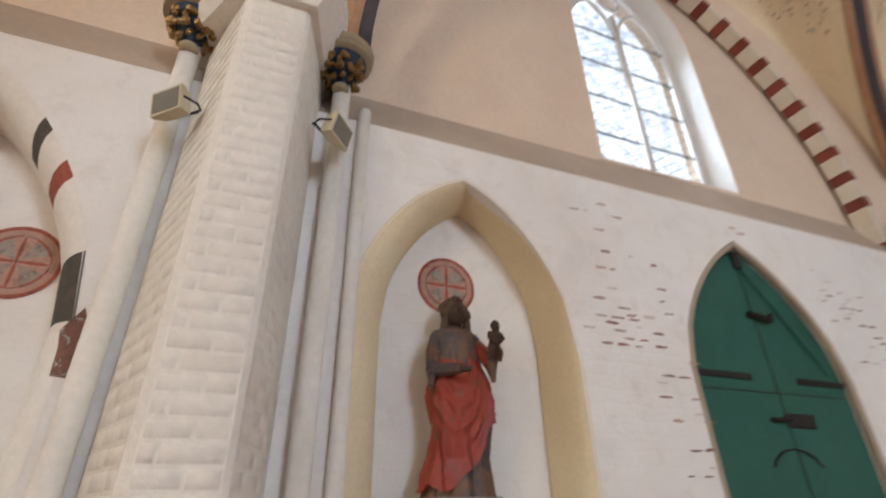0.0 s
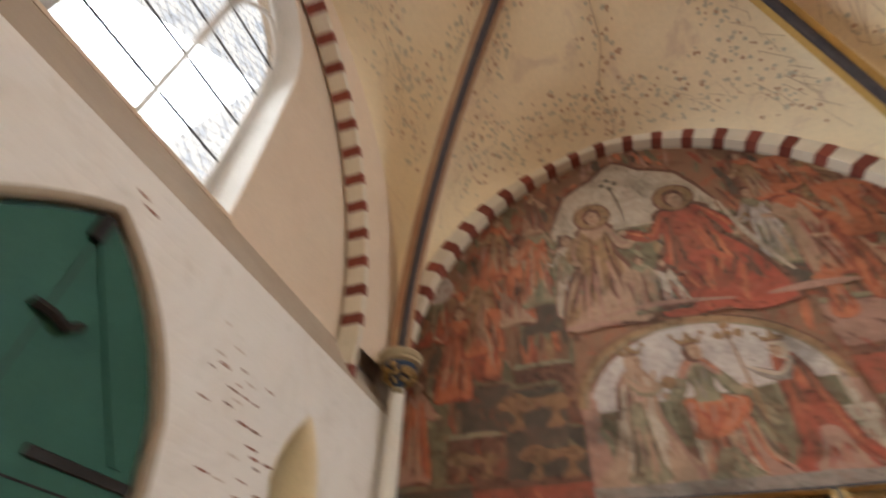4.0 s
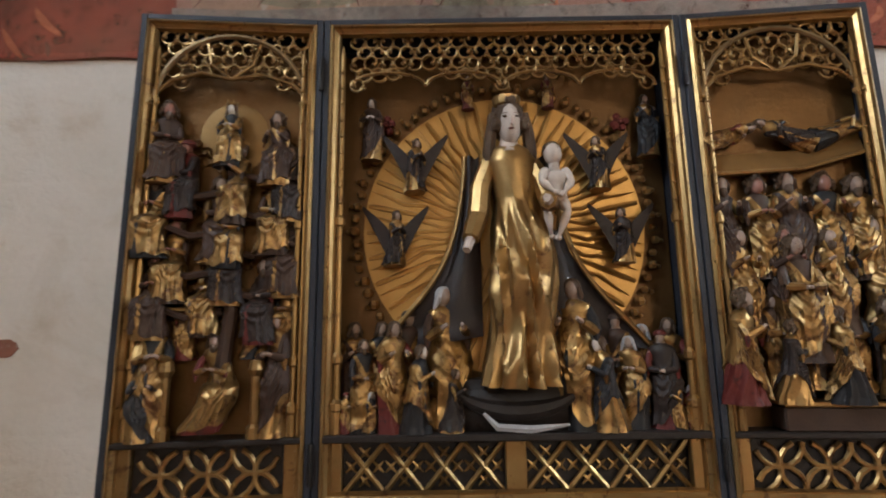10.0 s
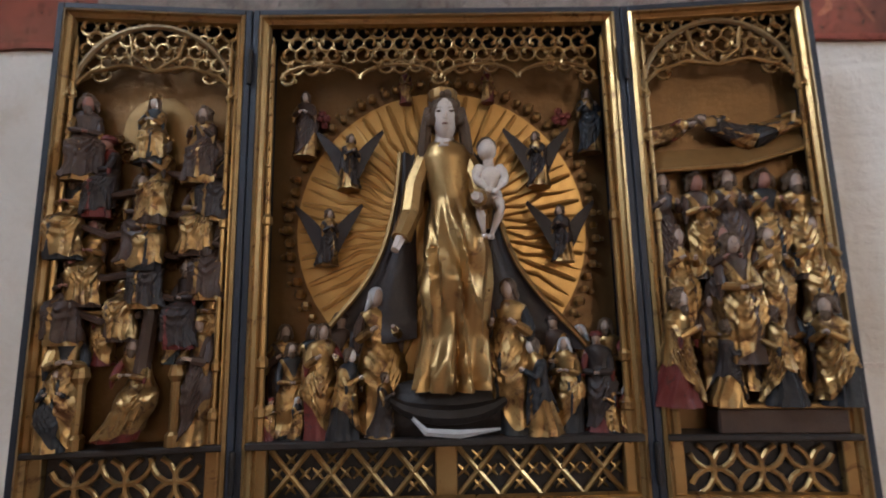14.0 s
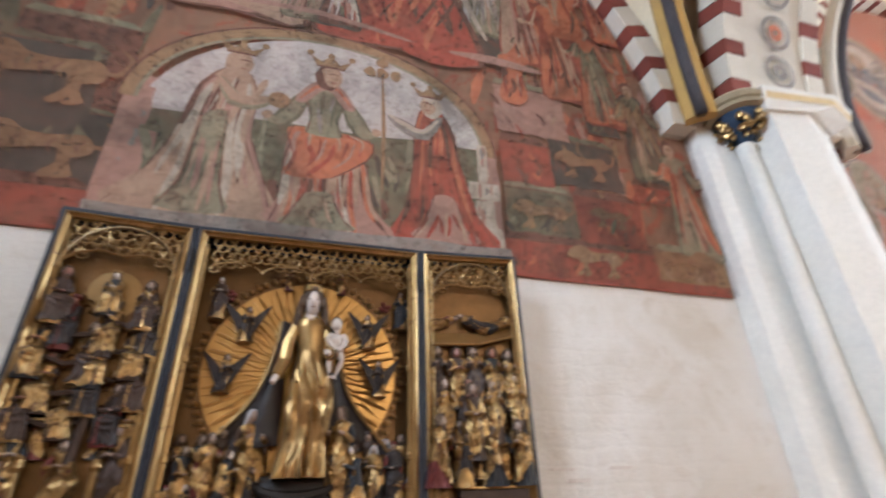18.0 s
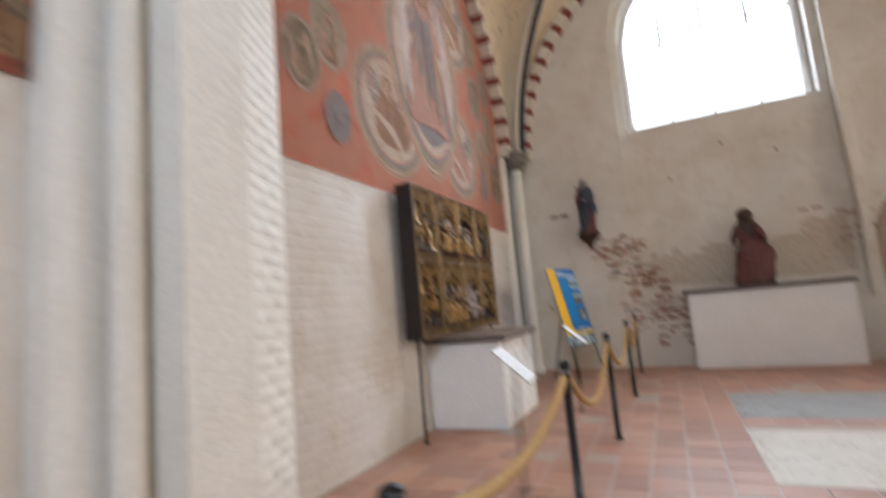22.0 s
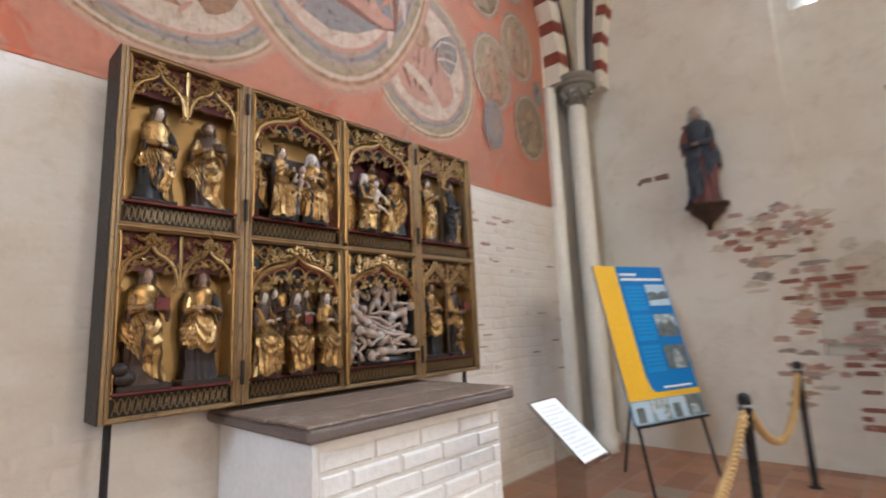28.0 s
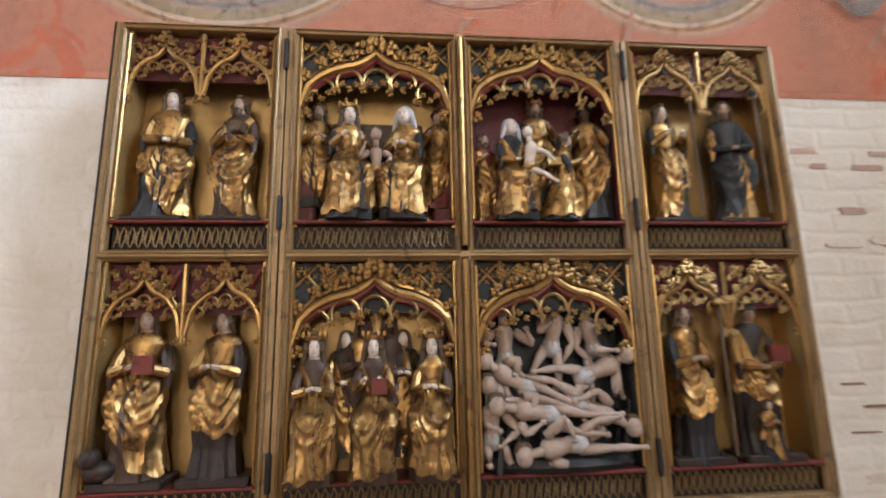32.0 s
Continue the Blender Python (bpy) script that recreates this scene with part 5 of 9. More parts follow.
    if cloak:
        # mantle: an outer skin from a slanting hem to the shoulders, open at the chest
        top_z = 0.74 if stance == "kneel" else 0.78
        hem = lambda a: 0.035 + hem0 + (0.06 if hem0 or stance == "sit" else 0.3) * max(0.0, min(1.0, (side * math.cos(a) + 0.45) / 1.3)) ** 1.4 + 0.016 * math.sin(7 * a + p1)
        rows, m = [], round(steps * 0.8)
        for i in range(m + 1):
            t = i / m
            row = []
            for j in range(n):
                a = 2 * math.pi * j / n
                u, front = math.cos(a), max(0.0, -math.sin(a))
                neck = top_z - 0.2 * front ** 6 * (1 - 0.5 * abs(u - side * 0.2))
                z = hem(a) + (neck - hem(a)) * t
                low = max(0.0, min(1.0, (0.74 - z) / 0.3))
                belt = max(0.0, 1 - ((z - 0.42) / 0.22) ** 2)
                warp = noise.noise((1.7 * u + seed, 1.7 * math.sin(a), 2.2 * z))
                r = 1.1 + 0.04 * low
                r += fold * 0.26 * belt * front * (ridge((z - 0.34 * (u + side * 0.35) ** 2) / 0.095 + p1 + 0.6 * warp) - 0.55)
                r += fold * 0.2 * low * (1 - 0.6 * belt * front) * (ridge(0.85 * u * k1 / 3 + side * 1.9 * z + p2 + 0.7 * warp) - 0.5)
                r += fold * 0.05 * low * (0.6 - 2 * abs(noise.noise((4.5 * u + seed, 4.5 * math.sin(a), 9 * z))))
                row.append(skin(z, a, max(1.02, r) + swell(z, a)))
            rows.append(row)
        edge = [tuple(0.9 * p + 0.1 * c for p, c in zip(q, (0, 0, q[2]))) for q in rows[0]]
        first = len(g.m)
        g.rings([edge] + rows, 0, False)
        opened = opened if opened is not None else rnd.random() < 0.6
        if opened:
            for i in range(1, len(rows)):
                for j in range(n):
                    a, z = 2 * math.pi * (j + 0.5) / n, rows[i][j][2]
                    if math.sin(a) < 0 and z < 0.5 and abs(math.cos(a) - side * (0.1 + 0.5 * (0.5 - z))) < 0.06 + 0.1 * (0.5 - z):
                        g.m[first + i * n + j] = 1
        if dark_top:
            for i in range(len(rows)):
                for j in range(n):
                    if rows[max(0, i - 1)][j][2] > 0.62:
                        g.m[first + i * n + j] = 1
    top = prof[-1][0]
    hx, hy, hz = wide * (sway * math.sin(min(1, top / 0.8) * math.pi) * 0.6 + lean * top), deep * prof[-1][3] - 0.018, top + 0.03
    hr = big_head * (0.052 if stance == "stand" else 0.064)
    g.ball((hx, hy - hr * 0.12, hz), (hr * 0.8 * wide, hr * 0.9, hr * 1.2), 14, 10, 2)
    if face:
        g.ball((hx, hy - hr * 1.0, hz - hr * 0.1), (hr * 0.12, hr * 0.2, hr * 0.3), 6, 5, 2)
        for q in (-1, 1):
            g.ball((hx + q * hr * 0.32, hy - hr * 0.9, hz + hr * 0.16), (hr * 0.15, hr * 0.07, hr * 0.06), 6, 4, 3)
            g.tube([(hx + q * hr * 0.13, hy - hr * 0.93, hz + hr * 0.32), (hx + q * hr * 0.34, hy - hr * 0.9, hz + hr * 0.38), (hx + q * hr * 0.52, hy - hr * 0.76, hz + hr * 0.3)], hr * 0.014, 4, 3)
        g.ball((hx, hy - hr * 0.9, hz - hr * 0.52), (hr * 0.18, hr * 0.07, hr * 0.05), 6, 4, 5)
    if head in ("hair", "beard", "long"):
        g.ball((hx, hy + hr * 0.3, hz + hr * 0.32), (hr * 1.2 * wide, hr * 1.1, hr * 1.2), 14, 9, 3)
        for q in (-1, 1):
            ln = 0.17 if head == "long" else 0.07
            g.tube([(hx + q * hr * 0.8, hy - hr * 0.1, hz + hr * 0.6), (hx + q * hr * 1.02, hy - hr * 0.1, hz - ln * 0.2), (hx + q * hr * 1.15, hy + 0.005, hz - ln * 0.6), (hx + q * hr * 1.2, hy + 0.01, hz - ln)], [hr * 0.3, hr * 0.34, hr * 0.36, hr * 0.14], 7, 3)
        if detail >= 20:
            for q in range(16):
                a = -0.5 + (math.pi + 1.0) * q / 15
                g.ball((hx + hr * 1.06 * wide * math.cos(a), hy + hr * (0.15 + 0.5 * math.sin(a * 3)), hz + hr * (0.35 + 1.0 * math.sin(a))), hr * rnd.uniform(0.26, 0.4), 7, 5, 3)
        if head == "beard":
            g.ball((hx, hy - hr * 0.6, hz - hr * 1.0), (hr * 0.58, hr * 0.42, hr * 0.85), 9, 7, 3)
    elif head == "veil":
        g.ball((hx, hy + hr * 0.28, hz + hr * 0.18), (hr * 1.22 * wide, hr * 1.1, hr * 1.3), 14, 9, 4)
        for q in (-1, 1):
            g.tube([(hx + q * hr * 0.85, hy - hr * 0.1, hz + hr * 0.5), (hx + q * hr * 1.1, hy - hr * 0.05, hz - hr * 0.6), (hx + q * hr * 1.5, hy + 0.01, hz - hr * 1.9)], [hr * 0.3, hr * 0.42, hr * 0.2], 7, 4)
    elif head == "cap":
        g.ball((hx, hy + hr * 0.15, hz + hr * 0.6), (hr * 1.2 * wide, hr * 1.2, hr * 0.8), 12, 7, 1)
        g.lathe([(hr * 1.05, hz + hr * 0.3), (hr * 1.3, hz + hr * 0.4), (hr * 1.2, hz + hr * 0.62)], hx, hy + hr * 0.1, 12, 1)
    if crown:
        g.lathe([(hr * 0.98, hz + hr * 0.85), (hr * 1.08, hz + hr * 0.9), (hr * 1.18, hz + hr * 1.3)], hx, hy + hr * 0.1, 12, 0)
        for j in range(6):
            a = 2 * math.pi * j / 6
            g.ball((hx + hr * 1.2 * math.cos(a), hy + hr * 0.1 + hr * 1.2 * math.sin(a), hz + hr * 1.5), (hr * 0.22, hr * 0.22, hr * 0.42), 6, 4, 0)
    # arms: shoulder, elbow, hand for each side
    sz = 0.745 if stance == "stand" else 0.7 if stance == "kneel" else 0.75
    arms = arms if arms is not None else rnd.choice((((0.14, -0.08, 0.58), (0.05, -0.14, 0.61)), ((0.145, -0.07, 0.6), (0.08, -0.15, 0.66)), ((0.13, -0.08, 0.56), (0.02, -0.13, 0.55))))
    if stance == "kneel":
        arms = ((0.12, -0.1, 0.56), (0.02, -0.18, 0.63))
    for q in (-1, 1):
        e, hnd = arms if isinstance(arms[0][0], (int, float)) else arms[0 if q < 0 else 1]
        sh = Vector((wide * (hx + q * 0.09), prof[-3][3], sz))
        el, ha = Vector((wide * (hx + q * e[0]), e[1], e[2])), Vector((wide * (hx + q * hnd[0]), hnd[1], hnd[2]))
        g.tube([sh, (sh + el) / 2 + Vector((q * 0.012, 0.0, 0)), el], [0.034, 0.036, 0.036], 8, 0 if q == side else 1)
        g.tube([el, (el + ha) / 2, ha], [0.034, 0.033, 0.028], 8, 1 if dark_top else 0)
        g.tube([ha - (ha - el) * 0.05, ha + (ha - el).normalized() * 0.05], [0.018, 0.014], 6, 2)
        # hanging sleeve
        g.tube([el, el + Vector((q * 0.01, 0.0, -0.09))], [0.032, 0.01], 6, 1)
    if held == "book":
        g.box(hx + 0.0, hx + 0.1, -0.22, -0.18, 0.58, 0.68, 5)
    elif held == "staff":
        g.tube([(hx + 0.17 * side, -0.16, 0.05), (hx + 0.16 * side, -0.16, 0.95)], 0.012, 6, 3)
        g.ball((hx + 0.16 * side, -0.16, 0.95), 0.03, 6, 5, 0)
    elif held == "basket":
        g.lathe([(0.05, 0.6), (0.07, 0.66), (0.06, 0.67)], hx + 0.08, -0.18, 8, 3)
    elif held == "child":
        first = len(g.v)
        c = Vector((wide * (hx + 0.14), -0.16, 0.7))
        g.ball(c + Vector((0, 0, 0.02)), (0.042, 0.036, 0.06), 10, 7, 6)
        g.ball(c + Vector((0.0, -0.012, 0.105)), (0.03, 0.032, 0.036), 10, 7, 6)
        for q in (-1, 1):
            g.tube([c + Vector((q * 0.018, 0, -0.03)), c + Vector((q * 0.03 - 0.01, -0.03, -0.07)), c + Vector((q * 0.035 - 0.02, -0.02, -0.13))], [0.02, 0.018, 0.011], 6, 6)
            g.tube([c + Vector((q * 0.035, 0, 0.06)), c + Vector((q * 0.05, -0.02, 0.02)), c + Vector((q * 0.02, -0.035, -0.01))], [0.014, 0.013, 0.01], 6, 6)
        g.v[first:] = [tuple(c + (Vector(p) - c) * 0.8) for p in g.v[first:]]
    m = pose(*at, 0, 0, turn) @ Matrix.Diagonal((h, h, h, 1))
    v = [m @ Vector(p) for p in g.v]
    a, b = LOOKS[look_]
    ob = obj(name, v, g.f, [a, b, flesh or SKIN, HAIR, VEIL, REDROBE, flesh if flesh is BROWNROBE else PALE], parent, smooth=True, index=g.m)
    ob.data.set_sharp_from_angle(angle=radians(42))
    if thing_tags:
        tagged(ob, *thing_tags)
    return ob


def nude(g, hip, chest, headp, limbs, s=1.0):
    """A bare body from hip, chest and head points; limbs are rows of three points."""
    hip, chest, headp = Vector(hip), Vector(chest), Vector(headp)
    ax = chest - hip
    g.tube([hip + ax * t for t in (-0.35, -0.15, 0.1, 0.4, 0.7, 0.95, 1.15, 1.3)], [r * s for r in (0.02, 0.031, 0.035, 0.027, 0.034, 0.04, 0.033, 0.014)], 12, 0)
    g.ball(headp, (0.032 * s, 0.032 * s, 0.038 * s), 10, 7, 0)
    g.ball(headp + Vector((0, 0.012, 0.014)), (0.035 * s, 0.032 * s, 0.036 * s), 8, 6, 2)
    g.tube([chest, headp], 0.018 * s, 6, 0)
    g.tube([hip - (chest - hip) * 0.3, hip, hip + (chest - hip) * 0.28], [0.027 * s, 0.039 * s, 0.031 * s], 9, 1)
    for l in limbs:
        p, q, e = (Vector(v) for v in l)
        g.tube([p, p + (q - p) * 0.45, q, q + (e - q) * 0.35, e, e + (e - q).normalized() * 0.025 * s], [r * s for r in (0.019, 0.021, 0.012, 0.0155, 0.008, 0.006)], 8, 0)
        g.ball(e + (e - q).normalized() * 0.022 * s, (0.013 * s, 0.011 * s, 0.011 * s), 7, 5, 0)



def body(g, hip, chest, s, rnd, room=(-9, 9, -9)):
    """A bare body whose arms and legs bend by chance."""
    hip, chest = Vector(hip), Vector(chest)
    ax = (chest - hip).normalized()
    side = ax.cross(Vector((0, 1, 0))).normalized()
    stir = lambda k: Vector((rnd.uniform(-k, k), rnd.uniform(-k, k) * 0.4, rnd.uniform(-k, k)))
    limbs = []
    for q in (-1, 1):
        sh, th = chest + side * q * 0.045 * s, hip + side * q * 0.026 * s
        el = sh + side * q * 0.035 * s - ax * 0.05 * s + Vector((0, -0.03 * s, 0)) + stir(0.03 * s)
        limbs.append((sh, el, el + (side * -q * 0.04 - ax * rnd.uniform(-0.05, 0.06)) * s + stir(0.025 * s)))
        kn = th - ax * 0.1 * s + Vector((0, -0.035 * s, 0)) + side * q * 0.02 * s + stir(0.03 * s)
        limbs.append((th, kn, kn - ax * 0.1 * s + stir(0.03 * s)))
    keep = lambda p: Vector((max(room[0], min(room[1], p.x)), p.y, max(room[2], p.z)))
    nude(g, hip, chest, keep(chest + ax * 0.1 * s + Vector((0, -0.02 * s, 0))), [tuple(keep(p) for p in l) for l in limbs], s)


# ---- carved altarpieces ----
def case(parent, name, x, y, z, w, h, depth, turn, label, outer, gold=0.035, dark=0.022, ground=None, origin=0.0):
    """An open box with a dark outer frame; its origin is the front foot at its hinge side. Returns the box."""
    ob = Geo().box(-origin, w - origin, depth - 0.025, depth, 0, h).done(name, outer, parent, label)
    for piece, a, b, c, d in (("side_board", 0, dark, 0, h), ("side_board", w - dark, w, 0, h), ("bottom_board", dark, w - dark, 0, dark), ("top_board", dark, w - dark, h - dark, h)):
        Geo().box(a - origin, b - origin, 0, depth - 0.025, c, d, bevel=0.003).done(piece, outer, ob)
    ob.matrix_basis = pose(x, y, z, 0, 0, turn)
    return ob


def moulding(parent, x0, x1, z0, z1, w, y=0.004, name="gilded_frame", mat=None):
    """A gilded picture-frame moulding of three stepped rounds, in four mitred lengths."""
    prof = [(0.0, 0.02), (0.0, -0.006), (w * 0.3, -0.012), (w * 0.42, -0.002), (w * 0.7, 0.006), (w * 0.85, 0.004), (w, 0.02)]
    g = Geo()
    cs = [(x0, z0, 1, 1), (x1, z0, -1, 1), (x1, z1, -1, -1), (x0, z1, 1, -1)]
    for i in range(4):
        a, b = cs[i], cs[(i + 1) % 4]
        g.rings([[(c[0] + c[2] * p, y + q, c[1] + c[3] * p) for p, q in prof] for c in (a, b)])
    return g.done(name, mat or GOLD, parent)


def rosette(g, x, y, z, r, rnd, mat=0):
    for j in range(5):
        a = 2 * math.pi * j / 5 + rnd.uniform(0, 1)
        g.ball((x + r * 0.75 * math.cos(a), y + rnd.uniform(-0.006, 0.004), z + r * 0.75 * math.sin(a)), (r * 0.5, r * 0.45, r * 0.5), 6, 4, mat)
    g.ball((x, y - r * 0.3, z), r * 0.4, 6, 4, mat)


def ogee(parent, x0, x1, z0, z1, y, seed, cusps=True, red=False, heavy=1.0):
    """A gilded ogee arch with leaf crockets, a finial and cusped scrolls inside."""
    rnd = random.Random(seed)
    g = Geo()
    w, h, c = (x1 - x0), (z1 - z0), (x0 + x1) / 2
    arch = []
    for i in range(21):
        t = -1 + i / 10
        a = abs(t)
        zz = z0 + h * 0.62 * math.sqrt(max(0.0, 1 - a ** 2.2)) * (1 - 0.0) + h * 0.17 * max(0.0, 1 - a / 0.3) ** 1.6
        arch.append(Vector((c + t * w / 2, y, zz)))
    r = 0.011 * heavy * min(1.3, w / 0.3)
    g.tube(arch, r, 7)
    g.tube([p + Vector((0, 0.008, r * 1.9)) for p in arch], r * 0.6, 6)
    for i in range(1, 20):
        p = arch[i]
        if i != 10 and i % 2 == 1 or heavy > 1:
            rosette(g, p.x + (p.x - c) * 0.05, y - 0.004, p.z + r * 3.0, r * 1.6, rnd)
    tip = arch[10]
    for k, (dx, dz, q) in enumerate(((0, 0.1, 2.4), (-0.09, 0.06, 2.0), (0.09, 0.06, 2.0), (0, 0.22, 1.8))):
        rosette(g, tip.x + dx * w, y - 0.008, min(z1 - 0.01, tip.z + dz * h), r * q, rnd)
    if cusps:
        m = 5
        for k in range(m):
            t = -0.72 + 1.44 * k / (m - 1)
            x = c + t * w / 2
            zt = z0 + h * 0.6 * math.sqrt(1 - abs(t) ** 2.2) - r * 1.5
            rr = w * 0.085
            g.tube([(x + rr * math.cos(a), y + 0.004, zt - rr * 0.75 + rr * math.sin(a)) for a in (math.pi * (0.02 + 1.2 * q / 9) - 0.3 for q in range(10))], r * 0.45, 5)
            for q in range(3):
                rosette(g, x + rr * (q - 1) * 0.55, y + 0.002, zt - rr * (0.9 + 0.45 * (q % 2)), r * 0.8, rnd)
            rosette(g, x - rr, y, zt - rr * 1.5, r * 1.1, rnd)
        for q in (-1, 1):
            rosette(g, c + q * w * 0.46, y, z0 - r * 2, r * 1.5, rnd)
    for q in (-1, 1):
        x = c + q * w * 0.3
        for k in range(7):
            rosette(g, c + q * w * rnd.uniform(0.15, 0.46), y + 0.012, z1 - h * rnd.uniform(0.05, 0.28), r * 1.2, rnd)
    ob = g.done("tracery_arch", GOLD, parent)
    if red:
        g = Geo()
        g.tube([p + Vector((0, 0.012, -r * 1.6)) for p in arch], r * 0.9, 6)
        g.done("red_arch_band", REDROBE, parent)
    return ob


def strip(parent, x0, x1, z0, z1, y, kind, mat=None):
    """A pierced tracery band: crossed bars, overlapping circles, or a fish-bladder row."""
    g = Geo()
    h = z1 - z0
    r = max(0.002, h * 0.05) if kind != "net" else h * 0.035
    if kind == "cross":
        n = max(2, round((x1 - x0) / (h * 0.95)))
        s = (x1 - x0) / n
        for i in range(n):
            a = x0 + i * s
            for p in (((a, z0), (a + s, z1)), ((a, z1), (a + s, z0))):
                g.tube([(p[0][0], y, p[0][1]), (p[1][0], y, p[1][1])], r * 1.25, 6)
            for cx, cz in ((a + s / 2, z0 + h * 0.22), (a + s / 2, z1 - h * 0.22), (a + s * 0.16, z0 + h / 2), (a + s * 0.84, z0 + h / 2)):
                for q in range(4):
                    an = math.pi / 4 + q * math.pi / 2
                    g.tube([(cx, y + 0.008, cz), (cx + h * 0.16 * math.cos(an), y + 0.008, cz + h * 0.16 * math.sin(an))], [r * 0.9, r * 0.35], 5)
    elif kind == "circles":
        n = max(2, round((x1 - x0) / h))
        s = (x1 - x0) / n
        for i in range(-1, n + 1):
            for off, zz in ((0.5, z0), (0.5, z1), (0.0, (z0 + z1) / 2)):
                cx = x0 + (i + off) * s
                pts = []
                for q in range(17):
                    a = 2 * math.pi * q / 16
                    u, w = cx + s * 0.52 * math.cos(a), zz + h * 0.52 * math.sin(a)
                    if x0 <= u <= x1 and z0 <= w <= z1:
                        pts.append((u, y, w))
                    else:
                        if len(pts) > 2:
                            g.tube(pts, r * 1.2, 6)
                        pts = []
                if len(pts) > 2:
                    g.tube(pts, r * 1.2, 6)
            if 0 <= i < n:
                for q in range(4):
                    an = q * math.pi / 2
                    g.tube([(x0 + (i + 0.5) * s, y + 0.008, (z0 + z1) / 2), (x0 + (i + 0.5) * s + h * 0.3 * math.cos(an), y + 0.008, (z0 + z1) / 2 + h * 0.3 * math.sin(an))], [r, r * 0.4], 5)
    else:
        n = max(4, round((x1 - x0) / (h * 0.4)))
        s = (x1 - x0) / n
        for i in range(n):
            a = x0 + i * s
            for q in (0, 1):
                pts = [(a + s * t, y, (z0 + h * t if q else z1 - h * t) + h * 0.14 * math.sin(2 * math.pi * t)) for t in (0, 0.2, 0.4, 0.6, 0.8, 1)]
                g.tube(pts, r, 5)
            g.tube([(a + s / 2 + s * 0.26 * math.cos(t), y, (z0 + z1) / 2 + h * 0.3 * math.sin(t)) for t in (2 * math.pi * j / 8 for j in range(9))], r * 0.8, 4)
    return g.done("pierced_strip", mat or GOLD, parent)


SCROLLGOLD = plain("scroll_gilding", (0.4, 0.25, 0.1), (0.2, 0.12, 0.05), 0.34, 0.85, big=12, fine=20, bump=0.02)


def lace(parent, x0, x1, z0, z1, y, low, pitch=0.05):
    """Openwork band of curled tendrils in staggered rows above the line low(x)."""
    g = Geo()
    rows = round((z1 - z0) / (pitch * 0.84))
    for i in range(rows):
        cols = round((x1 - x0) / pitch)
        for j in range(cols + i % 2):
            x, z = x0 + (x1 - x0) * (j + 0.5 - 0.5 * (i % 2)) / cols, z1 - (z1 - z0) * (i + 0.5) / rows
            if x < x0 + 0.01 or x > x1 - 0.01 or z < low(x) + 0.01:
                continue
            s, a0, r = (-1 if (i + j) % 2 else 1), (0.6 if (i + j) % 2 else 2.5) + 0.5 * math.sin(7 * i + 3 * j), pitch * (0.5 + 0.06 * math.sin(5 * j + i))
            pts, size = [], []
            for q in range(15):
                t = q / 14
                k = r * (1.0 if t < 0.6 else 1.0 - 1.35 * (t - 0.6))
                pts.append((x + k * math.cos(a0 + s * t * 7.2), y - 0.012 * t + 0.004 * math.sin(3 * j + i), z + k * math.sin(a0 + s * t * 7.2)))
                size.append(0.0046 + 0.0012 * math.sin(t * 9))
            g.tube(pts, size, 5)
            g.ball(pts[-1], 0.0075, 6, 4)
            if (i * 3 + j) % 4 == 0:
                g.ball((x + r * 0.95, y - 0.006, z - r * 0.4), (0.011, 0.007, 0.008), 6, 4)
    return tagged(g.done("vine_scroll", SCROLLGOLD, parent), kind="stuff")


def scrolls(parent, x0, x1, z0, z1, y, count, seed, arch=None, mat=None):
    """A dense band of gilded vine scrolls."""
    rnd = random.Random(seed)
    g = Geo()
    for k in range(count):
        x, z = rnd.uniform(x0 + 0.015, x1 - 0.015), rnd.uniform(z0, z1)
        if arch and not arch(x, z):
            continue
        r, s, a0 = rnd.uniform(0.014, 0.028), rnd.choice((-1, 1)), rnd.uniform(0, 6.28)
        g.tube([(x + r * (1 - t * 0.6) * math.cos(a0 + s * t * 7), y + rnd.uniform(-0.008, 0.008), z + r * (1 - t * 0.6) * math.sin(a0 + s * t * 7)) for t in (q / 9 for q in range(10))], [0.005] * 9 + [0.0022], 5)
        if k % 2 == 0:
            rosette(g, x + r * math.cos(a0), y - 0.006, z + r * math.sin(a0), 0.008, rnd)
    return tagged(g.done("vine_scroll", mat or SCROLLGOLD, parent), kind="stuff")


def colonnette(parent, x, z0, z1, y, r=0.011):
    g = Geo()
    h = z1 - z0
    g.lathe([(r * 1.5, z0), (r * 1.5, z0 + h * 0.05), (r * 1.9, z0 + h * 0.055), (r * 1.9, z0 + h * 0.07), (r, z0 + h * 0.08), (r, z0 + h * 0.16), (r * 1.6, z0 + h * 0.165), (r * 1.6, z0 + h * 0.18), (r, z0 + h * 0.19), (r * 0.9, z0 + h * 0.5), (r * 1.5, z0 + h * 0.505), (r * 1.5, z0 + h * 0.52), (r * 0.85, z0 + h * 0.53), (r * 0.7, z1 - h * 0.03), (0.001, z1)], x, y, 8)
    for k in range(9):
        g.ball((x, y - r, z0 + h * (0.56 + 0.045 * k)), r * 0.6, 5, 4)
    return g.done("colonnette", GOLD, parent)


def hinge(parent, x, z, y=-0.006):
    return Geo().lathe([(0.008, z - 0.06), (0.01, z - 0.05), (0.01, z + 0.05), (0.008, z + 0.06)], x, y, 8).done("hinge", IRON, parent)


def rods(parent, xs, y, top):
    for x in xs:
        Geo().tube([(x, y, 0.0), (x, y, top)], 0.016, 8).done("support_rod", IRON, parent)
        Geo().lathe([(0.035, 0.0), (0.035, 0.01)], x, y, 10).done("foot_plate", IRON, parent)


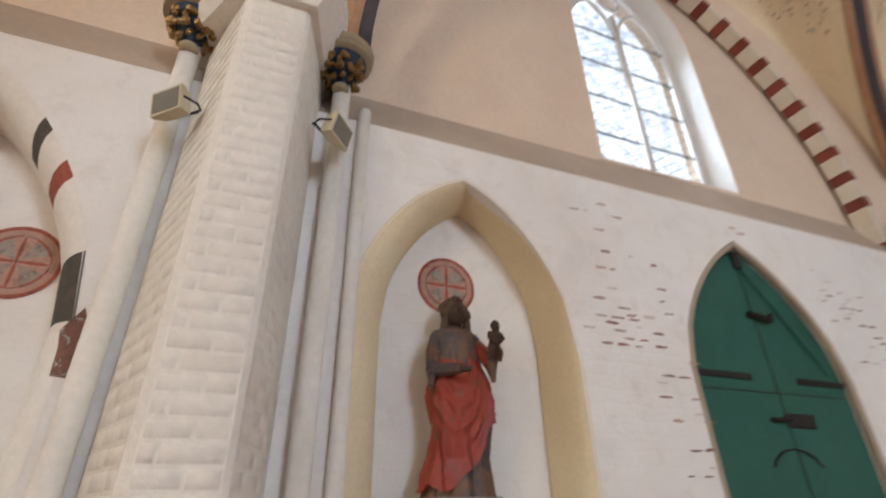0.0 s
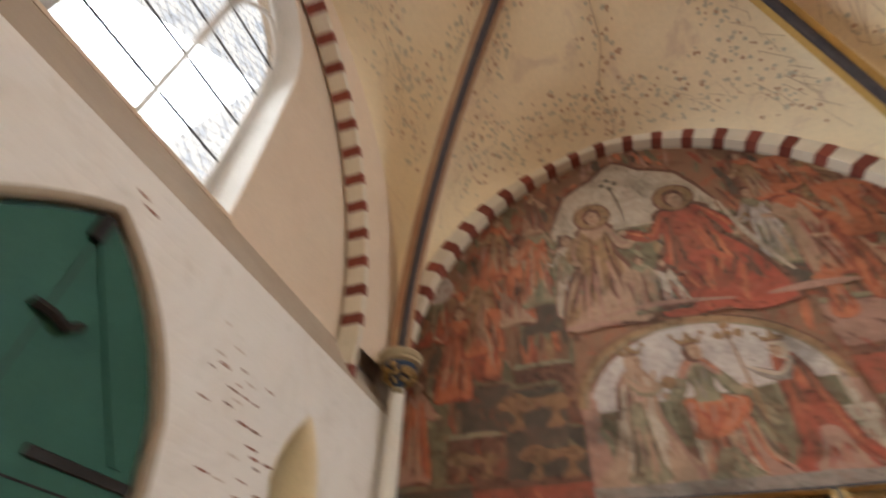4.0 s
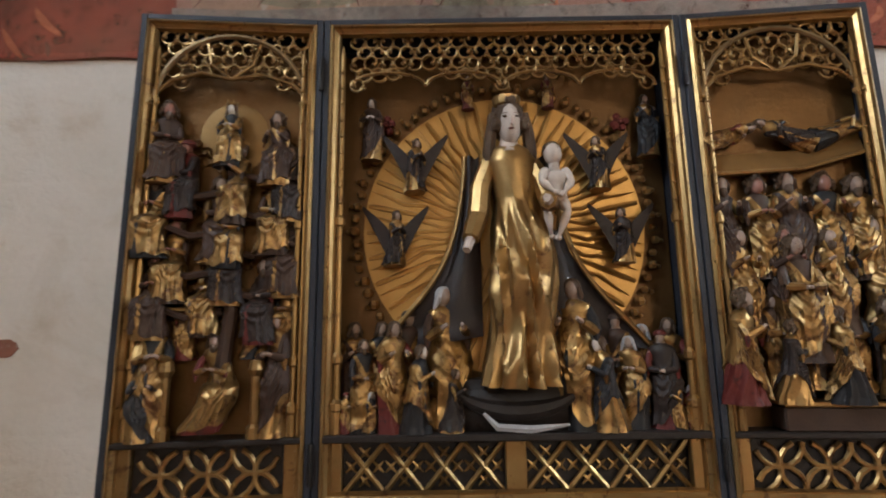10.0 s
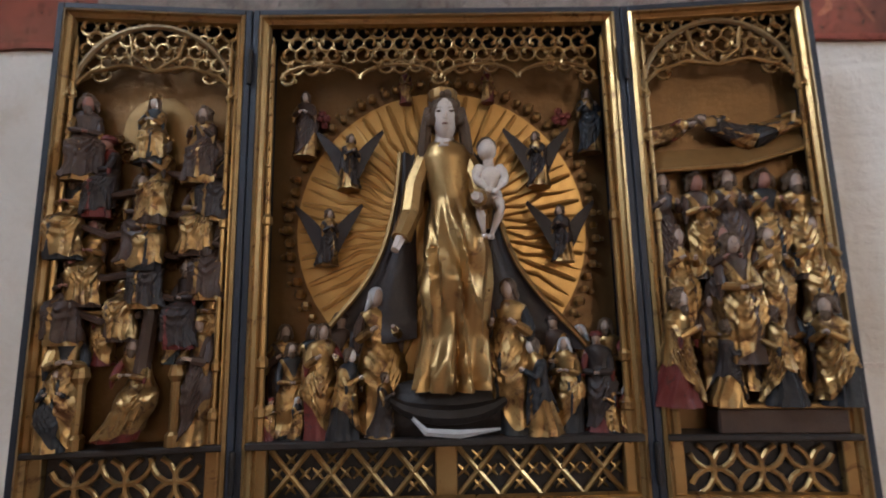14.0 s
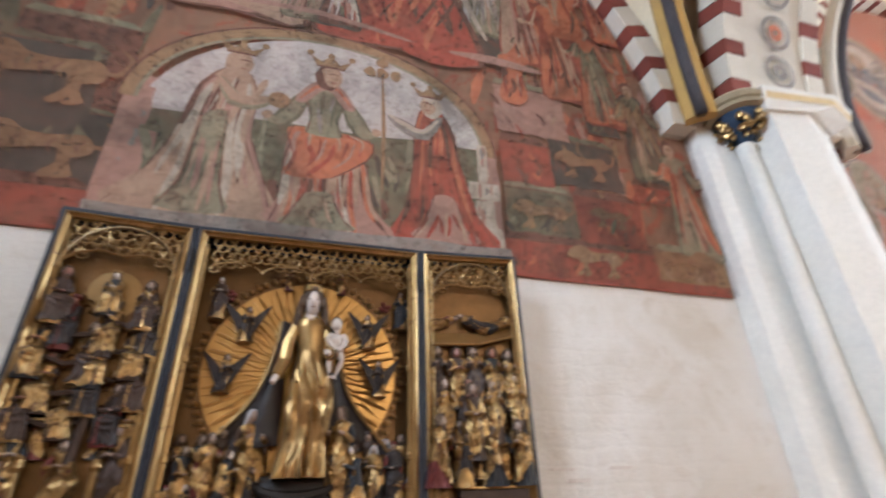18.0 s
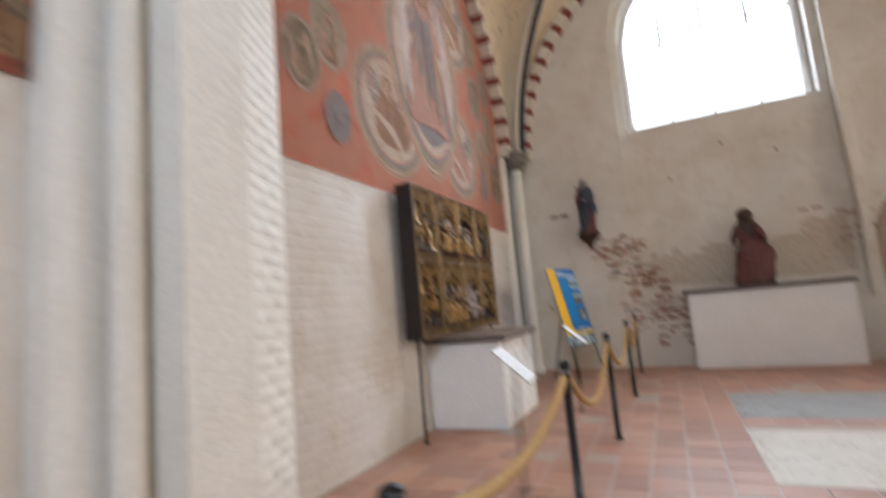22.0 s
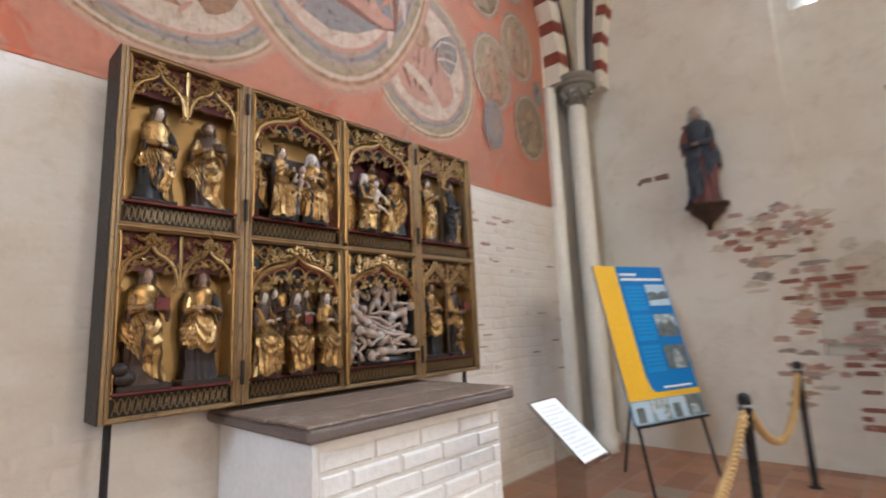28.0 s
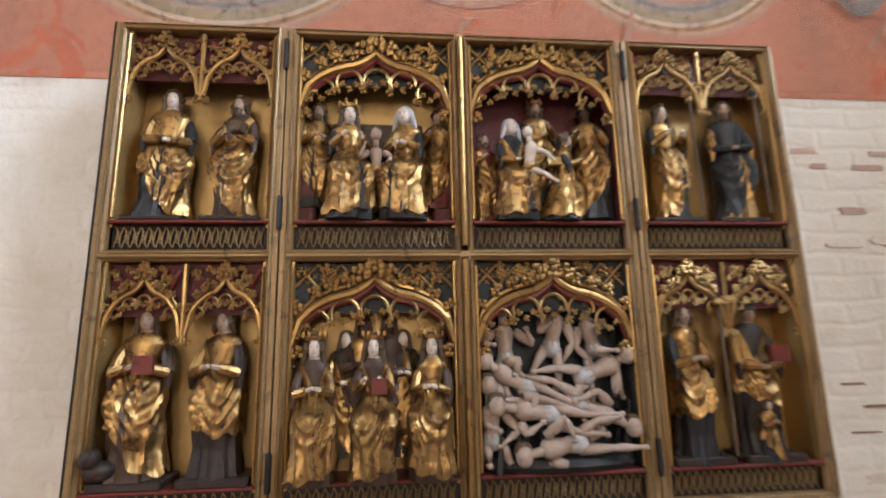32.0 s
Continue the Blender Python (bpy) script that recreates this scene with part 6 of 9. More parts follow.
# first altarpiece: Madonna in a halo of rays between two crowded wings
def madonna_altarpiece():
    ob = thing("carved_altarpiece", "open gilded triptych with a standing madonna in rays", "altarpiece")
    Z = 1.07
    H = 1.61
    c = case(ob, "centre_shrine", 2.815, -0.2, Z, 1.235, H, 0.2, 0, "dark framed central shrine", FRAMEBLUE)
    moulding(c, 0.022, 1.213, 0.022, H - 0.022, 0.035)
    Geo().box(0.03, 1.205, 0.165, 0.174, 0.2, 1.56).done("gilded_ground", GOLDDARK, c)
    Geo().box(0.03, 1.205, 0.06, 0.17, 0.03, 0.2).done("plinth", DARKWOOD, c)
    Geo().box(0.03, 1.205, -0.01, 0.17, 0.2, 0.222, bevel=0.004).done("shelf", DARKWOOD, c)
    Geo().box(0.585, 0.65, 0.03, 0.06, 0.035, 0.2, bevel=0.004).done("lattice_post", GOLD, c)
    strip(c, 0.09, 0.58, 0.045, 0.19, 0.045, "cross")
    strip(c, 0.65, 1.15, 0.045, 0.19, 0.045, "cross")
    for x in (0.065, 1.17):
        colonnette(c, x, 0.222, 1.52, 0.02)
        Geo().box(x - 0.02, x + 0.02, 0.02, 0.05, 0.04, 0.2, bevel=0.003).done("pedestal", GOLD, c)
    lace(c, 0.085, 1.15, 1.36, 1.565, 0.045, lambda x: 1.36 + 0.055 * abs(math.sin((x - 0.08) / 1.075 * math.pi * 2)))
    for q in (0.085, 0.35, 0.62, 0.885):
        Geo().tube([(q + 0.133 - 0.13 * math.cos(a), 0.035, 1.375 + 0.05 * math.sin(a)) for a in (math.pi * j / 10 for j in range(11))], 0.006, 6).done("tracery_arch", SCROLLGOLD, c)
    # halo of rays
    cx, cz = 0.62, 0.88
    g = Geo()
    ring = [(cx + 0.5 * math.cos(2 * math.pi * j / 48), cz + 0.5 * math.sin(2 * math.pi * j / 48)) for j in range(48)]
    g.rings([[(u, 0.166, w) for u, w in ring], [(u, 0.158, w) for u, w in ring]])
    g.done("halo_disc", GOLDDISC, c)
    for k in range(64):
        g = Geo()
        a = 2 * math.pi * k / 64
        pts = []
        for t in (0.3, 0.45, 0.6, 0.75, 0.9, 1.0):
            wv = 0.01 * math.sin(t * 18) * (k % 2)
            pts.append((cx + 0.49 * t * math.cos(a) - wv * math.sin(a), 0.157, cz + 0.49 * t * math.sin(a) + wv * math.cos(a)))
        g.tube(pts, [0.004, 0.006, 0.008, 0.008, 0.006, 0.002] if k % 2 else [0.004, 0.006, 0.008, 0.01, 0.011, 0.008], 5)
        g.done("halo_ray", GOLDDISC, c)
    rnd = random.Random(4)
    for k in range(74):
        a = 2 * math.pi * k / 74
        if math.sin(a) > -0.62:
            g = Geo().ball((cx + 0.525 * math.cos(a) + rnd.uniform(-0.005, 0.005), 0.14, cz + 0.53 * math.sin(a)), rnd.uniform(0.014, 0.02), 6, 4)
            if k % 2:
                g.ball((cx + 0.55 * math.cos(a), 0.145, cz + 0.55 * math.sin(a)), 0.01, 6, 4)
            g.done("rosary_bead", GOLD, c)
    for x, z in ((0.2, 1.27), (1.05, 1.27), (0.155, 0.42), (1.09, 0.42)):
        g = Geo()
        rosette(g, x, 0.13, z, 0.03, rnd)
        g.done("rosette", REDROBE, c)
    figure("madonna_figure", c, (0.635, 0.06, 0.36), 0.985, "allgold", 2, 0, "stand", "long", wide=0.78, flesh=PALE, detail=56, fold=1.7, big_head=1.22, face=True, cloak=False, arms=(((0.15, -0.04, 0.55), (0.19, -0.1, 0.46)), ((0.15, -0.08, 0.58), (0.12, -0.16, 0.57))))
    g = Geo()
    nude(g, (0.775, -0.01, 0.95), (0.772, -0.015, 1.02), (0.765, -0.025, 1.095), [((0.755, -0.015, 0.94), (0.735, -0.045, 0.9), (0.745, -0.03, 0.84)), ((0.79, -0.015, 0.94), (0.8, -0.045, 0.9), (0.775, -0.035, 0.835)), ((0.742, -0.015, 1.04), (0.725, -0.035, 1.0), (0.75, -0.05, 0.97)), ((0.8, -0.015, 1.04), (0.82, -0.03, 1.0), (0.795, -0.05, 0.965))], 0.95)
    Geo().lathe([(0.05, 1.12), (0.042, 1.14), (0.03, 1.16), (0.027, 1.2)], 0.632, 0.045, 14).done("bare_neck", PALE, c, "pale flesh above the neckline", smooth=True)
    Geo().lathe([(0.04, 1.292), (0.046, 1.297), (0.05, 1.325), (0.044, 1.322), (0.038, 1.298)], 0.63, 0.05, 14).done("crown", GOLD, c)
    g.done("child_figure", [PALE, PALE, HAIR], c, smooth=True)
    # spread mantle
    for q in (-1, 1):
        g = Geo()
        rows = []
        for i in range(9):
            t = i / 8
            z = 1.13 - 0.62 * t
            wd = 0.05 + 0.3 * t ** 2.2
            rows.append([(0.632 + q * (0.1 + wd * u * (1 + 0.05 * math.sin(9 * t))), 0.1 + 0.03 * math.sin(u * 7 + 3 * t) - 0.02 * (1 - u), z - 0.05 * u * t) for u in (0, 0.25, 0.5, 0.75, 1)])
        k = 5
        v = [p for r in rows for p in r]
        f = [(i * k + j, i * k + j + 1, (i + 1) * k + j + 1, (i + 1) * k + j) for i in range(8) for j in range(4)]
        v2 = [(a, b + 0.02, d) for a, b, d in v]
        n = len(v)
        f2 = f + [tuple(p + n for p in reversed(r)) for r in f] + [(i * k + 4, (i + 1) * k + 4, (i + 1) * k + 4 + n, i * k + 4 + n) for i in range(8)] + [(8 * k + j + 1, 8 * k + j, 8 * k + j + n, 8 * k + j + 1 + n) for j in range(4)]
        obj("mantle", v + v2, f2, DARKROBE, c, "dark mantle held open", smooth=True)
        g.tube([(0.632 + q * (0.1 + (0.05 + 0.3 * t ** 2.2) * (1 + 0.05 * math.sin(9 * t))), 0.085, 1.13 - 0.67 * t) for t in (q_ / 12 for q_ in range(13))], 0.009, 6)
        g.done("mantle_hem", GOLD, c)
    # angels
    for k, (x, z, s) in enumerate(((0.31, 1.11, 1), (0.24, 0.85, 1), (0.95, 1.11, -1), (1.02, 0.85, -1))):
        figure("angel_figure", c, (x, 0.1, z - 0.1), 0.2, "dark", 30 + k, s * 30, "kneel", "hair")
        for q in (-1, 1):
            g = Geo()
            rows = []
            for i in range(6):
                t = i / 5
                px, pz = x + q * (0.012 + 0.1 * t), z + 0.01 + 0.1 * t ** 0.8
                rows.append([(px, 0.1 + 0.004, pz), (px, 0.1 - 0.004, pz), (px + q * 0.004, 0.1, pz - 0.1 * (1 - t) - 0.012)])
            g.rings(rows)
            g.done("angel_wing", DARKROBE, c, "dark spread wing")
    for k, (x, z) in enumerate(((0.15, 1.13), (0.5, 1.32), (0.79, 1.32), (1.14, 1.13))):
        figure("saint_figure", c, (x, 0.12, z), 0.25 if k in (0, 3) else 0.14, ("brown", "goldred", "goldred", "blue")[k], 40 + k, 0, "stand", "hair", flesh=PALE if k == 0 else None)
    # crescent and kneeling people under the mantle
    g = Geo()
    g.tube([(0.63 + 0.2 * math.sin(a), 0.03, 0.34 - 0.09 * math.cos(a) + 0.03) for a in (-1.3 + 2.6 * j / 10 for j in range(11))], [0.006, 0.014, 0.02, 0.026, 0.03, 0.03, 0.03, 0.026, 0.02, 0.014, 0.006], 8)
    g.done("crescent", DARKWOOD, c)
    Geo().lathe([(0.27, 0.222), (0.25, 0.3), (0.2, 0.37), (0.1, 0.38)], 0.63, 0.1, 18, 0, 1.0, 0.3).done("mound", DARKWOOD, c, smooth=True)
    rnd = random.Random(9)
    rows = [(0.1, 0.12, 0.36, "brown"), (0.19, 0.13, 0.36, "gold"), (0.28, 0.12, 0.4, "goldbrown"), (0.4, 0.1, 0.48, "goldbrown"), (0.14, 0.06, 0.3, "gold"), (0.24, 0.05, 0.36, "goldred"), (0.98, 0.12, 0.38, "goldbrown"), (1.07, 0.13, 0.34, "brown"), (1.15, 0.11, 0.36, "goldred"), (0.83, 0.08, 0.5, "gold"), (1.1, 0.06, 0.32, "plum"), (1.0, 0.07, 0.3, "gold")]
    for k, (x, y, h, lk) in enumerate(rows):
        figure("praying_figure", c, (x, y, 0.222), h, lk, 60 + k, 25 if x < 0.6 else -25, "stand", ("beard", "hair", "cap", "veil")[k % 4], flesh=SKIN, detail=16)
    for k, (x, h, lk, t) in enumerate(((0.32, 0.28, "gold", 60), (0.09, 0.13, "goldred", 40), (0.17, 0.13, "gold", 40), (0.9, 0.3, "blue", -60), (1.12, 0.16, "gold", -40), (1.17, 0.14, "goldred", -40), (0.43, 0.2, "dark", 60))):
        figure("kneeling_figure", c, (x, 0.03, 0.222), h, lk, 80 + k, t, "kneel", ("hair", "cap", "veil")[k % 3], flesh=PALE if k in (0, 3) else SKIN, detail=16)
    Geo().tube([(0.52, 0.0, 0.28), (0.56, 0.0, 0.24), (0.66, 0.0, 0.232), (0.78, 0.0, 0.245)], [0.006, 0.012, 0.014, 0.004], 6).done("pale_scroll", VEIL, c)
    # wings
    W = 0.61
    for side, x, turn, org in ((-1, 2.812, -7, W), (1, 4.053, 7, 0.0)):
        w = case(ob, "wing", x, -0.2, Z, W, H, 0.12, -turn if side < 0 else turn, "hinged side wing in a dark frame", FRAMEBLUE, origin=org)
        w.matrix_basis = pose(x, -0.2, Z, 0, 0, 5 if side < 0 else -5)
        o = -org
        moulding(w, o + 0.022, o + W - 0.022, 0.022, H - 0.022, 0.032)
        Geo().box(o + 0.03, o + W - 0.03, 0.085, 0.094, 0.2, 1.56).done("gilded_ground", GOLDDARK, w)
        # brighter gold disc put in for the golden glow behind the figures
        Geo().ball((o + W / 2, 0.086, 1.2 if side < 0 else 0.88), (0.12, 0.006, 0.13), 20, 12).done("gold_glow_disc", GOLDFLAT, w)
        Geo().box(o + 0.03, o + W - 0.03, 0.04, 0.09, 0.03, 0.2).done("plinth", DARKWOOD, w)
        Geo().box(o + 0.03, o + W - 0.03, -0.008, 0.09, 0.2, 0.218, bevel=0.004).done("shelf", DARKWOOD, w)
        strip(w, o + 0.1, o + W - 0.1, 0.045, 0.185, 0.03, "circles")
        for xx in (o + 0.065, o + W - 0.065):
            colonnette(w, xx, 0.22, 1.5, 0.012, 0.009)
            Geo().box(xx - 0.018, xx + 0.018, 0.012, 0.04, 0.04, 0.2, bevel=0.003).done("pedestal", GOLD, w)
        mid = o + W / 2
        lace(w, o + 0.06, o + W - 0.06, 1.32, 1.56, 0.035, lambda px, mid=mid: 1.325 + 0.075 * max(0.0, 1 - ((px - mid) / 0.25) ** 2))
        Geo().tube([(mid - 0.25 * math.cos(a), 0.02, 1.29 + 0.255 * math.sin(a)) for a in (math.pi * j / 18 for j in range(19))], 0.009, 6).done("tracery_arch", DULLGOLD, w)
        for q in (-1, 1):
            Geo().tube([(mid + q * 0.25, 0.022, 1.325), (mid + q * 0.2, 0.02, 1.375), (mid + q * 0.1, 0.018, 1.405), (mid, 0.018, 1.385), (mid - q * 0.07, 0.02, 1.44), (mid - q * 0.09, 0.025, 1.53)], 0.0065, 6).done("crossing_tendril", SCROLLGOLD, w)
            rosette_ = Geo()
            rosette(rosette_, mid + q * 0.25, 0.012, 1.3, 0.02, random.Random(5))
            rosette_.done("leaf_knop", GOLD, w)
        rnd = random.Random(20 + side)
        if side < 0:
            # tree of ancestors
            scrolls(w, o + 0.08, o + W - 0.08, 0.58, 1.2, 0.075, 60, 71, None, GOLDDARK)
            g = Geo()
            g.tube([(mid + 0.02, 0.03, 0.42), (mid + 0.04, 0.025, 0.6), (mid, 0.03, 0.8), (mid + 0.02, 0.04, 1.0), (mid, 0.04, 1.15)], [0.025, 0.022, 0.02, 0.016, 0.01], 8)
            g.done("tree_trunk", BROWNROBE, w)
            for k in range(8):
                q, z = (-1, 1)[k % 2], 0.6 + 0.065 * k
                g = Geo()
                g.tube([(mid + 0.01, 0.03, z), (mid + q * 0.1, 0.02, z - 0.02), (mid + q * 0.2, 0.025, z + 0.02), (mid + q * 0.25, 0.03, z + 0.07)], [0.014, 0.012, 0.01, 0.005], 6)
                g.done("tree_branch", BROWNROBE, w)
            for k in range(15):
                row, col = divmod(k, 3)
                if row == 4 and col == 1:
                    continue
                x_, z_ = mid + (-0.175, 0.0, 0.175)[col] + (0.03 if row % 2 else -0.03) + rnd.uniform(-0.015, 0.015), 0.5 + 0.128 * row + rnd.uniform(-0.015, 0.02)
                figure("ancestor_figure", w, (x_, 0.04 + 0.012 * (k % 2), z_), rnd.uniform(0.27, 0.3), ("brown", "goldbrown", "plum", "goldbrown", "dark", "brown", "gold")[k % 7], 100 + k, rnd.uniform(-35, 35), "sit", ("beard", "cap", "beard", "hair")[k % 4], crown=k % 5 == 0, detail=22, big_head=1.15, flesh=RUDDY if k % 3 == 0 else None)
            figure("ancestor_figure", w, (mid + 0.02, 0.02, 0.73), 0.25, "gold", 130, 0, "sit", "beard", detail=16)
            for dx in (-0.2, -0.1, 0.1, 0.2):
                figure("ancestor_figure", w, (mid + dx, 0.055, 0.42 + 0.3 * abs(dx)), 0.21, "gold" if dx > 0 else "goldred", int(140 + 10 * dx), -60 * dx, "stand", "beard", detail=14)
            figure("crowned_madonna", w, (mid, 0.04, 1.07), 0.24, "gold", 131, 0, "sit", "long", True, flesh=PALE, detail=16)
            figure("standing_prophet", w, (o + 0.12, 0.03, 0.22), 0.4, "gold", 132, 20, "stand", "beard", detail=18, wide=0.8)
            figure("kneeling_boy", w, (o + 0.11, 0.0, 0.22), 0.24, "blue", 135, 20, "stand", "hair", detail=14)
            figure("standing_prophet", w, (o + W - 0.12, 0.04, 0.22), 0.4, "brown", 133, -20, "stand", "cap", detail=18, wide=0.8)
            figure("sleeping_ancestor", w, (mid - 0.03, 0.03, 0.24), 0.3, "goldred", 134, 0, "sit", "beard", lean=0.1, detail=18)
            for q in (-0.14, 0.13):
                Geo().lathe([(0.025, 0.218), (0.025, 0.25), (0.016, 0.26), (0.016, 0.4), (0.026, 0.42), (0.02, 0.45)], mid + q, 0.015, 10).done("throne_post", GOLD, w)
            for q in (-0.12, 0.2):
                Geo().box(mid + q - 0.02, mid + q + 0.02, 0.04, 0.08, 0.45, 0.6, bevel=0.004).done("house_pillar", GOLD, w)
                Geo().box(mid + q - 0.06, mid + q + 0.06, 0.03, 0.085, 0.6, 0.615, bevel=0.003).done("house_lintel", GOLD, w)
        else:
            # the gathering of the apostles round the kneeling madonna
            Geo().tube([(o + 0.06, 0.02, 1.03), (o + 0.34, 0.012, 1.035), (o + W - 0.06, 0.02, 1.09)], 0.007, 8).done("canopy_edge", GOLD, w)
            Geo().rings([[(x_, 0.03, z_), (x_, 0.085, z_ + 0.0), (x_, 0.085, z_ + 0.07), (x_, 0.05, z_ + 0.07)] for x_, z_ in ((o + 0.06, 1.035), (o + 0.34, 1.04), (o + W - 0.06, 1.095))]).done("canopy_roof", GOLDFLAT, w)
            for k in range(3):
                rec = figure("reclining_figure", w, (o + 0.13 + 0.18 * k, 0.04, 1.1), 0.21, ("goldred", "dark", "gold")[k], 150 + k, 40 - 40 * k, "kneel", "hair", detail=14)
                rx_, rz_ = o + 0.13 + 0.18 * k, 1.17
                rec.matrix_basis = pose(rx_, 0, rz_, 0, (70, -65, 75)[k], 0) @ pose(-rx_, 0, -rz_ - 0.03)
            for k in range(5):
                figure("apostle_figure", w, (o + 0.1 + 0.105 * k + rnd.uniform(-0.01, 0.01), 0.06, 0.66 + rnd.uniform(0, 0.035)), 0.36, ("brown", "goldbrown", "brown", "gold", "goldbrown")[k], 160 + k, 12 - 6 * k, "stand", ("beard", "hair", "beard", "hair", "beard")[k], detail=22, big_head=1.35, flesh=RUDDY if k % 2 else None)
            for k in range(5):
                figure("apostle_figure", w, (o + 0.1 + 0.11 * k, 0.055, 0.32 + rnd.uniform(0, 0.03)), 0.32, ("brown", "goldbrown", "dark", "gold", "brown")[k], 190 + k, 20 - 10 * k, "stand", ("beard", "hair")[k % 2], detail=16, big_head=1.3)
            for k in range(4):
                figure("apostle_figure", w, (o + 0.12 + 0.14 * k, 0.04, 0.5 + rnd.uniform(0, 0.03)), 0.35, ("goldbrown", "brown", "goldbrown", "gold")[k], 170 + k, 20 - 12 * k, "stand", ("hair", "beard", "beard", "hair")[k], detail=22, big_head=1.35, flesh=RUDDY if k == 1 else None)
            figure("madonna_figure", w, (mid - 0.03, 0.012, 0.42), 0.41, "goldbrown", 176, 0, "stand", "long", flesh=SKIN, detail=26, big_head=1.2, face=True)
            for k, (dx, hh, lk, t) in enumerate(((-0.22, 0.36, "goldred", 40), (0.06, 0.3, "gold", -70), (0.22, 0.33, "gold", -40), (-0.08, 0.26, "dark", 60))):
                figure("kneeling_apostle", w, (mid + dx, 0.0, 0.3), hh, lk, 180 + k, t, "kneel", ("beard", "hair")[k % 2], detail=22, big_head=1.15)
            Geo().box(mid - 0.12, o + W - 0.06, -0.002, 0.08, 0.218, 0.29, bevel=0.005).done("step", BROWNROBE, w)
            Geo().box(mid - 0.12, o + W - 0.06, -0.006, 0.08, 0.29, 0.305, bevel=0.003).done("step_edge", GOLD, w)
    for x in (2.812, 4.052):
        for z in (Z + 0.14, Z + 1.4):
            hinge(ob, x, z, -0.207)
    rods(ob, (2.37, 4.6), -0.12, Z)
    return ob


# second altarpiece: two rows of scenes
def saints_altarpiece():
    ob = thing("carved_altarpiece", "open gilded altarpiece with two rows of carved saints", "altarpiece")
    Z, H = 1.07, 1.71
    HALF = 0.855
    D = {"wing_l": (10.06, 0.6, 0.2), "centre": (10.665, 1.275, 0.2), "wing_r": (11.945, 0.64, 0.2)}
    FR = plain("gilded_frame_wood", (0.3, 0.19, 0.08), (0.2, 0.12, 0.055), 0.45, 0.3, big=8, fine=80, bump=0.03, dirt=(0.12, 0.075, 0.04))
    ALTARGOLD = plain("smooth_gilded_back", (0.47, 0.305, 0.12), (0.36, 0.225, 0.085), 0.42, 0.6, big=4, fine=40, bump=0.01)
    TEALG = plain("dark_blue_ground", (0.022, 0.028, 0.032), (0.03, 0.026, 0.024), 0.6, big=6, fine=60)

    def cell(c, x0, x1, z0, arch, two, ground, seed, strip_z=0.13):
        z1 = z0 + HALF
        moulding(c, x0, x1, z0, z1, 0.022, mat=FR)
        Geo().box(x0 + 0.02, x1 - 0.02, 0.15, 0.16, z0 + 0.1, z1 - 0.02).done("gilded_ground", ground, c)
        for xx in (x0 + 0.02, x1 - 0.03):
            Geo().box(xx, xx + 0.01, 0.02, 0.16, z0 + 0.1, z1 - 0.02).done("side_lining", ground, c)
        Geo().box(x0 + 0.02, x1 - 0.02, 0.04, 0.16, z0 + 0.02, z0 + 0.11).done("plinth", DARKWOOD, c)
        Geo().box(x0 + 0.02, x1 - 0.02, 0.002, 0.16, z0 + 0.11, z0 + 0.122, bevel=0.003).done("shelf", REDROBE, c)
        strip(c, x0 + 0.035, x1 - 0.035, z0 + 0.03, z0 + 0.1, 0.028, "net", DULLGOLD)
        Geo().box(x0 + 0.02, x1 - 0.02, 0.05, 0.06, z1 - 0.2, z1 - 0.02).done("canopy_back", CARMINE if two else TEALG, c)
        if two:
            m = (x0 + x1) / 2
            for a, b in ((x0 + 0.02, m), (m, x1 - 0.02)):
                ogee(c, a + 0.008, b - 0.008, z1 - 0.27, z1 - 0.025, 0.022, seed)
                for q in (-1, 1):
                    mm = (a + b) / 2
                    Geo().tube([(mm + q * 0.04, 0.045, z1 - 0.16), (mm + q * 0.11, 0.04, z1 - 0.05)], [0.006, 0.012], 6).done("red_ray", REDROBE, c)
            Geo().tube([(m, 0.02, z1 - 0.29), (m, 0.02, z1 - 0.03)], [0.006, 0.01], 7).done("pendant", GOLD, c)
        else:
            ogee(c, x0 + 0.025, x1 - 0.025, z1 - 0.3, z1 - 0.02, 0.022, seed, red=True)
            strip(c, x0 + 0.03, x1 - 0.03, z1 - 0.11, z1 - 0.03, 0.04, "cross")
        for xx in (x0 + 0.026, x1 - 0.026):
            Geo().tube([(xx, 0.012, z0 + 0.13), (xx, 0.012, z1 - 0.04)], 0.006, 6).done("bead_rod", GOLD, c)

    cases = {}
    for key, (x, w, d) in D.items():
        c = case(ob, "centre_shrine" if key == "centre" else "wing", x, -0.3, Z, w, H, d, 0, "gilded wooden case" if key == "centre" else "hinged gilded side wing", [FR], dark=0.02)
        cases[key] = c
        Geo().box(0.02, w - 0.02, -0.004, 0.15, HALF - 0.012, HALF + 0.012, bevel=0.004).done("middle_rail", FR, c)
    Geo().box(-0.006, 0.0, 0.0, 0.2, 0.0, H).done("side_board", DARKWOOD, cases["wing_l"], "dark outer side")
    wl, ce, wr = cases["wing_l"], cases["centre"], cases["wing_r"]
    for z0 in (0.0, HALF):
        cell(wl, 0.02, 0.58, z0, None, True, ALTARGOLD, 1 if z0 else 2)
        cell(wr, 0.02, 0.62, z0, None, True, ALTARGOLD, 3)
        cell(ce, 0.02, 0.625, z0, None, False, ALTARGOLD, 4)
        cell(ce, 0.65, 1.255, z0, None, False, CARMINE if z0 else TEALG, 5)
        Geo().tube([(0.637, -0.008, z0 + 0.03), (0.637, -0.008, z0 + HALF - 0.02)], 0.011, 8).done("dividing_shaft", GOLD, ce)
    top, low = HALF + 0.122, 0.122
    B = "carved_saint"
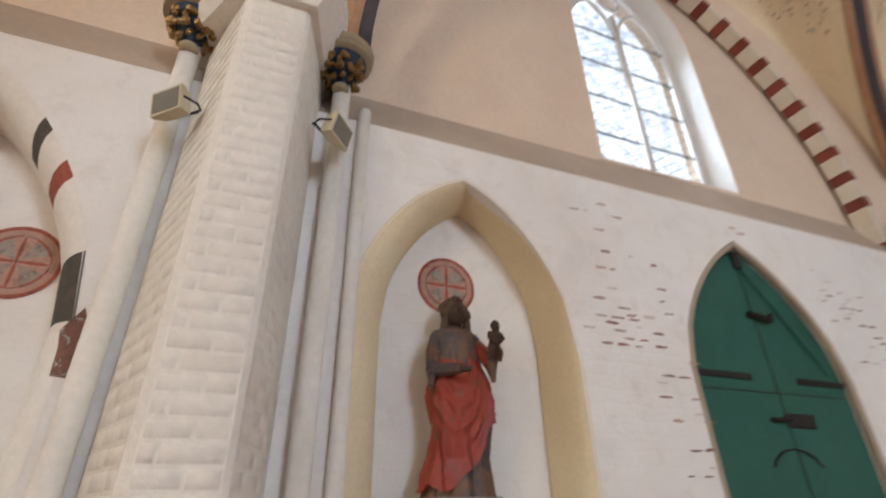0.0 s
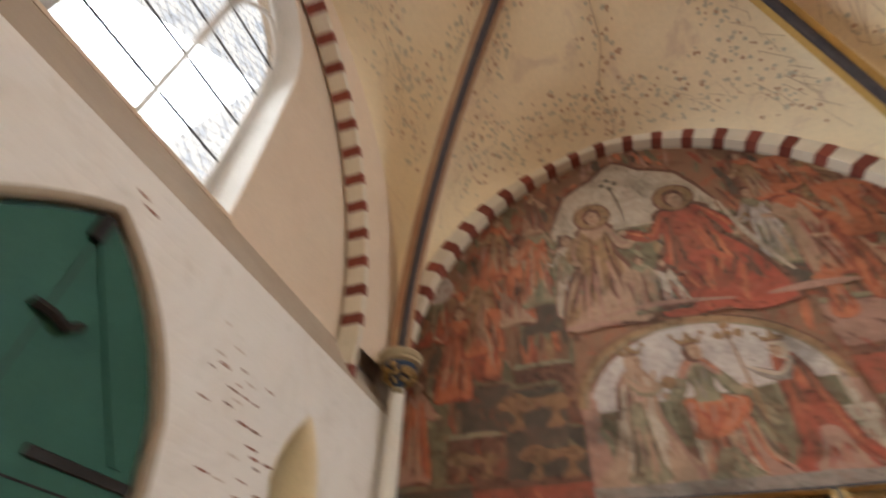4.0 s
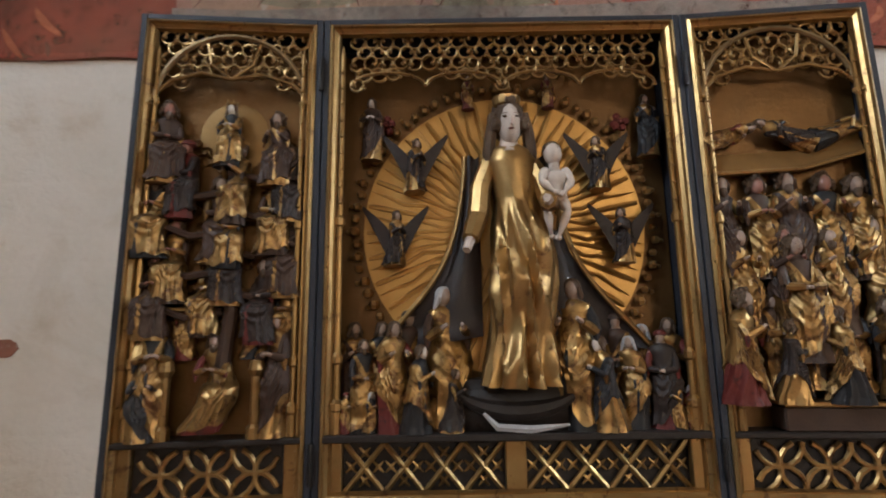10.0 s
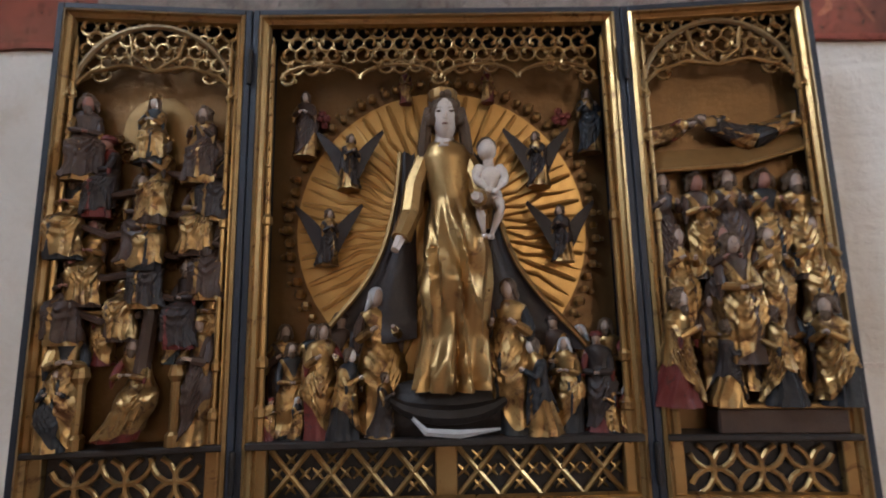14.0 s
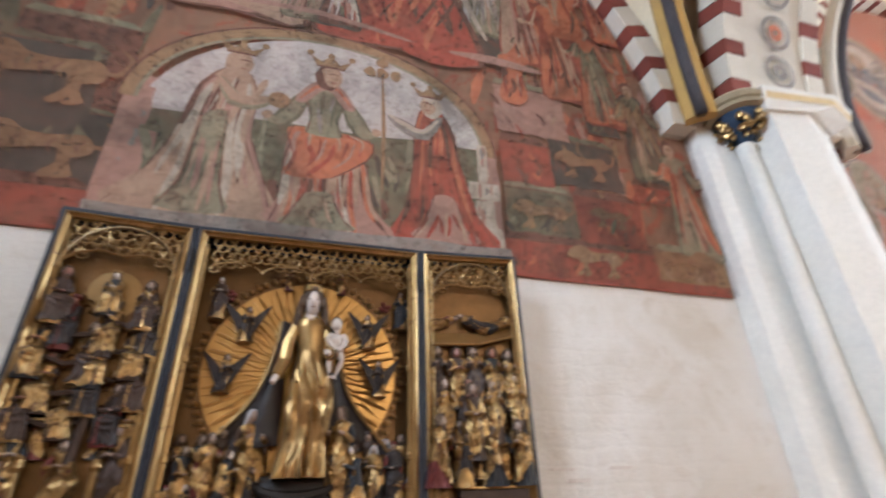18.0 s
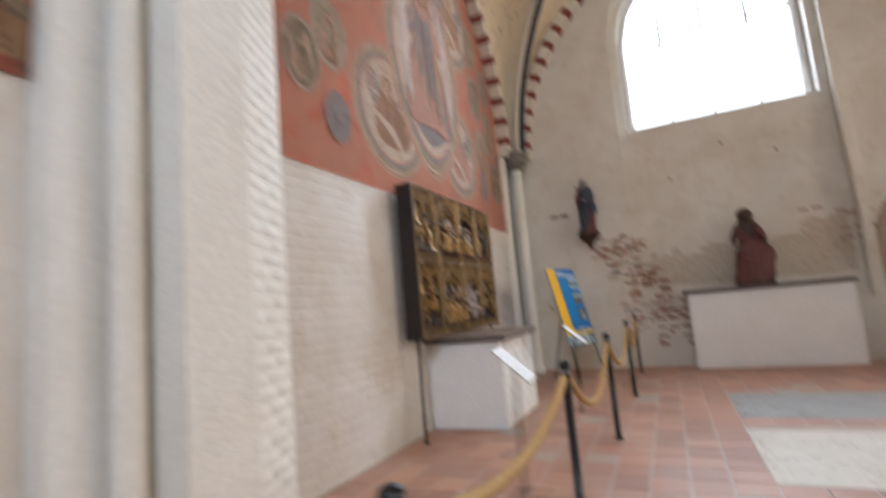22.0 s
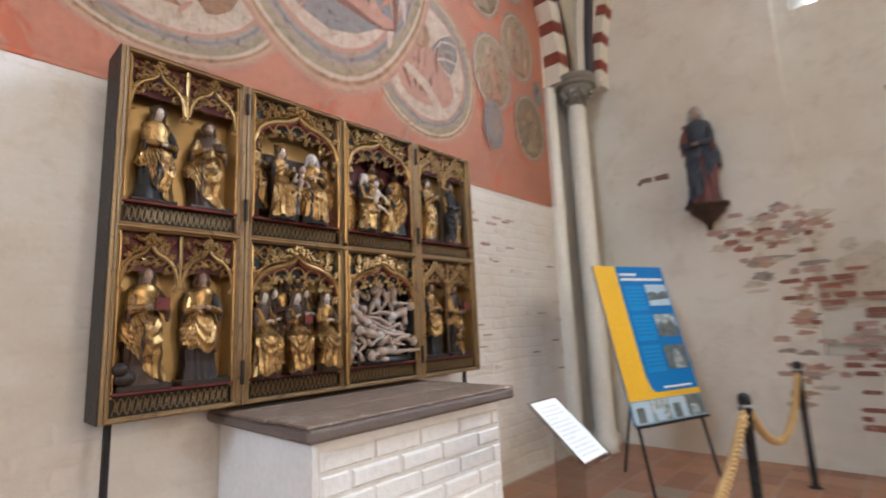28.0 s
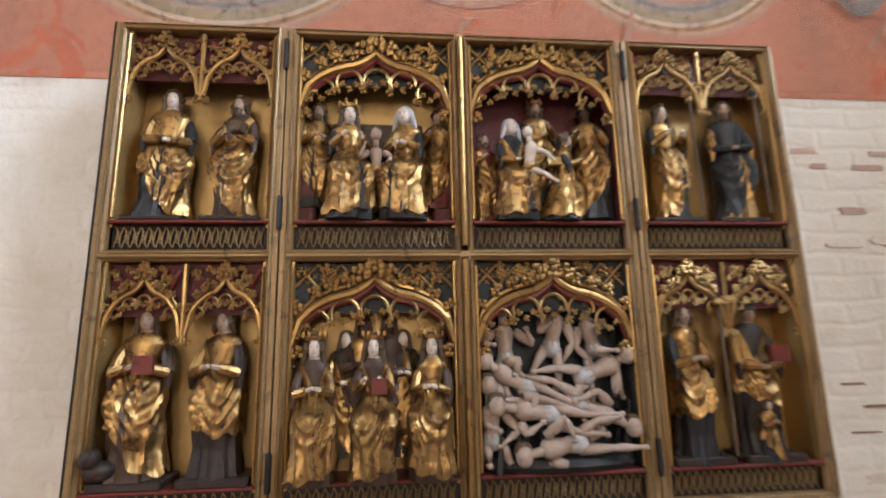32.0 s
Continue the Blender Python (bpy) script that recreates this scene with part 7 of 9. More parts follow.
    figure(B, wl, (0.17, 0.08, top), 0.53, "gold", 201, 14, "stand", "long", flesh=PALE, face=True, lean=0.03, wide=1.05, detail=34, opened=True, fold=1.25)
    figure(B, wl, (0.43, 0.08, top), 0.51, "goldbrown", 202, -12, "stand", "beard", held="basket", face=True, wide=1.05, detail=34, opened=True, fold=1.2)
    figure(B, wl, (0.17, 0.08, low + 0.02), 0.57, "goldbrown", 203, 8, "stand", "long", held="book", face=True, wide=1.0, detail=34, opened=True, fold=1.2)
    figure(B, wl, (0.42, 0.08, low + 0.02), 0.56, "goldplum", 204, -8, "stand", "hair", face=True, wide=0.98, detail=34, hem0=0.2, opened=False)
    figure(B, wr, (0.17, 0.08, top), 0.52, "gold", 205, 10, "stand", "long", flesh=PALE, face=True, held="staff", wide=0.95, detail=34, opened=True)
    figure(B, wr, (0.44, 0.08, top), 0.54, "blue", 206, -10, "stand", "beard", held="staff", face=True, wide=1.0, detail=34, opened=True)
    figure(B, wr, (0.17, 0.08, low), 0.58, "gold", 207, 6, "stand", "hair", held="staff", face=True, wide=0.85, detail=34, hem0=0.24, opened=False)
    figure(B, wr, (0.43, 0.08, low), 0.59, "goldplum", 208, -6, "stand", "cap", held="book", face=True, wide=0.88, detail=34, hem0=0.3, opened=False)
    figure("small_kneeling_figure", wr, (0.42, 0.02, low), 0.22, "gold", 209, 0, "kneel", "hair")
    for x, z, w in ((0.17, top, 0.2), (0.43, top, 0.2)):
        for par in (wl, wr):
            Geo().box(x - w / 2, x + w / 2, 0.0, 0.13, z - 0.001, z + 0.016, bevel=0.004).done("figure_plinth", DARKROBE, par)
    for par in (wl, wr):
        for x in (0.17, 0.43):
            Geo().box(x - 0.11, x + 0.11, 0.0, 0.14, low - 0.001, low + 0.026, bevel=0.004).done("figure_plinth", DARKROBE, par)
    g = Geo()
    g.ball((0.09, 0.02, low + 0.06), (0.05, 0.04, 0.035), 8, 6)
    g.ball((0.07, 0.0, low + 0.1), 0.032, 8, 6)
    g.done("small_lion", DARKROBE, wl, smooth=True)
    # holy family group
    figure("seated_woman", ce, (0.22, 0.05, top), 0.46, "gold", 211, 18, "sit", "long", True, flesh=PALE, face=True)
    figure("seated_old_woman", ce, (0.43, 0.05, top), 0.46, "gold", 212, -18, "sit", "veil", flesh=PALE, face=True)
    g = Geo()
    body(g, (0.325, 0.01, top + 0.19), (0.325, 0.0, top + 0.25), 0.6, random.Random(5))
    g.done("standing_child", [SKIN, GOLD, HAIR], ce, smooth=True)
    figure("standing_man", ce, (0.1, 0.11, top + 0.06), 0.44, "gold", 213, 10, "stand", "beard")
    figure("standing_man", ce, (0.56, 0.11, top + 0.06), 0.43, "goldred", 214, -10, "stand", "cap")
    for x in (0.06, 0.56):
        Geo().box(x - 0.025, x + 0.045, 0.06, 0.14, top, top + 0.2, bevel=0.006).done("throne_side", CARMINE, ce)
        Geo().box(x - 0.03, x + 0.05, 0.055, 0.14, top + 0.2, top + 0.212, bevel=0.003).done("throne_arm", GOLD, ce)
    Geo().box(0.15, 0.5, 0.13, 0.146, top + 0.05, top + 0.42, bevel=0.006).done("throne_back", BROWNROBE, ce)
    # kings' gifts
    figure("seated_woman", ce, (0.83, 0.05, top), 0.42, "gold", 215, 12, "sit", "veil", flesh=PALE)
    figure("kneeling_king", ce, (1.02, 0.03, top), 0.36, "gold", 216, 60, "kneel", "beard", wide=1.2)
    figure("standing_king", ce, (0.95, 0.12, top + 0.08), 0.46, "gold", 217, 0, "stand", "beard", True)
    figure("standing_king", ce, (1.15, 0.1, top + 0.02), 0.5, "gold", 218, -20, "stand", "cap", flesh=HAIR)
    figure("standing_man", ce, (0.73, 0.09, top), 0.38, "goldred", 219, 20, "stand", "beard")
    g = Geo()
    nude(g, (0.88, -0.01, top + 0.2), (0.89, -0.02, top + 0.27), (0.88, -0.02, top + 0.33), [((0.88, -0.01, top + 0.19), (0.93, -0.03, top + 0.17), (0.97, -0.02, top + 0.15)), ((0.9, -0.01, top + 0.27), (0.94, -0.03, top + 0.25), (0.96, -0.03, top + 0.23))], 0.6)
    g.done("child_on_lap", [PALE, GOLD, HAIR], ce, smooth=True)
    Geo().box(0.95, 1.0, -0.03, 0.01, top + 0.2, top + 0.235, bevel=0.004).done("golden_box", GOLD, ce)
    # crowned women
    for k, x in enumerate((0.12, 0.32, 0.52)):
        figure("crowned_woman", ce, (x, 0.04, low), 0.47, "goldbrown", 221 + k, (10, 0, -10)[k], "sit", "long", True, "book" if k == 1 else "", flesh=PALE, face=True, wide=0.86, opened=False)
    for k, x in enumerate((0.08, 0.22, 0.28, 0.37, 0.42, 0.56)):
        figure("standing_woman", ce, (x, 0.11, low + 0.06), 0.44 + 0.05 * (k in (2, 3)), "brown" if k in (2, 3) else "gold", 225 + k, 0, "stand", "long", flesh=PALE if k in (1, 4) else BROWNROBE, detail=16)
    # martyrs
    GREYFLESH = [plain("grey_flesh", (0.4, 0.3, 0.245), (0.28, 0.205, 0.165), 0.5, big=26, fine=120, bump=0.1, dirt=(0.22, 0.16, 0.13)), VEIL, HAIR]
    for k, (hx, hy, hz, cx, cy, cz) in enumerate(((0.79, 0.11, 0.36, 0.785, 0.11, 0.46), (0.96, 0.11, 0.4, 0.975, 0.1, 0.5), (1.12, 0.11, 0.39, 1.1, 0.1, 0.48), (0.85, 0.07, 0.27, 0.76, 0.06, 0.32), (1.06, 0.07, 0.3, 1.16, 0.06, 0.34), (1.03, 0.05, 0.21, 1.12, 0.04, 0.17), (0.92, 0.03, 0.18, 0.82, 0.02, 0.2), (0.72, 0.05, 0.1, 0.715, 0.05, 0.19), (1.0, 0.01, 0.09, 0.9, 0.0, 0.075))):
        g = Geo()
        body(g, (hx, hy, low + hz), (cx, cy, low + cz), 0.92, random.Random(70 + k), (0.7, 1.21, low + 0.03))
        g.done("martyr", GREYFLESH, ce, "pale bare carved body", smooth=True)
    rnd = random.Random(3)
    for k in range(14):
        x = rnd.uniform(0.7, 1.2)
        Geo().tube([(x, rnd.uniform(0.0, 0.12), low), (x + rnd.uniform(-0.02, 0.02), rnd.uniform(0.0, 0.1), low + rnd.uniform(0.08, 0.3))], [0.014, 0.004], 6).done("thorn", BLUEROBE, ce)
    Geo().ball((0.95, 0.06, low + 0.02), (0.28, 0.08, 0.04), 14, 6).done("rock", BLUEROBE, ce)
    for x, par in ((10.662, ob), (11.942, ob)):
        for z in (Z + 0.16, Z + 1.0, Z + 1.6):
            hinge(par, x, z, -0.307)
    rods(ob, (10.12, 12.5), -0.2, Z)
    return ob


madonna_altarpiece()
saints_altarpiece()

# ---- statues on the walls ----
figure("madonna_statue", None, (-0.24, -6.82, 1.2), 1.34, "relic", 301, 90, "stand", "long", held="child", dark_top=True, opened=False, detail=56, fold=1.1, face=True, wide=1.12, deep=0.9, big_head=1.15, arms=(((0.13, -0.06, 0.56), (0.03, -0.16, 0.55)), ((0.14, -0.1, 0.6), (0.15, -0.15, 0.74))), flesh=BROWNROBE, thing_tags=("painted wooden madonna in a red gown and dark mantle", "statue"))
console = thing("statue_console", "dark stone console under the painted statue", "console")
Geo().lathe([(0.05, 0.95), (0.1, 1.0), (0.14, 1.08), (0.24, 1.14), (0.25, 1.2)], -0.2, -6.82, 16).done("bracket", STONE, console, smooth=True)
figure("saint_statue", None, (15.03, -1.47, 2.55), 1.14, "saintblue", 305, -90, "stand", "veil", detail=32, wide=0.9, thing_tags=("wooden saint in a blue and red robe on a bracket", "statue"))
console = thing("statue_console", "small carved dark bracket holding the saint", "console")
Geo().lathe([(0.02, 2.28), (0.04, 2.34), (0.09, 2.4), (0.16, 2.46), (0.17, 2.5), (0.21, 2.52), (0.21, 2.55)], 15.03, -1.47, 16).done("bracket", BROWNROBE, console, smooth=True)
figure("seated_statue", None, (15.08, -4.03, 1.3), 1.32, "oldred", 303, -90, "sit", "long", detail=32, wide=1.12, deep=0.7, flesh=BROWNROBE, thing_tags=("dark wooden seated madonna on the altar table", "statue"))

# ---- murals ----
def fresco_paint(name, a, b, wear=(0.28, 0.12, 0.075), amount=0.55, thin=0.55):
    """Old lime paint: blotchy colour with stains, rubbed thin so that what lies under it shows."""
    m, nt, bsdf = nodes_of(name)
    vec = coords(nt)
    big, mid, fine = noise_node(nt, 2.2, 6, 0.7, vec, 0.8), noise_node(nt, 11, 6, 0.7, vec, 0.6), noise_node(nt, 70, 3, 0.6, vec)
    col = mix_node(nt, ramp_node(nt, mid, 0.35, 0.65), a, b)
    col = mix_node(nt, ramp_node(nt, big, 0.48, 0.7, 0.0, amount), col, wear)
    col = mix_node(nt, ramp_node(nt, fine, 0.4, 0.8, 0.0, 0.4), col, tuple(c * 0.5 for c in a))
    nt.links.new(col, bsdf.inputs["Base Color"])
    bsdf.inputs["Roughness"].default_value = 0.9
    rub = noise_node(nt, 17, 5, 0.75, vec, 0.5)
    nt.links.new(ramp_node(nt, rub, 0.5, 0.68, 1.0, 1.0 - thin), bsdf.inputs["Alpha"])
    return m


def fresco_ground(name, colours, scale=1.3):
    """A ground on which several earth colours run into one another."""
    m, nt, bsdf = nodes_of(name)
    vec = coords(nt)
    n1, n2, n3 = noise_node(nt, scale, 4, 0.6, vec, 1.2), noise_node(nt, scale * 2.6, 5, 0.7, vec, 1.0), noise_node(nt, 30, 4, 0.6, vec)
    col = mix_node(nt, ramp_node(nt, n1, 0.42, 0.58), colours[0], colours[1])
    col = mix_node(nt, ramp_node(nt, n2, 0.5, 0.66), col, colours[2])
    col = mix_node(nt, ramp_node(nt, n2, 0.42, 0.28, 0.0, 0.8), col, colours[3])
    col = mix_node(nt, ramp_node(nt, n3, 0.4, 0.8, 0.0, 0.4), col, tuple(c * 0.45 for c in colours[0]))
    nt.links.new(col, bsdf.inputs["Base Color"])
    bsdf.inputs["Roughness"].default_value = 0.92
    return m


P = {
    "red": fresco_paint("mural_red", (0.36, 0.085, 0.05), (0.28, 0.075, 0.048)),
    "orange": fresco_paint("mural_orange", (0.6, 0.2, 0.095), (0.52, 0.16, 0.08), thin=0.4),
    "crimson": fresco_paint("mural_crimson", (0.46, 0.095, 0.055), (0.37, 0.075, 0.05)),
    "dark": fresco_paint("mural_dark", (0.06, 0.058, 0.048), (0.1, 0.085, 0.066), amount=0.3, thin=0.12),
    "green": fresco_paint("mural_green", (0.2, 0.19, 0.11), (0.15, 0.145, 0.095)),
    "ochre": fresco_paint("mural_ochre", (0.38, 0.24, 0.12), (0.29, 0.18, 0.095), thin=0.7),
    "flesh": fresco_paint("mural_flesh", (0.5, 0.34, 0.23), (0.42, 0.28, 0.19), (0.37, 0.2, 0.13), 0.5, 0.3),
    "white": fresco_paint("mural_white", (0.6, 0.55, 0.5), (0.53, 0.47, 0.43), (0.34, 0.26, 0.23), 0.6, 0.4),
    "pink": fresco_paint("mural_pink", (0.46, 0.26, 0.195), (0.38, 0.215, 0.165), (0.4, 0.26, 0.2), 0.4, 0.3),
    "blue": fresco_paint("mural_blue_grey", (0.17, 0.19, 0.21), (0.22, 0.23, 0.235), (0.25, 0.2, 0.17)),
    "olive": fresco_paint("mural_olive", (0.33, 0.3, 0.19), (0.27, 0.25, 0.165)),
    "brown": fresco_paint("mural_brown", (0.19, 0.085, 0.058), (0.15, 0.075, 0.052), thin=0.65),
    "tawny": fresco_paint("mural_tawny", (0.3, 0.175, 0.09), (0.24, 0.14, 0.075), thin=0.6),
    "grey": fresco_paint("mural_grey", (0.34, 0.3, 0.26), (0.28, 0.25, 0.215)),
    "cream": fresco_paint("mural_cream", (0.58, 0.5, 0.39), (0.5, 0.42, 0.32), (0.4, 0.28, 0.21), 0.5, 0.45),
    "plaster": fresco_paint("old_plaster", (0.6, 0.52, 0.42), (0.52, 0.44, 0.345), (0.62, 0.56, 0.47), 0.6, 0.35),
}
TONES = {"tawny": ("brown", "ochre"), "red": ("brown", "orange"), "orange": ("red", "flesh"), "crimson": ("brown", "orange"), "dark": ("brown", "green"), "green": ("dark", "olive"), "ochre": ("brown", "flesh"), "flesh": ("brown", "pink"), "white": ("grey", "cream"), "pink": ("brown", "flesh"), "blue": ("dark", "grey"), "olive": ("green", "flesh"), "brown": ("dark", "red"), "grey": ("dark", "flesh"), "cream": ("pink", "white")}


def soft_loop(pts, m=3):
    """A closed line of points rounded into a flowing one."""
    out, k = [], len(pts)
    for i in range(k):
        p0, p1, p2, p3 = (pts[(i + j - 1) % k] for j in range(4))
        for q in range(m):
            t = q / m
            out.append(tuple(0.5 * (2 * b + (c - a) * t + (2 * a - 5 * b + 4 * c - d) * t * t + (3 * b - a - 3 * c + d) * t ** 3) for a, b, c, d in zip(p0, p1, p2, p3)))
    return out


class Mural:
    """Flat painted shapes on a wall, each a hair above the last; shapes of one colour become one part."""

    def __init__(self, parent, place, seed):
        self.parent, self.place, self.rnd, self.n, self.g = parent, place, random.Random(seed), 0, {}

    def put(self, colour, pts):
        from mathutils.geometry import tessellate_polygon
        self.n += 1
        d = 0.005 + 0.00002 * self.n
        tris = tessellate_polygon([[Vector((u, z, 0)) for u, z in pts]])
        self.g.setdefault(colour, Geo()).add([self.place(u, z, d) for u, z in pts], [tuple(t) for t in tris])

    def poly(self, colour, pts, rough=0.012):
        out = []
        k = len(pts)
        for i in range(k):
            a, b = pts[i], pts[(i + 1) % k]
            m = max(1, min(8, int(math.hypot(b[0] - a[0], b[1] - a[1]) / 0.07)))
            for q in range(m):
                t = q / m
                out.append((a[0] + (b[0] - a[0]) * t + self.rnd.uniform(-rough, rough), a[1] + (b[1] - a[1]) * t + self.rnd.uniform(-rough, rough)))
        self.put(colour, out)

    def flow(self, colour, pts):
        self.put(colour, soft_loop(pts))

    def blob(self, colour, cx, cz, rx, rz, n=16, rough=0.1, tilt=0.0):
        pts = []
        for i in range(n):
            a = 2 * math.pi * i / n
            k = 1 + self.rnd.uniform(-rough, rough)
            u, w = rx * k * math.cos(a), rz * k * math.sin(a)
            pts.append((cx + u * math.cos(tilt) - w * math.sin(tilt), cz + u * math.sin(tilt) + w * math.cos(tilt)))
        self.put(colour, soft_loop(pts, 2))

    def line(self, colour, pts, w):
        left, right = [], []
        for i, p in enumerate(pts):
            a, b = pts[max(0, i - 1)], pts[min(len(pts) - 1, i + 1)]
            d = math.hypot(b[0] - a[0], b[1] - a[1]) or 1
            nx, nz = -(b[1] - a[1]) / d, (b[0] - a[0]) / d
            k = w * (0.22 if i in (0, len(pts) - 1) else 0.5) * self.rnd.uniform(0.8, 1.2)
            left.append((p[0] + nx * k, p[1] + nz * k))
            right.append((p[0] - nx * k, p[1] - nz * k))
        self.put(colour, soft_loop(left + right[::-1], 2))

    def ring(self, colour, cx, cz, rx, rz, w, a0=0.0, a1=360.0, n=40):
        pts = [(cx + rx * math.cos(radians(a0 + (a1 - a0) * i / n)), cz + rz * math.sin(radians(a0 + (a1 - a0) * i / n))) for i in range(n + 1)]
        inn = [(cx + (rx - w) * math.cos(radians(a0 + (a1 - a0) * i / n)), cz + (rz - w) * math.sin(radians(a0 + (a1 - a0) * i / n))) for i in range(n + 1)]
        self.n += 1
        d = 0.005 + 0.00002 * self.n
        v = [self.place(u, z, d) for u, z in pts] + [self.place(u, z, d) for u, z in inn]
        self.g.setdefault(colour, Geo()).add(v, [(i, i + 1, i + n + 2, i + n + 1) for i in range(n)])

    def strokes(self, x0, x1, z0, z1, count, colours, tall=0.3, thick=0.03, slant=0.3):
        """Worn brushwork: short broken strokes of several colours."""
        r = self.rnd
        for k in range(count):
            x, z, ln = r.uniform(x0, x1), r.uniform(z0, z1), tall * r.uniform(0.4, 1.2)
            s = r.uniform(-slant, slant)
            self.line(r.choice(colours), [(x, z), (x + s * ln * 0.5 + r.uniform(-0.02, 0.02), z + ln * 0.5), (x + s * ln, z + ln)], thick * r.uniform(0.5, 1.5))

    def folds(self, edge, z0, h, colour, count, t1=0.55):
        """Folds that fall between the two sides of a robe."""
        r = self.rnd
        dark, pale = TONES[colour]
        for k in range(count):
            u, a = r.uniform(0.04, 0.96), r.uniform(0.0, 0.2)
            b = r.uniform(a + 0.15, t1)
            pts = []
            for q in range(4):
                t = a + (b - a) * q / 3
                l, rr = edge(t)
                uu = 0.5 + (u - 0.5) * (1 - 0.35 * t) + 0.03 * math.sin(k + q * 1.3)
                pts.append((l + (rr - l) * uu, z0 + h * t))
            self.line(dark if k % 2 else pale, pts, h * r.uniform(0.01, 0.03))

    def robed(self, cx, z0, h, robe, over, lean=0.0, wide=0.34, halo=None, crown=False, seated=False, arms=None, veil=None):
        """A painted robed figure: gown, mantle, many folds, arms, shaded head."""
        r = self.rnd
        x = lambda t: cx + lean * h * t
        w = wide * h
        k = 1.3 if seated else 1.0
        self.flow(TONES[robe][0], [(x(0) - w * 0.66 * k, z0 - 0.02), (x(0), z0 - 0.035), (x(0) + w * 0.68 * k, z0 - 0.02), (x(0.3) + w * 0.56 * k, z0 + h * 0.33), (x(0.6) + w * 0.38, z0 + h * 0.58), (x(0.78) + w * 0.43, z0 + h * 0.78), (x(0.84), z0 + h * 0.85), (x(0.78) - w * 0.43, z0 + h * 0.78), (x(0.6) - w * 0.36, z0 + h * 0.58), (x(0.3) - w * 0.54 * k, z0 + h * 0.33)])
        self.flow(robe, [(x(0) - w * 0.62 * k, z0), (x(0) - w * 0.2, z0 - 0.02), (x(0) + w * 0.25, z0 + 0.01), (x(0) + w * 0.64 * k, z0 - 0.01), (x(0.3) + w * 0.5 * k, z0 + h * 0.33), (x(0.55) + w * 0.31, z0 + h * 0.56), (x(0.76) + w * 0.37, z0 + h * 0.75), (x(0.82), z0 + h * 0.83), (x(0.76) - w * 0.37, z0 + h * 0.75), (x(0.55) - w * 0.29, z0 + h * 0.55), (x(0.3) - w * 0.48 * k, z0 + h * 0.32)])
        q = r.choice((-1, 1))
        self.flow(over, [(x(0.0) + q * w * 0.64 * k, z0 + h * 0.02), (x(0.15) + q * w * 0.12, z0 + h * 0.2), (x(0.4) - q * w * 0.36 * k, z0 + h * 0.36), (x(0.6) - q * w * 0.3, z0 + h * 0.58), (x(0.78) - q * w * 0.34, z0 + h * 0.76), (x(0.7), z0 + h * 0.66), (x(0.8) + q * w * 0.34, z0 + h * 0.77), (x(0.5) + q * w * 0.42, z0 + h * 0.45)])
        edge = lambda t: (x(t) - w * (0.62 * k - 0.5 * t), x(t) + w * (0.62 * k - 0.5 * t))
        self.folds(edge, z0, h, robe, 12)
        self.folds(edge, z0, h, over, 8, 0.75)
        for q in (-1, 1):
            e = (arms or {}).get(q, (0.8, r.uniform(0.5, 0.66)))
            arm = [(x(0.76) + q * w * 0.32, z0 + h * 0.745), (x(0.62) + q * w * 0.52, z0 + h * 0.6), (x(0.58) + q * w * (0.52 + e[0]) / 2, z0 + h * (0.57 + e[1]) / 2), (x(0.6) + q * w * e[0], z0 + h * e[1])]
            self.line("brown", arm, 0.11 * h)
            self.line(over if q < 0 else robe, arm, 0.085 * h)
            self.line(TONES[robe][1], [(a, b + 0.01 * h) for a, b in arm], 0.02 * h)
            self.blob("flesh", arm[-1][0], arm[-1][1], 0.026 * h, 0.026 * h, 8)
        hx, hz = x(0.9), z0 + h * 0.895
        if halo:
            self.blob(halo, hx, hz + 0.01, 0.125 * h, 0.125 * h, 22, 0.02)
            self.ring("brown", hx, hz + 0.01, 0.13 * h, 0.13 * h, 0.014 * h)
        self.poly("flesh", [(hx - 0.025 * h, hz - 0.09 * h), (hx + 0.025 * h, hz - 0.09 * h), (hx + 0.025 * h, hz), (hx - 0.025 * h, hz)], 0.002)
        self.blob(veil or "brown", hx, hz + 0.005 * h, 0.066 * h, 0.084 * h, 14, 0.05)
        self.blob("flesh", hx + 0.004 * h, hz - 0.012 * h, 0.045 * h, 0.062 * h, 14, 0.03)
        self.line("brown", [(hx - 0.03 * h, hz + 0.004 * h), (hx, hz + 0.008 * h), (hx + 0.03 * h, hz + 0.004 * h)], 0.01 * h)
        self.line("ochre", [(hx, hz), (hx + 0.004 * h, hz - 0.015 * h), (hx, hz - 0.028 * h)], 0.01 * h)
        self.line("red", [(hx - 0.015 * h, hz - 0.04 * h), (hx, hz - 0.043 * h), (hx + 0.015 * h, hz - 0.04 * h)], 0.008 * h)
        if crown:
            c, z = hx, hz + 0.05 * h
            self.poly("ochre", [(c - 0.065 * h, z), (c + 0.065 * h, z), (c + 0.1 * h, z + 0.085 * h), (c + 0.045 * h, z + 0.04 * h), (c, z + 0.1 * h), (c - 0.045 * h, z + 0.04 * h), (c - 0.1 * h, z + 0.085 * h)], 0.003)
            self.line("brown", [(c - 0.065 * h, z + 0.005), (c, z + 0.012), (c + 0.065 * h, z + 0.005)], 0.014 * h)
            for u in (-0.1, 0, 0.1):
                self.blob("ochre", c + u * h, z + (0.095 if u == 0 else 0.085) * h, 0.018 * h, 0.018 * h, 8)

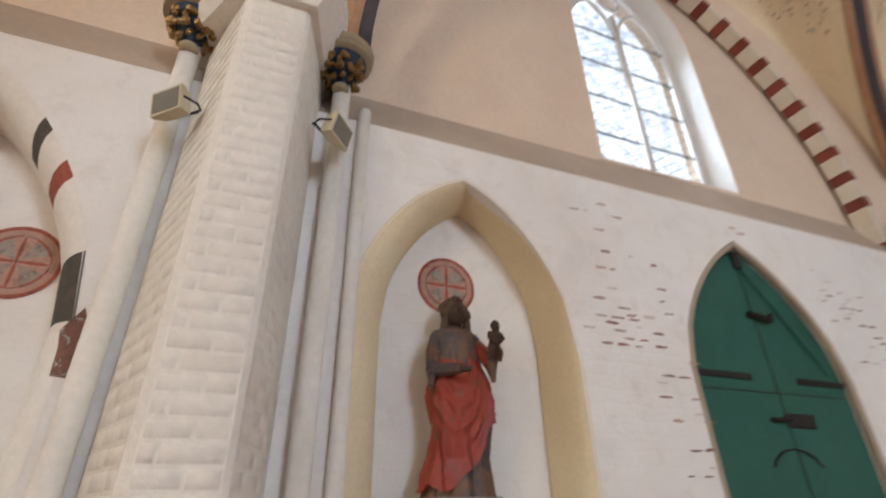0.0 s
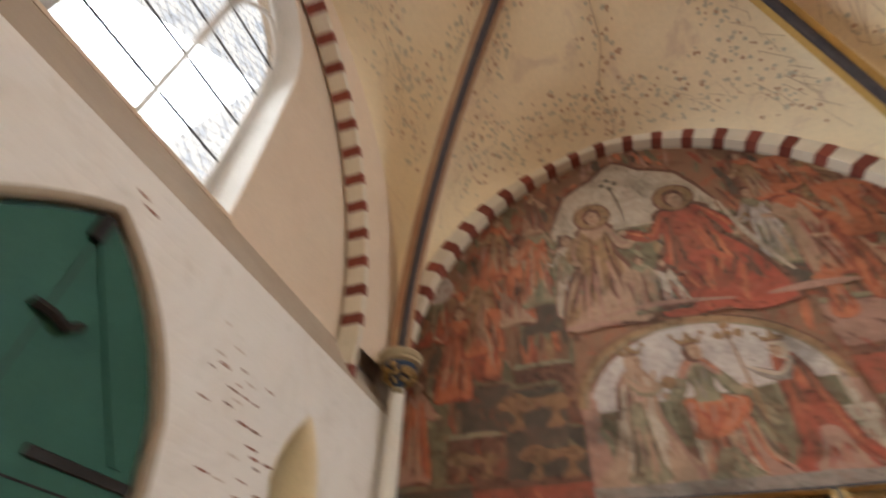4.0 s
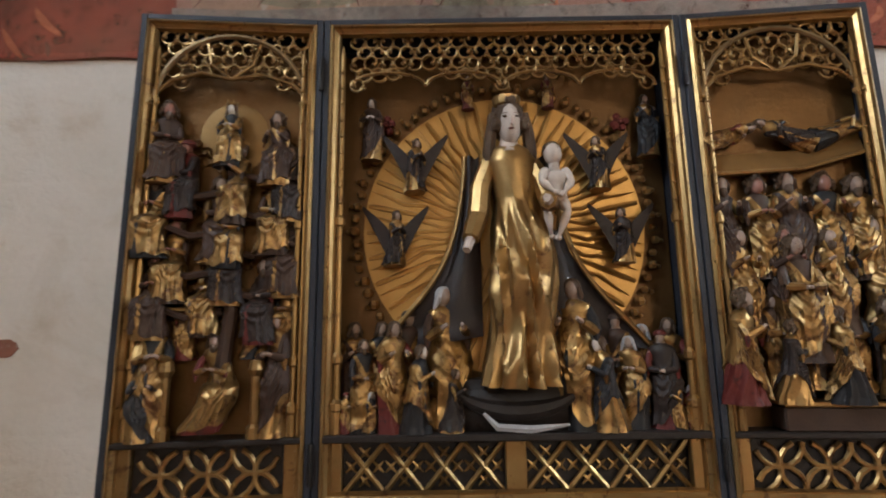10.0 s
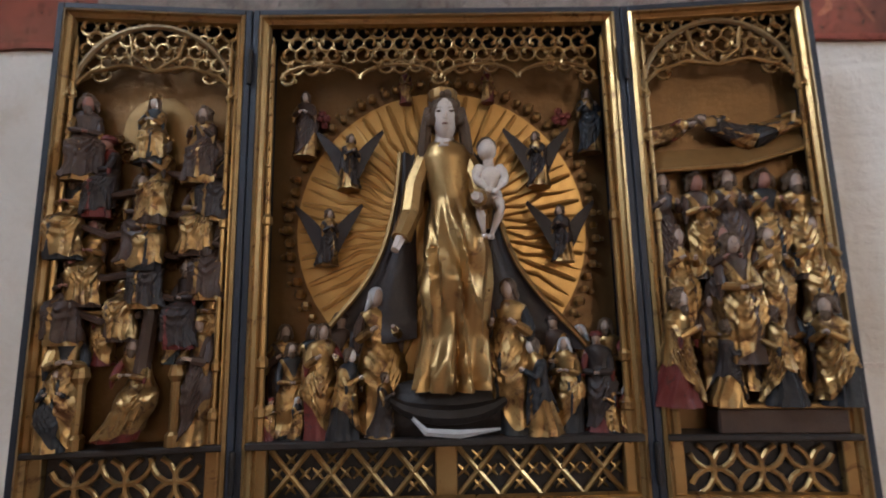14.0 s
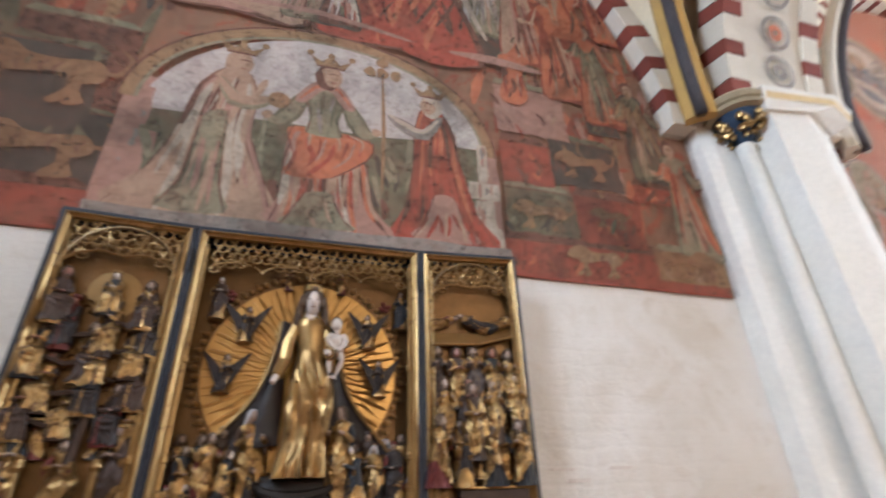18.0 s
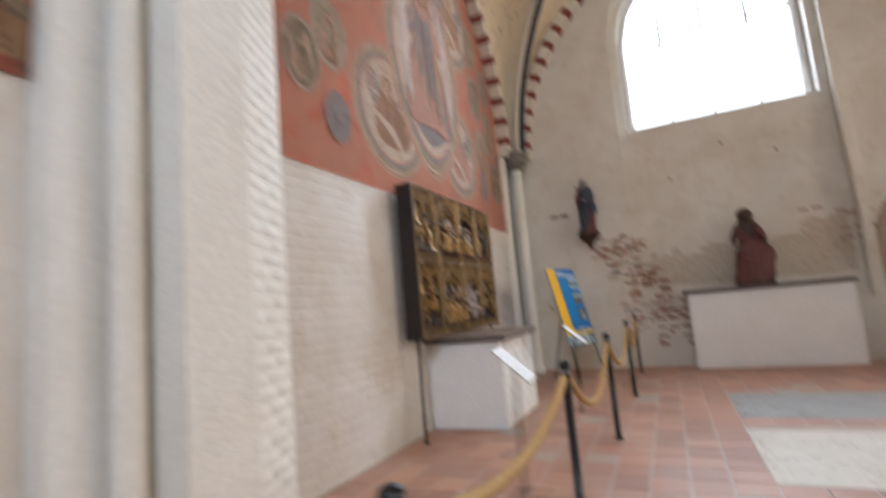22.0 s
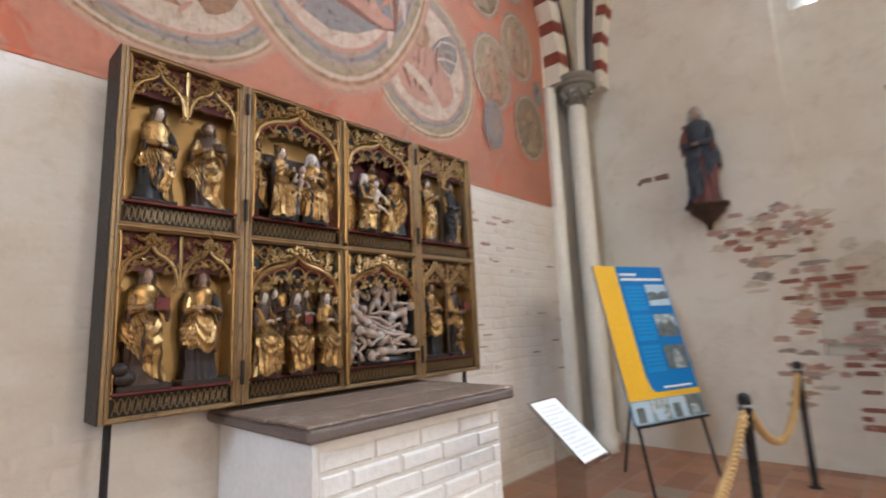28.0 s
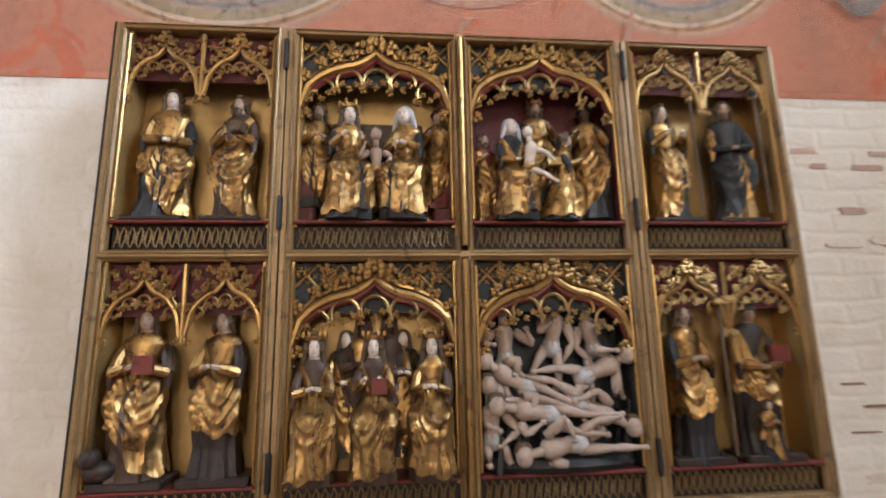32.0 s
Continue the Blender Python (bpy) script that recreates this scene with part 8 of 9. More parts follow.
    def drape(self, left, right, colour, tones, count, w=0.024):
        """Cloth between two guide lines, with folds that run along them."""
        r = self.rnd
        self.flow(colour, left + right[::-1])
        for guide in (left, right):
            self.line("brown", guide, 0.013)
        k = len(left) - 1

        def at(u, t):
            i = min(k - 1, int(t * k))
            f = t * k - i
            p = [tuple(a[i][c] + (a[i + 1][c] - a[i][c]) * f for c in (0, 1)) for a in (left, right)]
            return tuple(p[0][c] + (p[1][c] - p[0][c]) * u for c in (0, 1))

        for n in range(count):
            u, a = (n + r.uniform(0.2, 0.8)) / count, r.uniform(0, 0.5)
            b, du = min(1.0, a + r.uniform(0.3, 0.7)), r.uniform(-0.12, 0.12)
            pts = [at(min(0.98, max(0.02, u + du * q / 4)), a + (b - a) * q / 4) for q in range(5)]
            self.line(tones[n % len(tones)], pts, w * r.uniform(0.6, 1.5))

    def head(self, x, z, s, q, hair, crown=0.0):
        """A small painted head turned to one side (q) under a crown."""
        self.blob(hair, x - q * 0.015 * s, z - 0.01 * s, 0.085 * s, 0.115 * s, 14, 0.05)
        self.flow("flesh", [(x - 0.055 * s, z + 0.06 * s), (x + q * 0.03 * s, z + 0.08 * s), (x + q * 0.065 * s, z + 0.03 * s), (x + q * 0.075 * s, z - 0.02 * s), (x + q * 0.045 * s, z - 0.085 * s), (x - q * 0.02 * s, z - 0.08 * s), (x - q * 0.05 * s, z)][::1])
        self.line("brown", [(x - 0.03 * s + q * 0.02 * s, z + 0.02 * s), (x + q * 0.02 * s, z + 0.026 * s), (x + 0.035 * s + q * 0.02 * s, z + 0.018 * s)], 0.014 * s)
        self.line("tawny", [(x + q * 0.03 * s, z + 0.01 * s), (x + q * 0.04 * s, z - 0.015 * s), (x + q * 0.03 * s, z - 0.03 * s)], 0.012 * s)
        self.line("red", [(x, z - 0.05 * s), (x + q * 0.02 * s, z - 0.052 * s), (x + q * 0.04 * s, z - 0.048 * s)], 0.01 * s)
        if crown:
            c, y = x - q * 0.01 * s, z + 0.075 * s
            self.poly("ochre", [(c - 0.09 * s, y), (c + 0.09 * s, y), (c + 0.14 * s, y + 0.1 * s), (c + 0.06 * s, y + 0.05 * s), (c, y + 0.12 * s), (c - 0.06 * s, y + 0.05 * s), (c - 0.14 * s, y + 0.1 * s)], 0.004)
            self.line("brown", [(c - 0.09 * s, y + 0.006), (c, y + 0.012), (c + 0.09 * s, y + 0.006)], 0.018 * s)
            for u in (-0.14, 0, 0.14):
                self.blob("ochre", c + u * s, y + 0.115 * s, 0.024 * s, 0.026 * s, 8)

    def beast(self, cx, cz, s, flip, colour="ochre"):
        q = -1 if flip else 1
        dark, pale = TONES[colour]
        body = [(-0.38, 0.03), (-0.3, 0.12), (-0.1, 0.09), (0.08, 0.1), (0.18, 0.17), (0.31, 0.16), (0.41, 0.1), (0.46, 0.02), (0.4, -0.03), (0.31, -0.04), (0.24, -0.1), (0.06, -0.06), (-0.14, -0.02), (-0.26, -0.09), (-0.36, -0.06)]
        for u, e in ((-0.26, -0.04), (-0.17, 0.05), (0.18, -0.03), (0.27, 0.08)):
            self.line(colour, [(cx + q * u * s, cz), (cx + q * (u - e) * s, cz - 0.14 * s), (cx + q * (u + e * 0.3) * s, cz - 0.24 * s), (cx + q * (u + 0.06) * s, cz - 0.27 * s)], 0.07 * s)
        self.flow(colour, [(cx + q * u * s, cz + w * s) for u, w in body])
        self.line(colour, [(cx - q * 0.3 * s, cz + 0.05 * s), (cx - q * 0.43 * s, cz + 0.02 * s), (cx - q * 0.5 * s, cz + 0.16 * s), (cx - q * 0.42 * s, cz + 0.25 * s)], 0.04 * s)
        for k in range(12):
            u = self.rnd.uniform(-0.35, 0.42)
            self.line((colour, pale, "tawny", dark)[k % 4], [(cx + q * u * s, cz + 0.06 * s), (cx + q * (u + 0.04) * s, cz), (cx + q * (u + 0.02) * s, cz - 0.06 * s)], 0.02 * s)

    def done(self):
        for colour, g in self.g.items():
            g.done("painted_" + colour, P[colour], self.parent)


MURAL1 = fresco_ground("mural_ground_bay_one", ((0.3, 0.08, 0.046), (0.36, 0.115, 0.06), (0.12, 0.08, 0.055), (0.27, 0.165, 0.1)))
MURAL2 = fresco_ground("mural_ground_bay_two", ((0.52, 0.145, 0.07), (0.46, 0.12, 0.062), (0.4, 0.16, 0.095), (0.45, 0.2, 0.13)), 0.9)


def grime(ob, outline, colour, dark, low, high, patches):
    """A thin film of old dirt and limewash over a whole mural."""
    m, nt, bsdf = nodes_of("mural_grime")
    vec = coords(nt)
    n1, n2 = noise_node(nt, 1.7, 6, 0.7, vec, 0.8), noise_node(nt, 14, 5, 0.7, vec, 0.5)
    nt.links.new(mix_node(nt, ramp_node(nt, n1, 0.4, 0.6), colour, dark), bsdf.inputs["Base Color"])
    bsdf.inputs["Roughness"].default_value = 0.95
    mix, more = nt.nodes.new("ShaderNodeMath"), nt.nodes.new("ShaderNodeMath")
    mix.operation, more.operation = "MULTIPLY_ADD", "ADD"
    nt.links.new(n2, mix.inputs[0])
    mix.inputs[1].default_value = high - low
    mix.inputs[2].default_value = low
    nt.links.new(mix.outputs[0], more.inputs[0])
    nt.links.new(ramp_node(nt, n1, 0.5, 0.66, 0.0, patches), more.inputs[1])
    nt.links.new(more.outputs[0], bsdf.inputs["Alpha"])
    obj("grime_film", [on_north(u, z, 0.055) for u, z in outline], [(0, 1, 2, 3)], m, ob)


def mural_one():
    ob = thing("mural", "faded red painted mural of throne and lions", "mural", "wall paintings", kind="structure")
    v, f = slab([(0.12, 2.66), (6.7, 2.66), (6.7, 8.2), (0.12, 8.2)], [], on_north, 0.004)
    obj("ground", v, f, MURAL1, ob)
    m = Mural(ob, on_north, 1)
    m.strokes(0.15, 2.2, 3.0, 7.6, 160, ("red", "orange", "brown", "ochre", "green", "pink"), 0.45, 0.07)
    m.strokes(4.5, 6.65, 3.0, 7.4, 160, ("red", "orange", "brown", "ochre", "green", "pink"), 0.45, 0.07)
    m.strokes(2.0, 4.6, 7.0, 8.0, 40, ("red", "orange", "brown", "pink"), 0.3, 0.07)
    # dark strokes at left: darker old paint, plus the light's falloff painted in
    m.strokes(0.15, 2.3, 2.7, 7.0, 170, ("dark", "brown", "green", "brown", "dark", "red"), 0.4, 0.1)
    m.strokes(4.5, 6.6, 4.6, 7.4, 80, ("dark", "brown", "green", "brown", "red"), 0.4, 0.09)
    m.strokes(2.1, 4.6, 4.6, 7.6, 60, ("dark", "brown", "green", "brown"), 0.4, 0.09)
    # stepped throne blocks on both sides
    for x0, x1, z0, z1, c in ((0.12, 1.0, 2.665, 2.95, "dark"), (1.0, 2.2, 2.665, 2.92, "red"), (0.15, 0.7, 3.0, 4.0, "green"), (1.35, 2.2, 2.98, 3.45, "dark"), (0.85, 1.45, 3.5, 4.05, "dark"), (1.5, 2.2, 3.5, 4.2, "brown"), (1.4, 2.05, 3.42, 3.95, "dark"), (1.7, 2.3, 4.65, 5.15, "dark"), (0.7, 1.35, 3.0, 3.45, "brown"), (1.1, 1.35, 4.1, 4.7, "red"), (4.72, 6.65, 2.665, 2.96, "red"), (4.76, 5.35, 3.02, 3.4, "green"), (5.35, 5.95, 3.0, 3.42, "red"), (4.75, 5.2, 3.45, 3.85, "red"), (5.2, 5.85, 3.5, 3.95, "dark"), (5.95, 6.35, 3.45, 3.62, "red"), (4.75, 5.4, 3.95, 4.45, "pink"), (4.62, 5.1, 4.75, 5.1, "dark"), (6.0, 6.68, 2.74, 3.0, "ochre"), (5.62, 5.95, 4.1, 4.3, "dark")):
        s = 0.1
        m.poly(c, [(x0, z0), (x1, z0), (x1, z1), (x0, z1)])
        m.strokes(x0 + 0.03, x1 - 0.05, z0, z1 - 0.15, 6, TONES[c], 0.12, 0.03, 1.0)
        m.poly("green" if c == "dark" else "brown" if c == "red" else "olive", [(x0, z1), (x1, z1), (x1 - s, z1 + 0.07), (x0 + s * 0.3, z1 + 0.07)])
        m.line("brown", [(x0, z1), ((x0 + x1) / 2, z1 + 0.004), (x1, z1)], 0.015)
    # standing and climbing figures beside the throne
    for x, z, h, a, b, lean in ((0.45, 4.75, 1.35, "crimson", "green", 0.05), (0.3, 3.05, 1.25, "pink", "orange", 0.0), (0.75, 3.95, 1.35, "orange", "red", 0.06), (1.15, 4.5, 1.45, "orange", "ochre", 0.04), (1.6, 4.85, 1.4, "flesh", "orange", 0.03), (1.95, 5.1, 1.55, "olive", "orange", 0.03), (1.35, 5.7, 1.15, "orange", "ochre", 0.08), (1.95, 6.35, 0.95, "flesh", "brown", 0.05), (4.75, 5.05, 1.35, "olive", "white", -0.02), (5.15, 4.8, 1.55, "orange", "flesh", -0.06), (5.5, 4.45, 1.5, "orange", "red", -0.06), (5.85, 4.25, 1.3, "orange", "green", -0.05), (6.2, 3.7, 1.15, "green", "ochre", -0.05), (6.48, 3.0, 1.2, "olive", "orange", -0.04), (4.95, 6.1, 1.0, "orange", "ochre", -0.12), (5.55, 5.85, 0.95, "ochre", "orange", -0.15), (6.05, 5.35, 0.85, "orange", "red", -0.2)):
        m.robed(x, z, h, a, b, lean, 0.27)
    for x, z, w, h in ((1.28, 4.2, 0.24, 0.9), (4.95, 4.3, 0.3, 0.5), (5.6, 5.3, 0.5, 0.8), (5.2, 6.2, 0.4, 0.6)):
        m.flow("orange", [(x - w * 0.5, z), (x, z - 0.06), (x + w * 0.4, z + 0.05), (x + w * 0.3, z + h * 0.6), (x + w * 0.5, z + h), (x - w * 0.4, z + h), (x - w * 0.3, z + h * 0.5)])
        m.strokes(x - w * 0.3, x + w * 0.3, z, z + h * 0.5, 6, ("red", "brown", "flesh"), h * 0.5, 0.04, 0.2)
    m.flow("white", [(0.3, 5.45), (0.6, 5.4), (0.75, 5.6), (0.62, 5.85), (0.36, 5.8)])
    # beasts on the steps
    for x, z, s, fl, c in ((1.02, 3.2, 0.66, True, "ochre"), (1.85, 3.18, 0.78, True, "tawny"), (1.72, 3.74, 0.95, True, "tawny"), (5.5, 3.74, 0.6, True, "tawny"), (5.05, 3.2, 0.55, True, "ochre"), (5.45, 2.86, 0.55, True, "ochre"), (6.3, 2.93, 0.6, False, "tawny"), (5.65, 3.25, 0.4, True, "tawny")):
        m.beast(x, z, s, fl, c)
    # upper group under a trefoil canopy
    tre = [(2.2, 5.7), (2.2, 6.3), (2.45, 6.95), (2.9, 7.2), (3.27, 7.5), (3.6, 7.2), (4.05, 6.95), (4.33, 6.3), (4.33, 5.7)]
    m.poly("cream", tre)
    m.line("brown", tre[1:-1], 0.07)
    m.poly("green", [(2.2, 5.0), (4.4, 5.0), (4.4, 6.05), (2.2, 6.1)])
    m.strokes(2.25, 4.35, 4.95, 5.9, 60, ("olive", "dark", "brown", "ochre"), 0.3, 0.05)
    m.robed(2.35, 4.85, 1.35, "cream", "olive", 0.02, 0.27)
    m.robed(2.68, 4.62, 2.0, "flesh", "ochre", 0.06, 0.3, halo="ochre", seated=True, arms={1: (0.75, 0.6), -1: (0.5, 0.5)})
    m.robed(3.95, 4.6, 2.05, "crimson", "red", -0.04, 0.4, halo="ochre", seated=True, arms={-1: (0.95, 0.68), 1: (0.6, 0.5)})
    m.flow("crimson", [(3.75, 4.75), (4.2, 4.5), (4.62, 4.62), (4.3, 5.0), (4.1, 5.4), (3.75, 5.4)])
    m.strokes(3.75, 4.3, 4.6, 5.2, 16, ("brown", "orange"), 0.4, 0.04, 0.5)
    m.robed(3.2, 4.7, 0.85, "olive", "flesh", 0.0, 0.35)
    m.robed(3.45, 4.7, 0.75, "brown", "cream", 0.0, 0.35)
    m.line("cream", [(4.36, 6.2), (4.45, 5.7), (4.62, 5.2), (4.72, 4.95)], 0.07)
    m.line("pink", [(2.6, 4.72), (3.3, 4.78), (4.0, 4.7)], 0.06)
    m.line("dark", [(3.2, 6.2), (3.18, 6.6), (3.13, 6.95)], 0.03)
    for dx, dz in ((0, 0.1), (0, -0.08), (0.09, 0.01), (-0.09, 0.01)):
        m.blob("dark", 3.13 + dx, 7.0 + dz, 0.04, 0.04, 8, 0.2)
    for x0, x1, z in ((2.2, 2.8, 4.62), (4.4, 5.2, 4.68)):
        m.line("pink", [(x0, z), ((x0 + x1) / 2, z + 0.02), (x1, z)], 0.1)
    # lunette with three crowned figures
    cx, cz = 3.43, 3.76
    m.poly("pink", [(2.2, 2.72), (4.72, 2.72), (4.7, 3.8), (2.2, 3.8)])
    m.put("white", [(3.46 - 1.17 * math.cos(math.pi * i / 24), 3.6 - 0.08 * math.cos(math.pi * i / 24) + 0.86 * math.sin(math.pi * i / 24)) for i in range(25)])
    m.ring("ochre", cx, cz - 0.14, 1.27, 0.93, 0.1, 0, 180)
    m.ring("brown", cx, cz - 0.14, 1.28, 0.94, 0.02, 0, 180)
    m.ring("olive", cx, cz - 0.14, 1.18, 0.84, 0.025, 0, 180)
    m.poly("green", [(2.36, 2.9), (4.5, 2.9), (4.58, 3.68), (2.34, 3.56)])
    m.strokes(2.4, 4.5, 3.1, 3.5, 40, ("green", "olive", "olive", "dark"), 0.2, 0.05)
    for s, x in ((-1, 2.32), (1, 4.58)):
        for z0, z1, w in ((2.74, 3.0, 0.24), (3.0, 3.22, 0.16), (3.22, 3.38, 0.24), (3.38, 3.72, 0.08)):
            m.poly("cream" if s > 0 else "pink", [(x - w / 2, z0), (x + w / 2, z0), (x + w / 2, z1), (x - w / 2, z1)])
            m.strokes(x - w / 3, x + w / 3, z0, z1 - 0.1, 3, ("grey", "pink"), 0.12, 0.03, 0.1)
    # pale figure turned to the middle
    m.strokes(2.42, 4.45, 2.85, 3.3, 50, ("green", "olive", "brown", "dark"), 0.22, 0.05, 0.4)
    m.drape([(2.72, 4.0), (2.6, 3.82), (2.55, 3.5), (2.44, 3.12), (2.26, 2.84)], [(2.9, 3.98), (2.97, 3.76), (2.95, 3.45), (3.08, 3.12), (3.16, 2.84)], "flesh", ("cream", "brown", "flesh", "pink", "brown", "cream"), 34, 0.036)
    m.drape([(2.66, 3.56), (2.64, 3.3), (2.62, 3.05), (2.52, 2.86)], [(2.8, 3.62), (2.82, 3.3), (2.84, 3.05), (2.9, 2.86)], "olive", ("green", "flesh", "pink"), 7)
    m.line("olive", [(2.72, 3.9), (2.82, 3.74), (2.95, 3.74), (3.06, 3.8)], 0.12)
    m.line("flesh", [(2.71, 3.9), (2.82, 3.76), (2.95, 3.76), (3.05, 3.8)], 0.08)
    m.line("flesh", [(2.96, 3.8), (2.98, 3.9), (3.0, 3.96)], 0.05)
    m.head(2.82, 4.08, 1.05, 1, "flesh", 1)
    # crimson figure with a sceptre
    m.drape([(4.12, 3.98), (4.06, 3.75), (4.05, 3.45), (4.0, 3.1), (3.93, 2.83)], [(4.28, 3.96), (4.37, 3.76), (4.4, 3.5), (4.5, 3.1), (4.66, 2.83)], "crimson", ("red", "orange", "red", "brown", "crimson"), 30, 0.034)
    m.drape([(4.2, 3.2), (4.15, 3.05), (4.1, 2.95), (4.05, 2.85)], [(4.34, 3.2), (4.4, 3.05), (4.46, 2.95), (4.5, 2.85)], "pink", ("red", "flesh", "crimson"), 9)
    m.line("grey", [(4.26, 3.9), (4.14, 3.72), (4.0, 3.76), (3.87, 3.84)], 0.11)
    m.line("cream", [(4.24, 3.88), (4.13, 3.75), (4.0, 3.78), (3.88, 3.85)], 0.05)
    m.head(4.18, 4.02, 1.0, -1, "cream", 1)
    # middle figure on the throne
    m.drape([(3.24, 3.58), (3.18, 3.3), (3.2, 3.05), (3.14, 2.83)], [(3.62, 3.58), (3.72, 3.35), (3.76, 3.05), (3.88, 2.83)], "pink", ("orange", "flesh", "crimson", "cream", "brown", "flesh"), 32, 0.034)
    m.drape([(3.22, 3.6), (3.19, 3.5), (3.24, 3.36), (3.2, 3.2)], [(3.6, 3.6), (3.76, 3.55), (3.72, 3.4), (3.5, 3.22)], "orange", ("red", "pink", "crimson", "flesh"), 12)
    m.drape([(3.34, 3.08), (3.3, 3.0), (3.26, 2.92), (3.22, 2.84)], [(3.5, 3.1), (3.54, 3.0), (3.58, 2.92), (3.66, 2.84)], "olive", ("green", "olive", "green", "flesh"), 10, 0.03)
    for q in (-1, 1):
        arm = [(3.41 + q * 0.13, 3.92), (3.41 + q * 0.22, 3.72), (3.41 + q * 0.3, 3.62), (3.41 + q * 0.36, 3.64)]
        m.line("green", arm, 0.13)
        m.line("olive", arm, 0.09)
        m.blob("flesh", 3.41 + q * 0.37, 3.66, 0.035, 0.035, 8)
    m.drape([(3.3, 3.98), (3.28, 3.85), (3.32, 3.7), (3.3, 3.56)], [(3.52, 3.98), (3.54, 3.85), (3.5, 3.7), (3.54, 3.56)], "olive", ("green", "olive", "grey", "green"), 9)
    m.flow("pink", [(3.41, 4.07), (3.53, 4.0), (3.62, 3.84), (3.55, 3.82), (3.46, 3.94), (3.41, 3.97), (3.36, 3.94), (3.27, 3.82), (3.2, 3.84), (3.29, 4.0)])
    m.line("orange", [(3.24, 3.86), (3.33, 3.98), (3.41, 4.02), (3.5, 3.98), (3.58, 3.86)], 0.025)
    m.head(3.43, 4.11, 1.1, 1, "brown", 1)
    m.line("ochre", [(3.83, 3.2), (3.83, 3.7), (3.81, 4.2)], 0.03)
    for dx, dz in ((0, 0.14), (-0.1, 0.03), (0.1, 0.03), (0, 0.03)):
        m.blob("ochre", 3.81 + dx, 4.22 + dz, 0.05, 0.05, 8, 0.2)
    m.blob("ochre", 3.1, 3.8, 0.07, 0.07, 14, 0.03)
    m.poly("grey", [(2.18, 2.665), (4.75, 2.665), (4.75, 2.84), (2.18, 2.84)])
    # losses and old retouching
    for x0, x1, z0, z1, n in ((0.2, 2.1, 3.0, 7.2, 60), (4.8, 6.6, 3.0, 7.0, 60), (2.3, 4.6, 4.8, 6.0, 24)):
        m.strokes(x0, x1, z0, z1, n, ("red", "brown", "ochre", "green", "tawny"), 0.12, 0.03, 0.5)
    m.done()
    grime(ob, [(0.12, 2.66), (6.7, 2.66), (6.7, 8.2), (0.12, 8.2)], (0.28, 0.11, 0.06), (0.075, 0.05, 0.034), 0.04, 0.36, 0.3)


